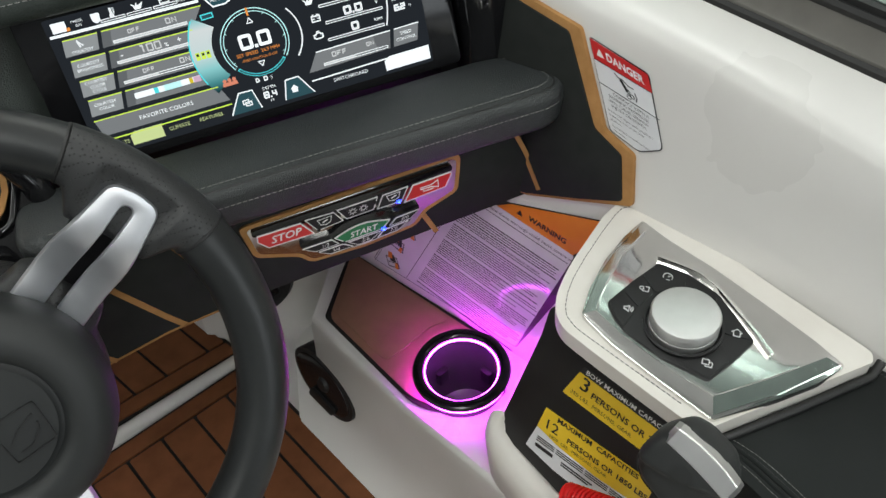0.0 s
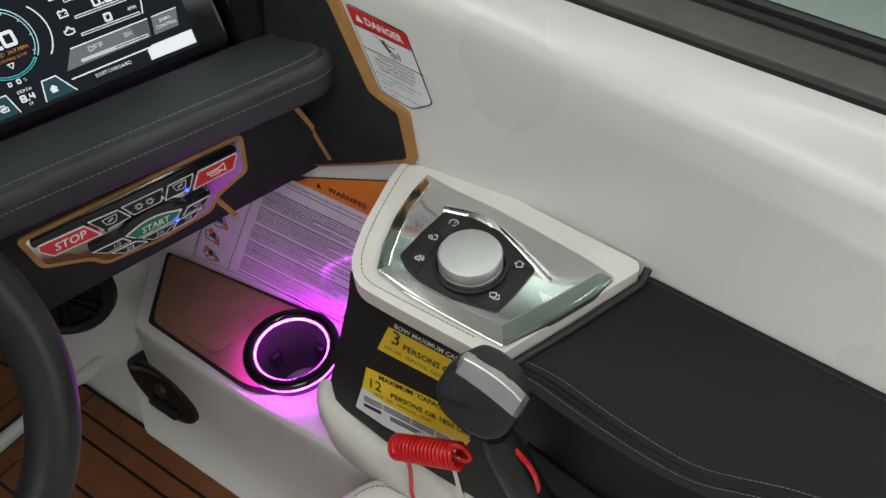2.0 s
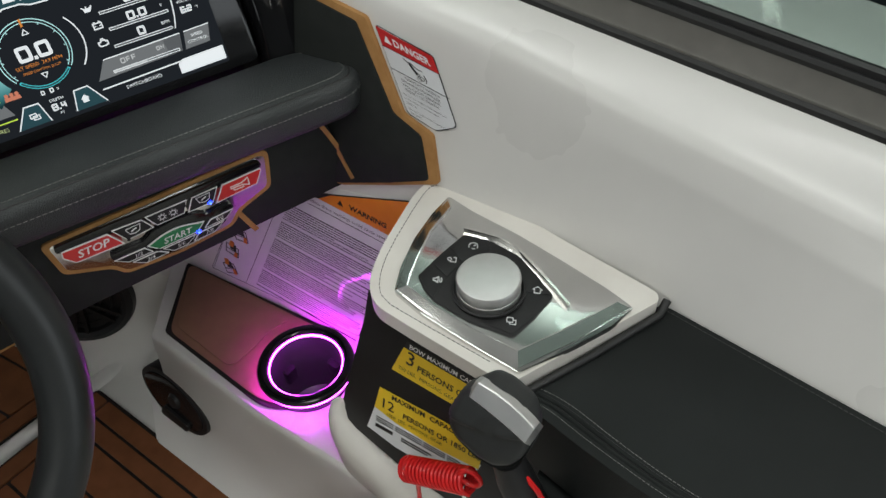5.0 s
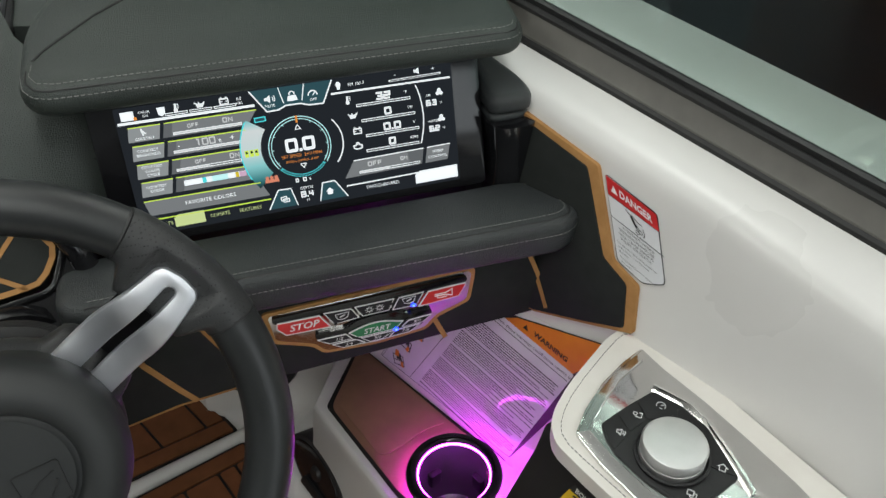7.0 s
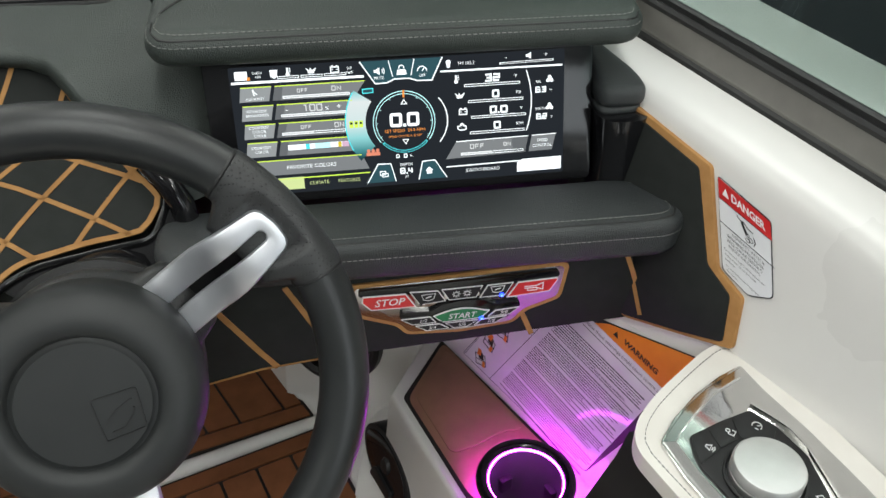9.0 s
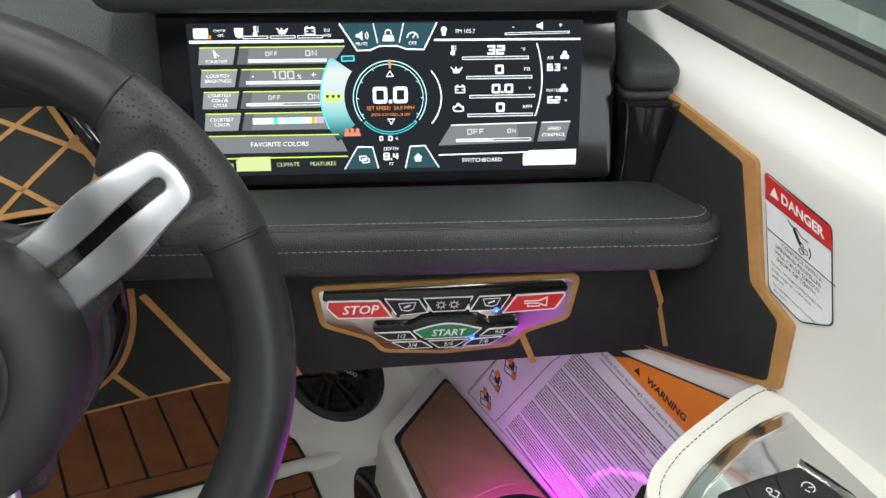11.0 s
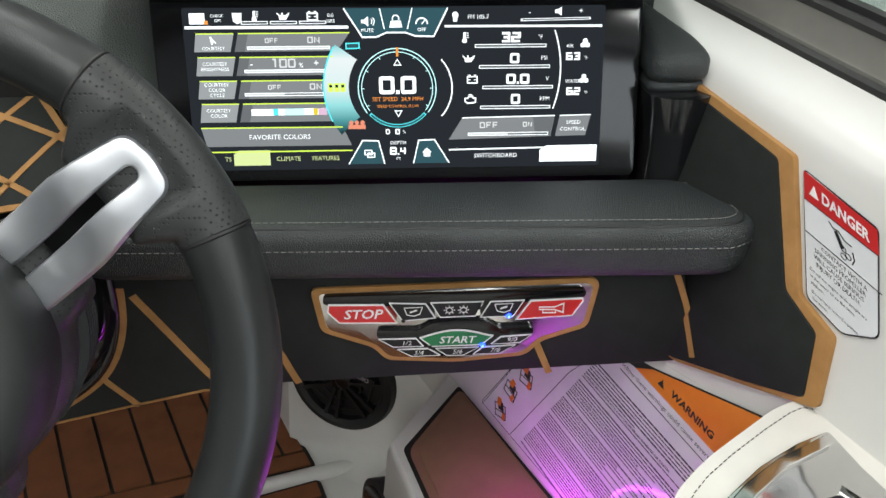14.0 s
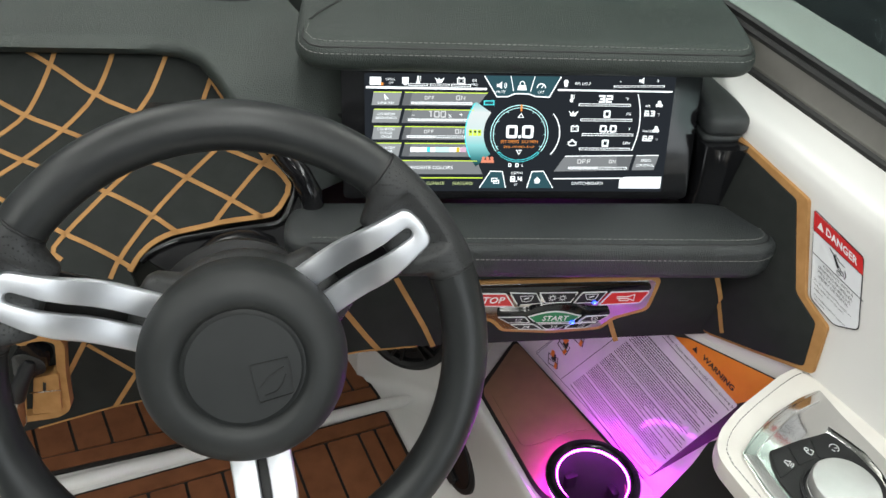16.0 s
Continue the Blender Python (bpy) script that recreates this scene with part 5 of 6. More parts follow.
for kk, cx, cy in ((keys[0], 0.0085, 0.8268), (keys[1], 0.0345, 0.8272), (keys[1], 0.0445, 0.8272), (keys[2], 0.0725, 0.8285)):
    bm = bmesh.new()
    if kk is keys[1]:
        stroke(bm, oval(cx, cy, 0.0022, n=16), DF, 0.0006, 0.008, 0.0086, True)
        for j in range(8):
            a = j * math.pi / 4
            stroke(bm, [(cx + 0.0028 * math.cos(a), cy + 0.0028 * math.sin(a)), (cx + 0.0040 * math.cos(a), cy + 0.0040 * math.sin(a))], DF, 0.0006, 0.008, 0.0086)
    else:
        stroke(bm, [(cx - 0.006, cy + 0.003), (cx - 0.004, cy - 0.003), (cx + 0.001, cy - 0.0042), (cx + 0.005, cy - 0.0025), (cx + 0.007, cy + 0.0035)], DF, 0.0006, 0.008, 0.0086)
        stroke(bm, [(cx - 0.006, cy + 0.003), (cx + 0.007, cy + 0.0035)], DF, 0.0005, 0.008, 0.0086)
        stroke(bm, [(cx - 0.002, cy - 0.001), (cx + 0.003, cy + 0.001)], DF, 0.0012, 0.008, 0.0086)
    part("key_symbol", bm, WHITE, kk)
st = [(0.0138, 0.8025)] + [(0.0138 + 0.052 * t / 10, 0.8025 + 0.0065 * math.sin(math.pi * t / 10)) for t in range(1, 10)] + [(0.0658, 0.8032), (0.0580, 0.7955), (0.0218, 0.7948)]
k = key(st, GREEN, "start_key", 0.0082)
lettering("START", DF, 0.0400, 0.8005, 0.0088, WHITE, k, z=0.0087, slant=0.25, bold=0.00015)
for s, pts, tx in (("1/2", [(-0.0162, 0.8018), (0.0105, 0.8018), (0.0155, 0.7948), (-0.0060, 0.7946)], (0.0035, 0.7981)), ("3/4", [(-0.0030, 0.7920), (0.0195, 0.7922), (0.0276, 0.7860), (0.0070, 0.7856)], (0.0120, 0.7888)), ("5/6", [(0.0250, 0.7922), (0.0560, 0.7926), (0.0450, 0.7858), (0.0330, 0.7856)], (0.0405, 0.7892)), ("7/8", [(0.0590, 0.7925), (0.0830, 0.7940), (0.0720, 0.7868), (0.0525, 0.7862)], (0.0680, 0.7900)), ("9/0", [(0.0722, 0.8018), (0.0945, 0.8032), (0.0860, 0.7962), (0.0655, 0.7955)], (0.0800, 0.7993))):
    k = key(pts, SATIN, "number_key", 0.0078, 0.0007)
    lettering(s, DF, *tx, 0.0058, WHITE, k, z=0.0082, slant=0.2)
for x, y in ((0.0769, 0.8213), (0.0588, 0.7952)):
    bm = bmesh.new()
    lathe(bm, [(0.0, 0.0015), (0.0013, 0.0012), (0.0022, 0.0)], DF @ Matrix.Translation((x, y, 0.0086)), 16)
    led = part("indicator_led", bm, BLUE, swp, "glowing blue light")
    bm = bmesh.new()
    lathe(bm, [(0.0, 0.0022), (0.0009, 0.0019), (0.0010, 0.0010)], DF @ Matrix.Translation((x, y, 0.0086)), 12)
    part("led_core", bm, BLUE_CORE, led)
for x, y in ((0.0018, 0.8186), (0.0205, 0.7945), (0.0285, 0.8290), (0.0555, 0.8290)):
    bm = bmesh.new()
    lathe(bm, [(0.0, 0.001), (0.0013, 0.0008), (0.0017, 0.0)], DF @ Matrix.Translation((x, y, 0.0083)), 12)
    part("indicator_lens", bm, SATIN, swp, "unlit indicator lens")

# ---- steering wheel ----
wheel = thing("steering_wheel", (-0.2312, 0.5274, 0.9225), "black leather steering wheel with three slotted aluminium spokes", "steering wheel")
RW, TW = 0.1628, 0.0168
SPOKES = [math.radians(a) for a in (33.5, 154.3, 275.0)]


def rim_point(a, r=RW, h=0.0):
    return HF @ Vector((r * math.cos(a), r * math.sin(a), h))


SPOKE_X = [0.060, 0.090, 0.104, 0.118, 0.130, 0.160]
SPOKE_H = [-0.0240, -0.0160, -0.0090, 0.0030, 0.0095, 0.0125]


def spoke_height(x):
    """Height of a spoke's upper face above the rim's plane, x from the hub's axis."""
    x = min(max(x, SPOKE_X[0]), SPOKE_X[-1])
    for x0, x1, h0, h1 in zip(SPOKE_X, SPOKE_X[1:], SPOKE_H, SPOKE_H[1:]):
        if x <= x1:
            return h0 + (h1 - h0) * (x - x0) / (x1 - x0) + 0.003
    return SPOKE_H[-1] + 0.003


def rim_piece(a0, a1, tube_r, grow, mat, name, label=""):
    """A stretch of the rim; grow fattens it inwards beside the spoke, with a seat for its tip."""
    bm = bmesh.new()
    n = max(6, int(abs(a1 - a0) / math.radians(0.7 if grow else 3)))
    rings = []
    for i in range(n + 1):
        t = i / n
        a = a0 + (a1 - a0) * t
        f = min(1.0, max(0.0, (14.2 - math.degrees(abs(a - (a0 + a1) / 2))) / 3.6))
        sw = grow * f * f * (3 - 2 * f)
        side = abs(a - (a0 + a1) / 2) * 0.145
        ring = []
        for j in range(28):
            b = 2 * math.pi * j / 28
            rr, h = tube_r * math.cos(b), tube_r * math.sin(b)
            if rr < 0:
                rr *= 1 + sw / tube_r
                if grow and h > 0:
                    h *= 1 - 0.35 * sw / grow * (rr / (tube_r + grow)) ** 2
            if grow and h > 0:
                ws = min(1.0, max(0.0, (0.0225 - side) / 0.0045)) * min(1.0, max(0.0, (0.168 - RW - rr) / 0.007))
                h += (min(h, spoke_height(RW + rr) - 0.004) - h) * ws
            ring.append(rim_point(a, RW + rr, h))
        rings.append(ring)
    loft(bm, rings)
    return part(name, bm, mat, wheel, label, 60)


# perforated leather for the grip sections
PERF, _pn, _pb = node_mat("perforated_leather", (0.018, 0.018, 0.019), 0.45)
_v = coords(_pn)
_vo = _pn.nodes.new("ShaderNodeTexVoronoi")
_vo.inputs["Scale"].default_value = 430
_vo.inputs["Randomness"].default_value = 0.05
_pn.links.new(_v, _vo.inputs["Vector"])
_mr = _pn.nodes.new("ShaderNodeMapRange")
_mr.inputs["From Min"].default_value, _mr.inputs["From Max"].default_value = 0.14, 0.30
_pn.links.new(_vo.outputs["Distance"], _mr.inputs["Value"])
_pn.links.new(ramp(_pn, _mr.outputs["Result"], (0.002, 0.002, 0.002), (0.028, 0.029, 0.0295), 0.1, 0.9), _pb.inputs["Base Color"])
bump(_pn, _pb, _mr.outputs["Result"], 0.6, 0.0006)

HALF = math.radians(15.5)
ends = sorted(SPOKES)
for i, a in enumerate(ends):
    nxt = ends[(i + 1) % 3] + (2 * math.pi if i == 2 else 0)
    rim_piece(a + HALF, nxt - HALF, TW, 0.0, RUBBER, "rim_section", "smooth black leather rim")
    rim_piece(a - HALF + 0.006, a + HALF - 0.006, TW * 1.06, 0.0165, PERF, "grip_section", "perforated leather grip")
    for s in (-1, 1):
        bm = bmesh.new()
        c = a + s * HALF
        tube(bm, [rim_point(c, RW + TW * 0.98 * math.cos(b), TW * 0.98 * math.sin(b)) for b in [2 * math.pi * j / 24 for j in range(24)]], 0.0014, 6, True)
        part("rim_seam", bm, GASKET, wheel)

for a in SPOKES:
    SM = HF @ Matrix.Rotation(a, 4, "Z")
    # fork of aluminium, dished towards the hub, with a slot open to the hub
    wdt, gap, tip, slot = 0.0168, 0.0038, 0.1592, 0.1508
    half_o = [(0.062 + 0.0078 * k, wdt + 0.0056 * min(1.0, max(0.0, (0.150 - 0.062 - 0.0078 * k) / 0.038))) for k in range(12)]
    half_o += [(tip - 0.009 + 0.009 * math.sin(q), wdt - 0.009 + 0.009 * math.cos(q)) for q in [math.pi / 2 * k / 8 for k in range(9)]]
    half_o += [(tip + 0.0006, 0.005), (tip + 0.0010, 0.0025)]
    half_i = [(0.062 + 0.0068 * k, gap) for k in range(13)]
    half_i += [(slot - gap + gap * math.sin(q), gap * math.cos(q)) for q in [math.pi / 2 * k / 10 for k in range(10)]]
    line_o = half_o + [(tip + 0.0011, 0.0)] + [(x, -y) for x, y in reversed(half_o)]
    line_i = half_i + [(slot, 0.0)] + [(x, -y) for x, y in reversed(half_i)]
    bm = bmesh.new()
    rings = []
    for po_, pi_ in zip(line_o, line_i):
        po_, pi_ = Vector(po_), Vector(pi_)
        d = (po_ - pi_).normalized()
        ring = []
        for p, dz in ((pi_, -0.006), (pi_, -0.0016), (pi_ + d * 0.0008, -0.0004), (pi_ + d * 0.0020, 0.0), (pi_.lerp(po_, 0.5), 0.0003), (po_ - d * 0.0032, 0.0), (po_ - d * 0.0012, -0.0008), (po_, -0.0030), (po_, -0.006)):
            ring.append(SM @ Vector((p.x, p.y, spoke_height(p.x) + dz)))
        rings.append(ring)
    loft(bm, rings)
    part("spoke_fork", bm, ALU, wheel, "brushed aluminium spoke with a slot", 30)
    # black carrier behind the fork
    bm = bmesh.new()
    rings = []
    for x, h, w2 in ((0.05, -0.040, 0.020), (0.09, -0.030, 0.018), (0.12, -0.014, 0.019), (0.135, -0.004, 0.020), (0.150, 0.000, 0.022)):
        rings.append([SM @ Vector(p) for p in ((x, -w2, h), (x, w2, h), (x, w2 * 0.9, h - 0.012), (x, -w2 * 0.9, h - 0.012))])
    loft(bm, rings)
    part("spoke_core", bm, SATIN, wheel)

HB = HF @ Matrix.Translation((0.0048, 0.0010, 0))
bm = bmesh.new()
rings = []
for i in range(97):
    a = 2 * math.pi * i / 96
    off = min(abs((math.degrees(a - sp) + 180) % 360 - 180) for sp in SPOKES)
    f = min(1.0, max(0.0, (28 - off) / 12))
    r = 0.0695 + 0.0160 * f * f * (3 - 2 * f)
    rings.append([HB @ Vector((q * math.cos(a), q * math.sin(a), h)) for q, h in ((0.055, -0.076), (r - 0.008, -0.066), (r - 0.001, -0.055), (r, -0.045), (r - 0.0005, -0.034), (r - 0.004, -0.0275), (0.064, -0.024))])
loft(bm, rings, closed=False)
part("hub_collar", bm, PERF, wheel, "perforated leather collar with a lobe at each spoke", 60)
bm = bmesh.new()
lathe(bm, [(0.0660, -0.034), (0.0690, -0.022), (0.0708, -0.006), (0.0712, 0.004), (0.0700, 0.0130), (0.0655, 0.0205), (0.0575, 0.0252), (0.0495, 0.0262), (0.0445, 0.0246), (0.0424, 0.0214), (0.0414, 0.0192), (0.0401, 0.0194), (0.0382, 0.0212), (0.0, 0.0226)], HB, 72)
part("hub_cover", bm, HUB, wheel, "matt black rubber hub cover")
EM = HB @ Matrix.Translation((0.0180, -0.0100, 0.0222)) @ Matrix.Rotation(0.02, 4, "Z")
bm = bmesh.new()
stroke(bm, rounded([(-0.0105, -0.0150), (0.0133, -0.0112), (0.0122, 0.0148), (-0.0142, 0.0125)], 0.002, 3), EM, 0.0010, -0.001, 0.0006, True)
stroke(bm, [(-0.0085, -0.004), (-0.002, 0.003), (0.0085, 0.0085)], EM, 0.0011, -0.001, 0.0005)
stroke(bm, [(-0.006, -0.010), (0.002, -0.0085), (0.0075, -0.002), (0.0090, 0.003)], EM, 0.0011, -0.001, 0.0005)
part("embossed_badge", bm, GASKET, wheel, "embossed badge outline")

# switch cluster with a tan plate at the far side of the column
lev = thing("tilt_lever", (-0.47, 0.69, 0.70), "tan plate with a chrome and black lever on the dash", "lever")
bm = bmesh.new()
stroke(bm, rounded([(-0.475, 0.781), (-0.4535, 0.785), (-0.4405, 0.778), (-0.4500, 0.730), (-0.4560, 0.684), (-0.4680, 0.674), (-0.5150, 0.6655)], 0.008, 4), DF, 0.0085, 0.0, 0.010)
part("plate_rim", bm, TAN, lev, "tan raised rim")
bm = bmesh.new()
prism(bm, rounded([(-0.475, 0.7335), (-0.4500, 0.739), (-0.4600, 0.683), (-0.4900, 0.680)], 0.004), DF, 0.0, 0.014, 0.003, 3)
part("block", bm, TAN, lev, "tan block")
# The block's highlight is put into the shape as a thin chrome strip.
bm = bmesh.new()
stroke(bm, [(-0.484, 0.7125), (-0.4530, 0.7160)], DF, 0.0016, 0.013, 0.0146)
part("block_glint", bm, CHROME, lev, "highlight line modelled as a thin chrome strip")
bm = bmesh.new()
stroke(bm, [(-0.466, 0.727), (-0.469, 0.715)], DF, 0.003, 0.013, 0.0144)
part("block_slot", bm, GASKET, lev)
bm = bmesh.new()
prism(bm, rounded([(-0.483, 0.772), (-0.470, 0.7755), (-0.454, 0.765), (-0.455, 0.750), (-0.472, 0.742), (-0.490, 0.730)], 0.006), DF, 0.0, 0.022, 0.006, 3)
part("lever_boss", bm, GLOSS, lev, "glossy black boss")
bm = bmesh.new()
tube(bm, [DF @ Vector(p) for p in ((-0.468, 0.762, 0.018), (-0.478, 0.745, 0.026), (-0.486, 0.728, 0.030), (-0.488, 0.722, 0.030))], [0.007, 0.0075, 0.008, 0.008], 14)
part("lever_stem", bm, SATIN, lev)
bm = bmesh.new()
tube(bm, [DF @ Vector(p) for p in ((-0.4875, 0.7235, 0.030), (-0.4880, 0.722, 0.030), (-0.4950, 0.692, 0.032), (-0.4960, 0.688, 0.032), (-0.4965, 0.6865, 0.032))], [0.0070, 0.0082, 0.0088, 0.0080, 0.0060], 16)
part("lever_cap", bm, CHROME, lev, "chrome cap")
# ---- control pod ----
pz = 0.800
podc = thing("control_pod", (0.22, 0.5, 0.55), "cream padded control pod with a metal dial plate", "control pod")
po = [(0.286, 0.606), (0.2635, 0.626), (0.240, 0.618), (0.180, 0.577), (0.154, 0.552), (0.1455, 0.529), (0.1575, 0.495), (0.187, 0.418), (0.199, 0.4065), (0.338, 0.4020), (0.3435, 0.409), (0.3155, 0.500)]
bm = bmesh.new()
prism(bm, rounded(po, [0.006, 0.01, 0.02, 0.03, 0.012, 0.012, 0.01, 0.006, 0.004, 0.003, 0.004, 0.02]), TOP, pz - 0.017, pz, 0.0065, 4)
for v in bm.verts:
    v.co.z += 0.05 * (v.co.y - 0.5)
part("pod_cover", bm, CREAM, podc, "cream vinyl cover")
bm = bmesh.new()
row = smoother([(0.281, 0.599, 0), (0.2620, 0.6190, 0), (0.2420, 0.6105, 0), (0.1845, 0.5710, 0), (0.1615, 0.548, 0), (0.1535, 0.529, 0), (0.165, 0.498, 0), (0.1935, 0.427, 0)], 1)
stitches(bm, [(p.x, p.y, pz + 0.05 * (p.y - 0.5) + 0.0001) for p in finer(row, 6)], 0.0046, 0.0031, 0.00042)
part("stitching", bm, BLACK_STITCH, podc, "grey thread")
# black side with stickers
bm = bmesh.new()
prism(bm, rounded([(-0.034, 0.062), (-0.036, 0.03), (-0.056, -0.090), (-0.044, -0.106), (0.03, -0.127), (0.15, -0.14), (0.24, -0.14), (0.13, 0.045), (0.11, 0.062)], [0.004, 0.004, 0.012, 0.012, 0.004, 0.004, 0.004, 0.004, 0.004]), YF, -0.03, 0.0, 0.004, 3)
part("side_skin", bm, SATIN, podc, "satin black side")
bm = bmesh.new()
prism(bm, rounded([(0.160, 0.540), (0.180, 0.560), (0.236, 0.606), (0.260, 0.614), (0.266, 0.600), (0.195, 0.53)], 0.004), TOP, 0.55, pz - 0.03, 0.003)
part("front_skin", bm, GELCOAT, podc, "white front face")
# cream lower body
bm = bmesh.new()
rings = []
side = [(-0.0505, -0.080, 80), (-0.0512, -0.083, 50), (-0.051, -0.090, 22), (-0.0476, -0.1014, 0), (-0.030, -0.1124, 0), (0.004, -0.1238, 0), (0.031, -0.130, 0), (0.10, -0.137, 0), (0.20, -0.138, 0), (0.30, -0.138, 0)]
for x, y, turn in side:
    inner = YF @ Vector((x, y, -0.002))
    out = Matrix.Rotation(-math.radians(turn), 3, "Z") @ Vector((-0.913, -0.408, 0))
    ring = []
    for d, z in ((-0.020, 0.535), (-0.020, inner.z), (0.0, inner.z + 0.001), (0.008, inner.z + 0.001), (0.015, inner.z - 0.004), (0.0205, inner.z - 0.014), (0.0225, inner.z - 0.030), (0.0215, inner.z - 0.050), (0.0190, 0.540), (0.0180, 0.535)):
        ring.append((inner.x + out.x * d, inner.y + out.y * d, z))
    rings.append(ring)
loft(bm, rings)
part("lower_body", bm, CREAM, podc, "cream moulded lower body", 60)


def zt(x, y):
    return pz + 0.05 * (y - 0.5)


PT = Matrix(((1, 0, 0, 0), (0, 1, 0, 0), (0, 0.05, 1, pz - 0.025), (0, 0, 0, 1)))
dial = thing("dial_plate", (0.235, 0.5, pz), "mirror-polished metal plate with a rotary dial", "dial plate")
pl = [(0.262, 0.5935), (0.238, 0.5840), (0.2095, 0.5678), (0.1835, 0.5475), (0.1650, 0.5275), (0.1716, 0.4940), (0.1860, 0.4525), (0.2025, 0.4092), (0.254, 0.4040), (0.288, 0.4025), (0.3145, 0.4060), (0.3100, 0.4330), (0.2985, 0.4765), (0.2855, 0.5210), (0.2690, 0.5660)]
bm = bmesh.new()
prism(bm, rounded(pl, 0.003, 3), PT, -0.002, 0.0040, 0.0012, 2)
part("plate", bm, PLATE, dial, "mirror-polished plate")
# sloping facets that frame the plate on its two inner sides
fo = [(0.2606, 0.5911), (0.2230, 0.5736), (0.1971, 0.5564), (0.1763, 0.5374), (0.1668, 0.5276), (0.1740, 0.4958), (0.1884, 0.4544), (0.2040, 0.4110), (0.2550, 0.4062), (0.3120, 0.4075)]
fi = [(0.2560, 0.5800), (0.2250, 0.5655), (0.2020, 0.5480), (0.1850, 0.5340), (0.1770, 0.5250), (0.1830, 0.4990), (0.1970, 0.4600), (0.2140, 0.4250), (0.2600, 0.4205), (0.3060, 0.4180)]
bm = bmesh.new()
rows = []
for f, h in ((0.0, 0.0040), (0.06, 0.0044), (0.90, 0.0058), (0.96, 0.0056), (1.0, 0.0040)):
    rows.append([PT @ Vector((a[0] + (b[0] - a[0]) * f, a[1] + (b[1] - a[1]) * f, h)) for a, b in zip(fo, fi)])
loft(bm, rows, closed=False)
part("plate_facet", bm, PLATE, dial, "polished sloping edge", 4)
bz = [(0.2467, 0.5456), (0.2164, 0.5379), (0.1882, 0.5283), (0.1850, 0.5134), (0.1859, 0.4993), (0.1975, 0.4675), (0.2176, 0.4355), (0.2419, 0.4411), (0.2682, 0.4496), (0.2700, 0.4747), (0.2707, 0.4991), (0.2610, 0.5257)]
bm = bmesh.new()
prism(bm, rounded(bz, 0.003, 3), PT, 0.003, 0.0062, 0.0008)
part("key_bed", bm, SATIN, dial, "black key bed")
bm = bmesh.new()
rp = [(0.1880, 0.5330), (0.2195, 0.5440), (0.2494, 0.5500), (0.2600, 0.5360), (0.2690, 0.5225), (0.2735, 0.5040), (0.2735, 0.4771), (0.2730, 0.4549), (0.2715, 0.4350)]
stroke(bm, rp[2:], PT, 0.0024, 0.003, 0.0088)
part("raised_rim", bm, CHROME, dial, "polished raised rim")
KC = Vector((0.2285, 0.484))
# loudspeaker, folder with a disc, gauge, house, two pages
KEY_SIGNS = (
    [([(-0.003, -0.0012), (-0.0015, -0.0012), (0.0008, -0.003), (0.0008, 0.003), (-0.0015, 0.0012), (-0.003, 0.0012)], True), ([(0.002, -0.0016), (0.0026, 0), (0.002, 0.0016)], False), ([(0.0032, -0.0026), (0.0042, 0), (0.0032, 0.0026)], False)],
    [(oval(-0.002, 0.0006, 0.0016, n=12), True), ([(-0.001, -0.0022), (0.0036, -0.0022), (0.0036, 0.0026), (0.0008, 0.0026)], False), ([(-0.001, -0.0022), (-0.001, -0.0012)], False)],
    [([(0.0038 * math.cos(q), 0.0038 * math.sin(q)) for q in [math.radians(-30 + 24 * i) for i in range(11)]], False), ([(0, 0), (0.0022, 0.0018)], False), ([(-0.001, -0.003), (0.002, -0.003)], False)],
    [([(-0.0038, 0.0004), (0.0, 0.0036), (0.0038, 0.0004), (0.0024, 0.0004), (0.0024, -0.0030), (-0.0024, -0.0030), (-0.0024, 0.0004)], True)],
    [([(-0.0036, -0.0012), (0.0012, -0.0012), (0.0012, 0.0032), (-0.0036, 0.0032)], True), ([(0.0012, 0.0012), (0.0036, 0.0012), (0.0036, -0.0030), (-0.0012, -0.0030), (-0.0012, -0.0012)], False)],
)
for sign, (kpts, (cx, cy)) in enumerate((([(0.1895, 0.5265), (0.2045, 0.5320), (0.2060, 0.5130), (0.1870, 0.5020), (0.1865, 0.5130)], (0.1992, 0.5155)), ([(0.2060, 0.5325), (0.2270, 0.5390), (0.2250, 0.5200), (0.2075, 0.5135)], (0.2210, 0.5266)), ([(0.2285, 0.5395), (0.2460, 0.5435), (0.2590, 0.5250), (0.2500, 0.5130), (0.2270, 0.5205)], (0.2445, 0.5290)), ([(0.2690, 0.4980), (0.2685, 0.4750), (0.2665, 0.4515), (0.2520, 0.4650), (0.2590, 0.4850)], (0.2605, 0.4610)), ([(0.2050, 0.4600), (0.2185, 0.4372), (0.2410, 0.4430), (0.2440, 0.4580), (0.2240, 0.4570)], (0.2248, 0.4480)))):
    bm = bmesh.new()
    prism(bm, rounded(kpts, 0.002, 3), PT, 0.005, 0.0070, 0.0004)
    kk = part("key", bm, SATIN, dial, "black key with a white symbol")
    bm = bmesh.new()
    ds = Vector((cx - KC.x, cy - KC.y)).normalized()
    SY = PT @ Matrix.Translation((cx, cy, 0)) @ Matrix.Rotation(-0.75, 4, "Z")
    for line, shut in KEY_SIGNS[sign]:
        stroke(bm, line, SY, 0.0006, 0.0066, 0.0073, shut)
    part("key_symbol", bm, WHITE, kk)
KM2 = Matrix.Translation((KC.x, KC.y, zt(*KC)))
bm = bmesh.new()
lathe(bm, [(0.0305, 0.006), (0.0305, 0.0085), (0.0285, 0.0090), (0.0275, 0.0070)], KM2, 48)
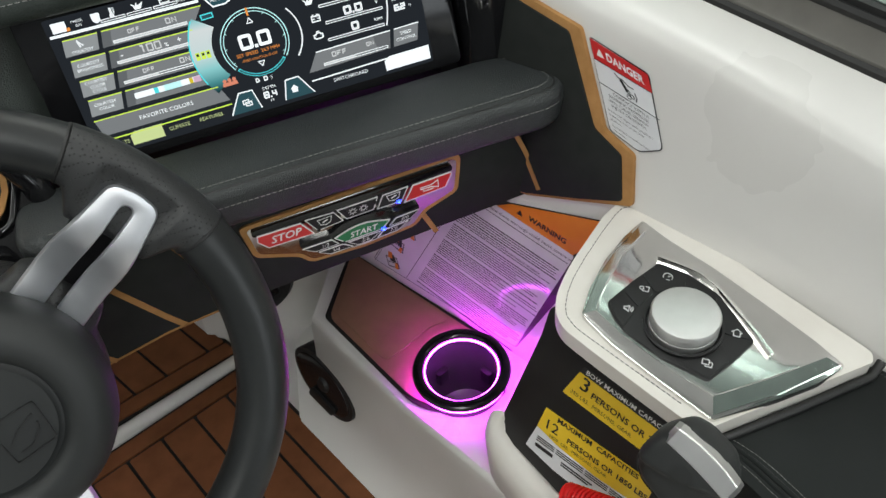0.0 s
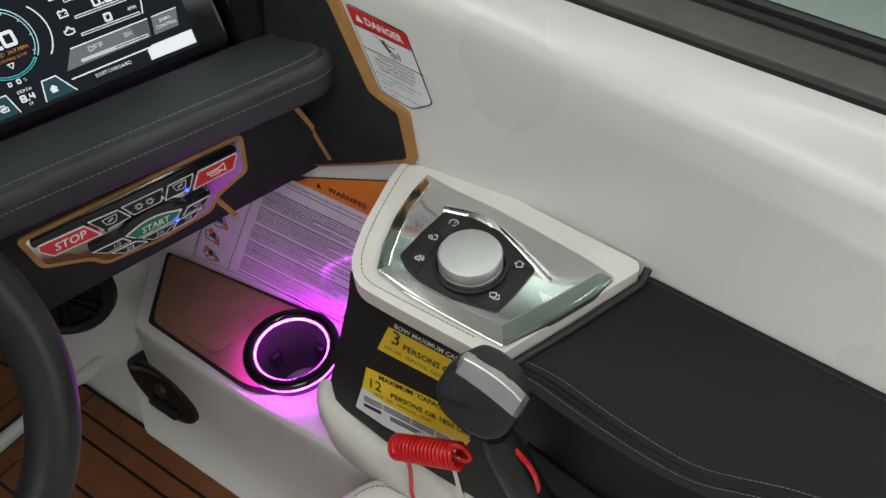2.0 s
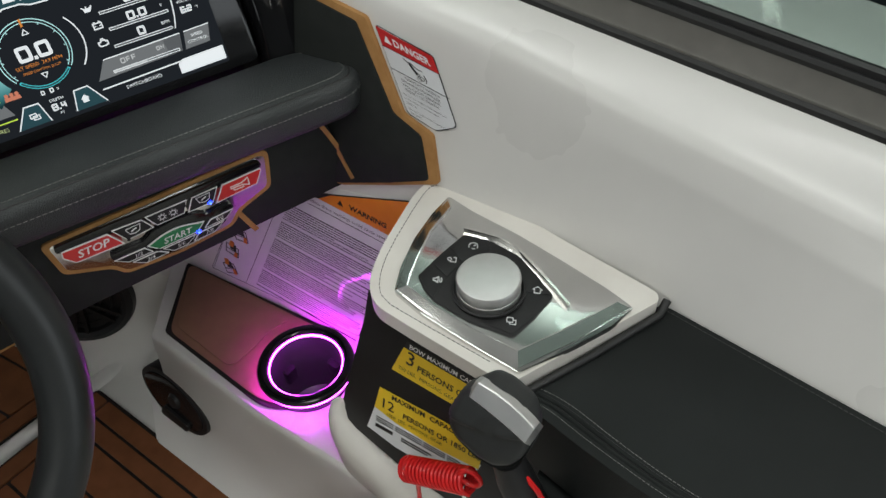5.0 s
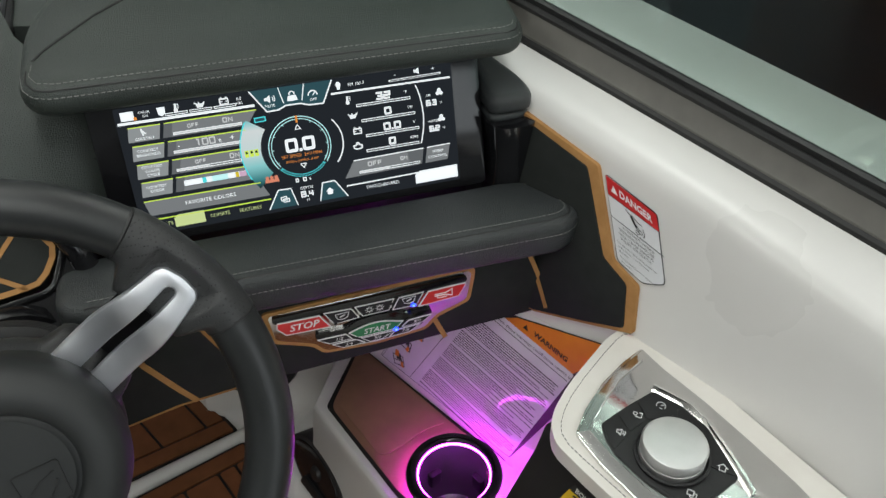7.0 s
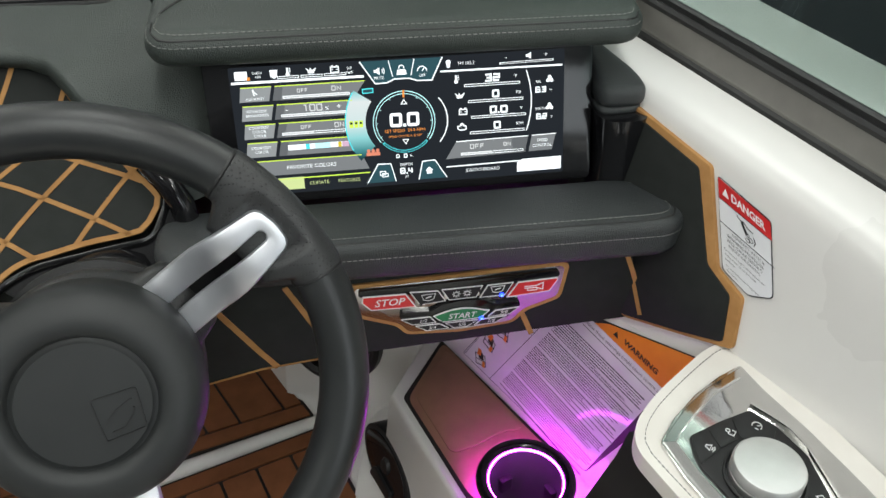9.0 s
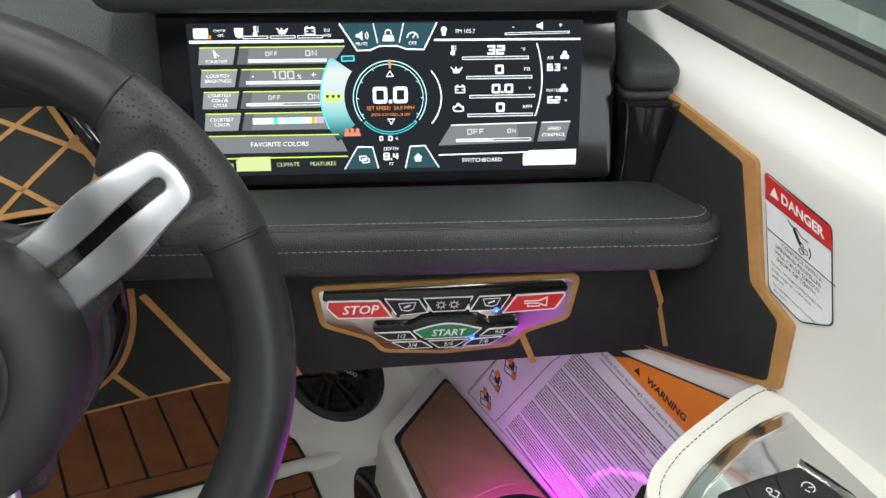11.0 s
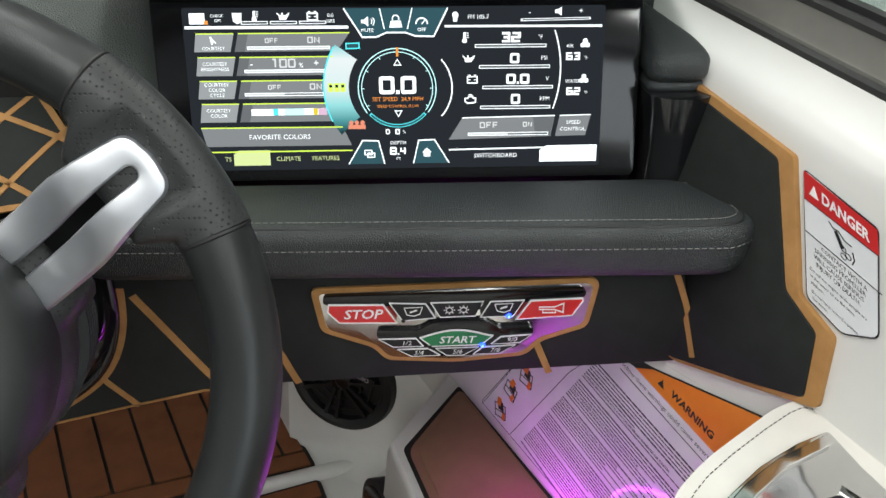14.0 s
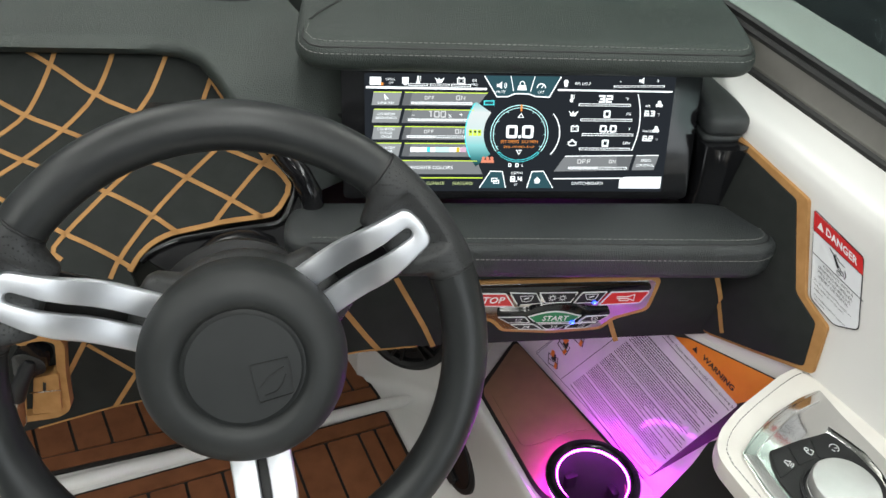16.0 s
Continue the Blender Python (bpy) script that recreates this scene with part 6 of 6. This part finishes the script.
part("dial_ring", bm, SATIN, dial, "black toothed dial ring")
bm = bmesh.new()
lathe(bm, [(0.0262, 0.006), (0.0262, 0.0115), (0.0250, 0.0120), (0.0262, 0.0128), (0.0264, 0.0205), (0.0252, 0.0226), (0.0235, 0.0232), (0.0, 0.0232)], KM2, 64)
part("dial_knob", bm, KNOB, dial, "satin aluminium dial knob")

# ---- armrest ----
arm = thing("armrest_pad", (0.32, 0.28, 0.70), "black vinyl armrest pad with grey twin stitching", "armrest")
ao = [(0.1945, 0.4105), (0.345, 0.4085), (0.352, 0.402), (0.404, 0.217), (0.462, 0.02), (0.55, -0.24), (0.46, -0.24), (0.322, 0.14), (0.276, 0.206), (0.244, 0.238), (0.2255, 0.282), (0.2165, 0.314), (0.2075, 0.352), (0.2025, 0.378)]
bm = bmesh.new()
prism(bm, rounded(ao, [0.004, 0.004, 0.01, 0.05, 0.05, 0.02, 0.02, 0.06, 0.02, 0.02, 0.015, 0.015, 0.015, 0.012]), TOP, 0.70, 0.778, 0.011, 5)
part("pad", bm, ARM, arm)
ROWS = ([(0.2133, 0.4050), (0.2224, 0.3870), (0.2280, 0.3680), (0.2300, 0.3560), (0.2352, 0.3284), (0.2433, 0.2931), (0.2535, 0.2600), (0.2742, 0.2340), (0.296, 0.207), (0.334, 0.140), (0.39, 0.0)],
        [(0.2030, 0.3985), (0.2110, 0.3796), (0.2156, 0.3530), (0.2241, 0.3165), (0.2330, 0.2823), (0.2440, 0.2530), (0.2660, 0.2270), (0.287, 0.200), (0.325, 0.135), (0.382, -0.004)])
for line, z in zip(ROWS, (0.7784, 0.7780)):
    bm = bmesh.new()
    stitches(bm, [(x, y, z) for x, y, _ in finer([(q.x, q.y, 0) for q in smoother(line)])], 0.0034, 0.0024, 0.00024)
    part("stitching", bm, STITCH, arm, "grey thread")
# the soft double welt between the two rows
for off in (0.35, 0.66):
    bm = bmesh.new()
    welt = []
    for k in range(60):
        ends = []
        for line in ROWS:
            sm = smoother(line)
            u = k / 59 * (len(sm) - 1)
            a = min(int(u), len(sm) - 2)
            ends.append(sm[a].lerp(sm[a + 1], u - a))
        q = ends[0].lerp(ends[1], off)
        welt.append((q.x, q.y, 0.7775 if 0 < k < 59 else 0.775))
    tube(bm, welt, 0.0021, 8)
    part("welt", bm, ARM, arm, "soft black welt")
bm = bmesh.new()
stitches(bm, [(0.348, 0.400, 0.7783), (0.398, 0.217, 0.7783), (0.456, 0.02, 0.7783)], 0.0042, 0.0030, 0.0003)
part("stitching", bm, BLACK_STITCH, arm, "dark thread")
bm = bmesh.new()
tube(bm, [(0.193, 0.4065, 0.774), (0.205, 0.4025, 0.7790), (0.27, 0.3995, 0.7800), (0.338, 0.3985, 0.781), (0.350, 0.4030, 0.787)], 0.0036, 10)
part("piping", bm, GASKET, arm, "black piping")
bm = bmesh.new()
prism(bm, rounded([(0.205, 0.385), (0.235, 0.345), (0.258, 0.26), (0.31, 0.15), (0.45, -0.2), (0.40, -0.2), (0.25, 0.15), (0.21, 0.27), (0.190, 0.35)], 0.01), TOP, 0.50, 0.690, 0.015, 4)
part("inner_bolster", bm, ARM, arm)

# ---- throttle ----
thr = thing("throttle_lever", (0.185, 0.36, 0.62), "black throttle lever with a chrome top band", "throttle lever")
GF = frame_of((0.1575, 0.382, 0.810), (0.408, -0.913, -0.28), (-0.72, -0.42, 0.55))
go = rounded([(-0.0171, 0.0300), (-0.0048, 0.0330), (0.0171, 0.0305), (0.0287, 0.0205), (0.0329, 0.0093), (0.0335, -0.0050), (0.0305, -0.0180), (0.0205, -0.0265), (0.0059, -0.0285), (-0.0150, -0.0250), (-0.0250, -0.0180), (-0.0286, -0.0070), (-0.0275, 0.0130)], 0.0045, 3)
mid = Vector((0.002, 0.004))
bm = bmesh.new()
rings = []
for grow, z in ((0.66, -0.026), (0.84, -0.0235), (0.95, -0.017), (1.0, -0.008), (1.0, 0.003), (0.97, 0.0095), (0.91, 0.0142), (0.82, 0.0168), (0.70, 0.0180), (0.58, 0.0184), (0.46, 0.0186), (0.34, 0.0187), (0.20, 0.0188)):
    ring = []
    for q in go:
        e = mid + (Vector(q[:2]) - mid) * grow
        lip = e.y - 0.004 - 0.38 * e.x - 4.0 * e.x ** 2 + 0.0095
        step = min(1.0, max(0.0, (0.0075 - lip) / 0.0075))
        drop = (0.0065 * step * step * (3 - 2 * step) + 0.10 * max(0.0, -lip)) if z > 0.003 else 0.0
        ring.append(GF @ Vector((e.x, e.y, z - drop)))
    rings.append(ring)
loft(bm, rings)
part("grip", bm, HUB, thr, "black rubber grip", 50)
bm = bmesh.new()
rings = []
for i in range(17):
    x = -0.0215 + 0.0535 * i / 16
    y1 = 0.0312 - 6.5 * x * x
    y0 = 0.0165 - 3.5 * x * x - 0.04 * x
    z = 0.0203 - 3.2 * (x - 0.003) ** 2
    if i in (0, 16):
        z, y1, y0 = z - 0.006, y1 - 0.003, y0 - 0.002
    rings.append([GF @ Vector(q) for q in ((x, y0, z - 0.008), (x, y0, z - 0.0006), (x, y0 + 0.0006, z), (x, y1 - 0.0008, z - 0.0004), (x, y1, z - 0.0012), (x, y1, z - 0.012))])
loft(bm, rings)
part("top_band", bm, BAND, thr, "bright metal top band", 25)
bm = bmesh.new()
tube(bm, [(0.1645, 0.370, 0.770), (0.168, 0.364, 0.745), (0.176, 0.350, 0.700), (0.190, 0.330, 0.640)], [0.012, 0.015, 0.016, 0.016], 14)
part("shaft", bm, SATIN, thr)
bm = bmesh.new()
lathe(bm, [(0.0, 0.012), (0.030, 0.010), (0.036, 0.0), (0.036, -0.01)], frame_of((0.192, 0.335, 0.632), (0.408, -0.913, 0), (-0.913, -0.408, 0.3)), 32)
part("pivot_boss", bm, SATIN, thr)

# ---- lanyard ----
lan = thing("safety_lanyard", (0.135, 0.43, 0.66), "red coiled safety lanyard with a metal clip", "lanyard")
ca, cb = Vector((0.1225, 0.462, 0.655)), Vector((0.1500, 0.400, 0.7005))
ax = (cb - ca).normalized()
o1 = ax.orthogonal().normalized()
o2 = ax.cross(o1)
bm = bmesh.new()
N = 17 * 14
tube(bm, [ca + (cb - ca) * (i / N) + (o1 * math.cos(i / 14 * 2 * math.pi) + o2 * math.sin(i / 14 * 2 * math.pi)) * 0.0105 for i in range(N + 1)], 0.0020, 6)
part("coil", bm, CORD, lan, "red coiled cord")
for pts in ([(0.127, 0.452, 0.650), (0.126, 0.450, 0.62), (0.124, 0.452, 0.58), (0.124, 0.450, 0.545)], [(0.166, 0.362, 0.765), (0.1705, 0.355, 0.757), (0.1745, 0.346, 0.746), (0.1775, 0.340, 0.732), (0.179, 0.337, 0.716), (0.1785, 0.338, 0.700), (0.176, 0.342, 0.684), (0.172, 0.348, 0.668)]):
    bm = bmesh.new()
    tube(bm, pts, 0.0022, 8)
    part("cord", bm, CORD, lan, "red cord")
bm = bmesh.new()
tube(bm, [Vector((0.150, 0.400, 0.706)) + (Vector((0.6, -0.8, 0)) * math.cos(a) + Vector((0, 0.2, 1)) * math.sin(a)) * 0.009 for a in [2 * math.pi * j / 20 for j in range(20)]], 0.0021, 8, True)
part("loop", bm, CORD, lan, "red cord loop")
bm = bmesh.new()
tube(bm, [(0.148, 0.404, 0.712), (0.1455, 0.406, 0.690), (0.1475, 0.404, 0.66), (0.149, 0.401, 0.62)], [0.0018, 0.0024, 0.0026, 0.0034], 8)
part("clip", bm, CHROME, lan, "bright metal clip")

# white stitched cushion at the foot of the pod
cu = thing("seat_cushion", (0.09, 0.46, 0.45), "cream stitched seat cushion below the control pod", "cushion")
bm = cushion(rounded([(0.06, 0.505), (0.115, 0.500), (0.15, 0.42), (0.18, 0.25), (0.02, 0.25), (0.03, 0.45)], 0.022), 0.47, 0.560, 0.017)
cpad = part("pad", bm, CREAM, cu)
bm = bmesh.new()
stitches(bm, snapped(cpad, finer(smoother([(0.050, 0.455, 0.565), (0.060, 0.479, 0.565), (0.074, 0.492, 0.565), (0.102, 0.490, 0.565), (0.118, 0.472, 0.565), (0.135, 0.435, 0.565)]))), 0.0048, 0.003, 0.0005)
part("stitching", bm, BLACK_STITCH, cu)


# ---- stickers ----
def sheet(name, pts, m, mat, parent, z0=0.0, z1=0.0004, r=0.0):
    bm = bmesh.new()
    prism(bm, rounded(pts, r, 3) if r else pts, m, z0, z1)
    return part(name, bm, mat, parent)


def bars(pts_list, m, mat, parent, z=0.0008):
    bm = bmesh.new()
    for x0, y0, x1, y1, w in pts_list:
        stroke(bm, [(x0, y0), (x1, y1)], m, w, z - 0.0006, z)
    return part("fine_print", bm, mat, parent)


dan = thing("danger_sticker", (0.272, 0.64, 0.86), "white danger sticker with a red heading on the coaming", "sticker")
dtl, dtr, dbr, db, dl = (loc(CF, p) for p in ((0.256, 0.690, 0.940), (0.2825, 0.637, 0.926), (0.2825, 0.606, 0.869), (0.2715, 0.623, 0.8595), (0.2590, 0.651, 0.868)))
dpts = [dtl, dtr, dbr, db, dl]
sheet("backing", rounded(dpts, 0.004, 3), CF, INK, dan, 0.0, 0.0006)
dc = Vector((sum(p[0] for p in dpts) / 5, sum(p[1] for p in dpts) / 5))
shr = lambda p, k: tuple(Vector(p) + (dc - Vector(p)).normalized() * k)
sheet("paper", rounded([shr(p, 0.0011) for p in dpts], 0.004, 3), CF, PAPER, dan, 0.0006, 0.0009)
bd = (Vector(dtr) - Vector(dtl)).normalized()
ld = (Vector(dtl) - Vector(dl)).normalized()
DM = CF @ Matrix(((bd.x, ld.x, 0, dtl[0]), (bd.y, ld.y, 0, dtl[1]), (0, 0, 1, 0), (0, 0, 0, 1)))
wd = (Vector(dtr) - Vector(dtl)).length
sheet("heading", [(0.0011, -0.0180), (wd + 0.0002, -0.0155), (wd - 0.0010, -0.0010), (0.0011, -0.0010)], DM, RED, dan, 0.0009, 0.0012)
lettering("DANGER", DM, 0.0350, -0.0092, 0.0094, WHITE, dan, z=0.0015, bold=0.0003)
bm = bmesh.new()
prism(bm, [(0.0055, -0.0130), (0.0135, -0.0125), (0.0096, -0.0058)], DM, 0.0010, 0.0015)
part("alert_triangle", bm, WHITE, dan)
bars([(0.0010, -0.0183, wd, -0.0158, 0.0005), (0.0008, -0.0385, wd + 0.002, -0.0370, 0.0005)], DM, INK, dan, 0.0013)
bm = bmesh.new()
for j in range(3):
    c = Vector((0.0345, -0.0318)) + Vector((math.cos(j * 2.1), math.sin(j * 2.1))) * 0.0026
    stroke(bm, oval(c.x, c.y, 0.0022, 0.0016, 12), DM, 0.0004, 0.0009, 0.0013, True)
stroke(bm, [(0.0215, -0.0200), (0.0250, -0.0222), (0.0290, -0.0212), (0.0340, -0.0240), (0.0400, -0.0238)], DM, 0.0006, 0.0009, 0.0013)
stroke(bm, [(0.0270, -0.0225), (0.0325, -0.0300)], DM, 0.0028, 0.0009, 0.0013)
stroke(bm, [(0.0405, -0.0270), (0.0420, -0.0310), (0.0402, -0.0345)], DM, 0.0007, 0.0009, 0.0013)
part("pictogram", bm, INK, dan, "small black warning symbol")
for s_, x_, y_ in (("CONTACT WITH A", 0.0147, -0.0415), ("SPINNING PROPELLER", 0.0090, -0.0458), ("WILL CAUSE SERIOUS", 0.0082, -0.0500), ("INJURY OR DEATH.", 0.0098, -0.0542)):
    lettering(s_, DM, x_, y_, 0.0039, INK, dan, z=0.0012, align="LEFT", wide=1.08)
for s_, x_, y_ in (("Do not run engine while people are", 0.0045, -0.0600), ("in the water or on the swim", 0.0047, -0.0642), ("platform.", 0.0050, -0.0683), ("Do not back toward a person in", 0.0055, -0.0738), ("the water.", 0.0060, -0.0776)):
    lettering(s_, DM, x_, y_, 0.0029, INK, dan, z=0.0012, align="LEFT", wide=1.1)

warn = thing("warning_sticker", (0.15, 0.78, 0.56), "large white warning sticker with an orange heading on the footwell side", "sticker")
wb = [(-0.170, 0.014), (0.062, 0.012), (0.162, 0.246), (0.037, 0.2085), (-0.08, 0.1855)]
sheet("backing", rounded(wb, 0.005, 3), WF, INK, warn, 0.0, 0.0005)
sheet("paper", rounded([(-0.1685, 0.0152), (0.0612, 0.0132), (0.118, 0.1835), (0.0205, 0.197), (-0.0785, 0.1842)], 0.004, 3), WF, PAPER, warn, 0.0005, 0.0008)
sheet("heading", [(0.021, 0.197), (0.116, 0.1840), (0.1600, 0.2440), (0.037, 0.2070)], WF, ORANGE, warn, 0.0005, 0.0009)
wa = math.atan2(-0.013, 0.097)
lettering("WARNING", WF, 0.084, 0.1985, 0.0088, INK, warn, z=0.0011, turn=wa, bold=0.0003, wide=1.08)
bm = bmesh.new()
prism(bm, [(0.046, 0.2000), (0.053, 0.1990), (0.0500, 0.2060)], WF, 0.0006, 0.0012)
part("warning_triangle", bm, INK, warn)
lettering("Failure to follow these warnings could cause severe injury or death.", WF, 0.066, 0.1835, 0.0062, INK, warn, z=0.0010, turn=wa)
bars([(0.006, 0.1855, 0.112, 0.1705, 0.0007), (-0.1115, 0.0155, -0.050, 0.141, 0.0007), (-0.050, 0.141, -0.02, 0.184, 0.0007)], WF, INK, warn, 0.0010)
rnd = random.Random(4)
WORDS = {6: "CARBON MONOXIDE (CO) CAN CAUSE BRAIN DAMAGE OR DEATH.", 13: "CHECK WEATHER FORECAST BEFORE DEPARTING DOCK", 19: "DO NOT OPERATE WHILE UNDER THE INFLUENCE"}
for j, words in WORDS.items():
    y = 0.1700 - j * 0.00335
    x0 = -0.092 + (0.1485 - j * 0.00335) * 0.47
    lettering(words, WF, x0, y + 0.003, 0.0037, INK, warn, z=0.0010, align="LEFT", turn=-0.1293, bold=0.0001)
rows_ = []
for j in range(46):
    y = 0.1700 - j * 0.00335
    x0 = -0.098 + (0.1700 - 0.0215 - j * 0.00335) * 0.47 + 0.006
    x1 = 0.058 + (y - 0.015) * 0.31
    if j % 9 == 8 or j in WORDS:
        continue
    x1 -= rnd.choice((0, 0.004, 0.012, 0.02, 0.03, 0.06)) if j % 9 > 2 else 0.002
    x = x0
    while x < x1 - 0.004:
        w = rnd.uniform(0.002, 0.008)
        e = min(x + w, x1)
        rows_.append((x, y + (x - x0) * -0.13 + 0.003, e, y + (e - x0) * -0.13 + 0.003, 0.0015 if j % 9 in (0, 4) else 0.0010))
        x = e + rnd.uniform(0.0006, 0.0010)
bars(rows_, WF, INK, warn, 0.0010)
for cx, cy, tilt in ((-0.1351, 0.0325, 0.3), (-0.1235, 0.0665, -0.2), (-0.1050, 0.0968, 0.1)):
    PM = WF @ Matrix.Translation((cx, cy, 0)) @ Matrix.Rotation(tilt, 4, "Z")
    bm = bmesh.new()
    stroke(bm, [(-0.010, -0.011), (0.009, -0.011), (0.009, 0.004), (-0.010, 0.004)], PM, 0.0011, 0.0006, 0.0011, True)
    stroke(bm, [(-0.010, -0.004), (0.009, -0.004)], PM, 0.0009, 0.0006, 0.0011)
    prism(bm, [(-0.004, -0.002), (0.006, -0.003), (0.005, 0.007), (-0.002, 0.008)], PM, 0.0006, 0.0012)
    part("pictogram", bm, INK, warn, "small black symbol")
    bm = bmesh.new()
    prism(bm, [(-0.006, 0.003), (0.001, 0.002), (0.003, 0.011), (-0.003, 0.012)], PM, 0.0008, 0.0014)
    prism(bm, [(0.002, -0.012), (0.007, -0.013), (0.008, -0.005), (0.004, -0.004)], PM, 0.0008, 0.0014)
    part("pictogram", bm, ORANGE, warn, "small orange symbol")
bars([(-0.1666, 0.0139, -0.0800, 0.185, 0.0006)], WF, INK, warn, 0.0010)

bow = thing("bow_capacity_sticker", (0.16, 0.50, 0.73), "black and yellow bow capacity sticker on the pod side", "sticker")
YB = YF @ Matrix.Translation((0.0075, 0.0195, 0)) @ Matrix.Rotation(-0.075, 4, "Z")
sheet("label", [(0.0005, 0.000), (0.098, 0.000), (0.0985, 0.0085), (0.003, 0.0085)], YB, INK, bow)
sheet("label", rounded([(-0.0075, -0.0315), (0.0925, -0.0300), (0.098, 0.000), (0.0005, 0.000)], 0.001), YB, YELLOW, bow)
lettering("BOW MAXIMUM CAPACITIES", YB, 0.0060, 0.0042, 0.0068, WHITE, bow, z=0.0008, align="LEFT", bold=0.0001)
lettering("3", YB, 0.0045, -0.0095, 0.021, INK, bow, z=0.0008, align="LEFT", bold=0.0001)
lettering("PERSONS OR 350 LBS", YB, 0.0175, -0.0140, 0.0092, INK, bow, z=0.0008, align="LEFT", bold=0.0002)
lettering("350 LBS.  PERSONS, GEAR", YB, -0.0010, -0.0240, 0.0056, INK, bow, z=0.0008, align="LEFT")
cap = thing("capacity_sticker", (0.15, 0.50, 0.66), "yellow and white maximum capacities sticker on the pod side", "sticker")
sheet("label", [(-0.0235, -0.0960), (0.010, -0.1025), (0.085, -0.1045), (0.100, -0.066), (-0.0170, -0.066)], YF, PAPER, cap)
sheet("label", [(-0.0170, -0.0660), (0.008, -0.072), (0.050, -0.075), (0.098, -0.072), (0.100, -0.0395), (-0.0130, -0.0395)], YF, YELLOW, cap, 0.0, 0.0006)
lettering("MAXIMUM  CAPACITIES", YF, 0.0010, -0.0437, 0.0080, INK, cap, z=0.0010, align="LEFT", bold=0.0002)
lettering("12", YF, -0.0110, -0.0560, 0.0165, INK, cap, z=0.0010, align="LEFT", bold=0.0001)
lettering("PERSONS OR 1850 LBS", YF, 0.0150, -0.0585, 0.0084, INK, cap, z=0.0010, align="LEFT", bold=0.0002)
lettering("1850  LBS.  PERSONS, GEAR", YF, -0.0030, -0.0665, 0.0052, INK, cap, z=0.0010, align="LEFT")
bars([(x, y, x + w, y, 0.0009) for y in (-0.0765, -0.0790, -0.0815) for x, w in ((-0.014, 0.02), (0.008, 0.03), (0.040, 0.024), (0.066, 0.014))], YF, INK, cap)
bars([(-0.014, -0.0875, 0.006, -0.0875, 0.004), (0.016, -0.0870, 0.050, -0.0870, 0.0015), (0.016, -0.0900, 0.046, -0.0900, 0.0015)], YF, INK, cap)
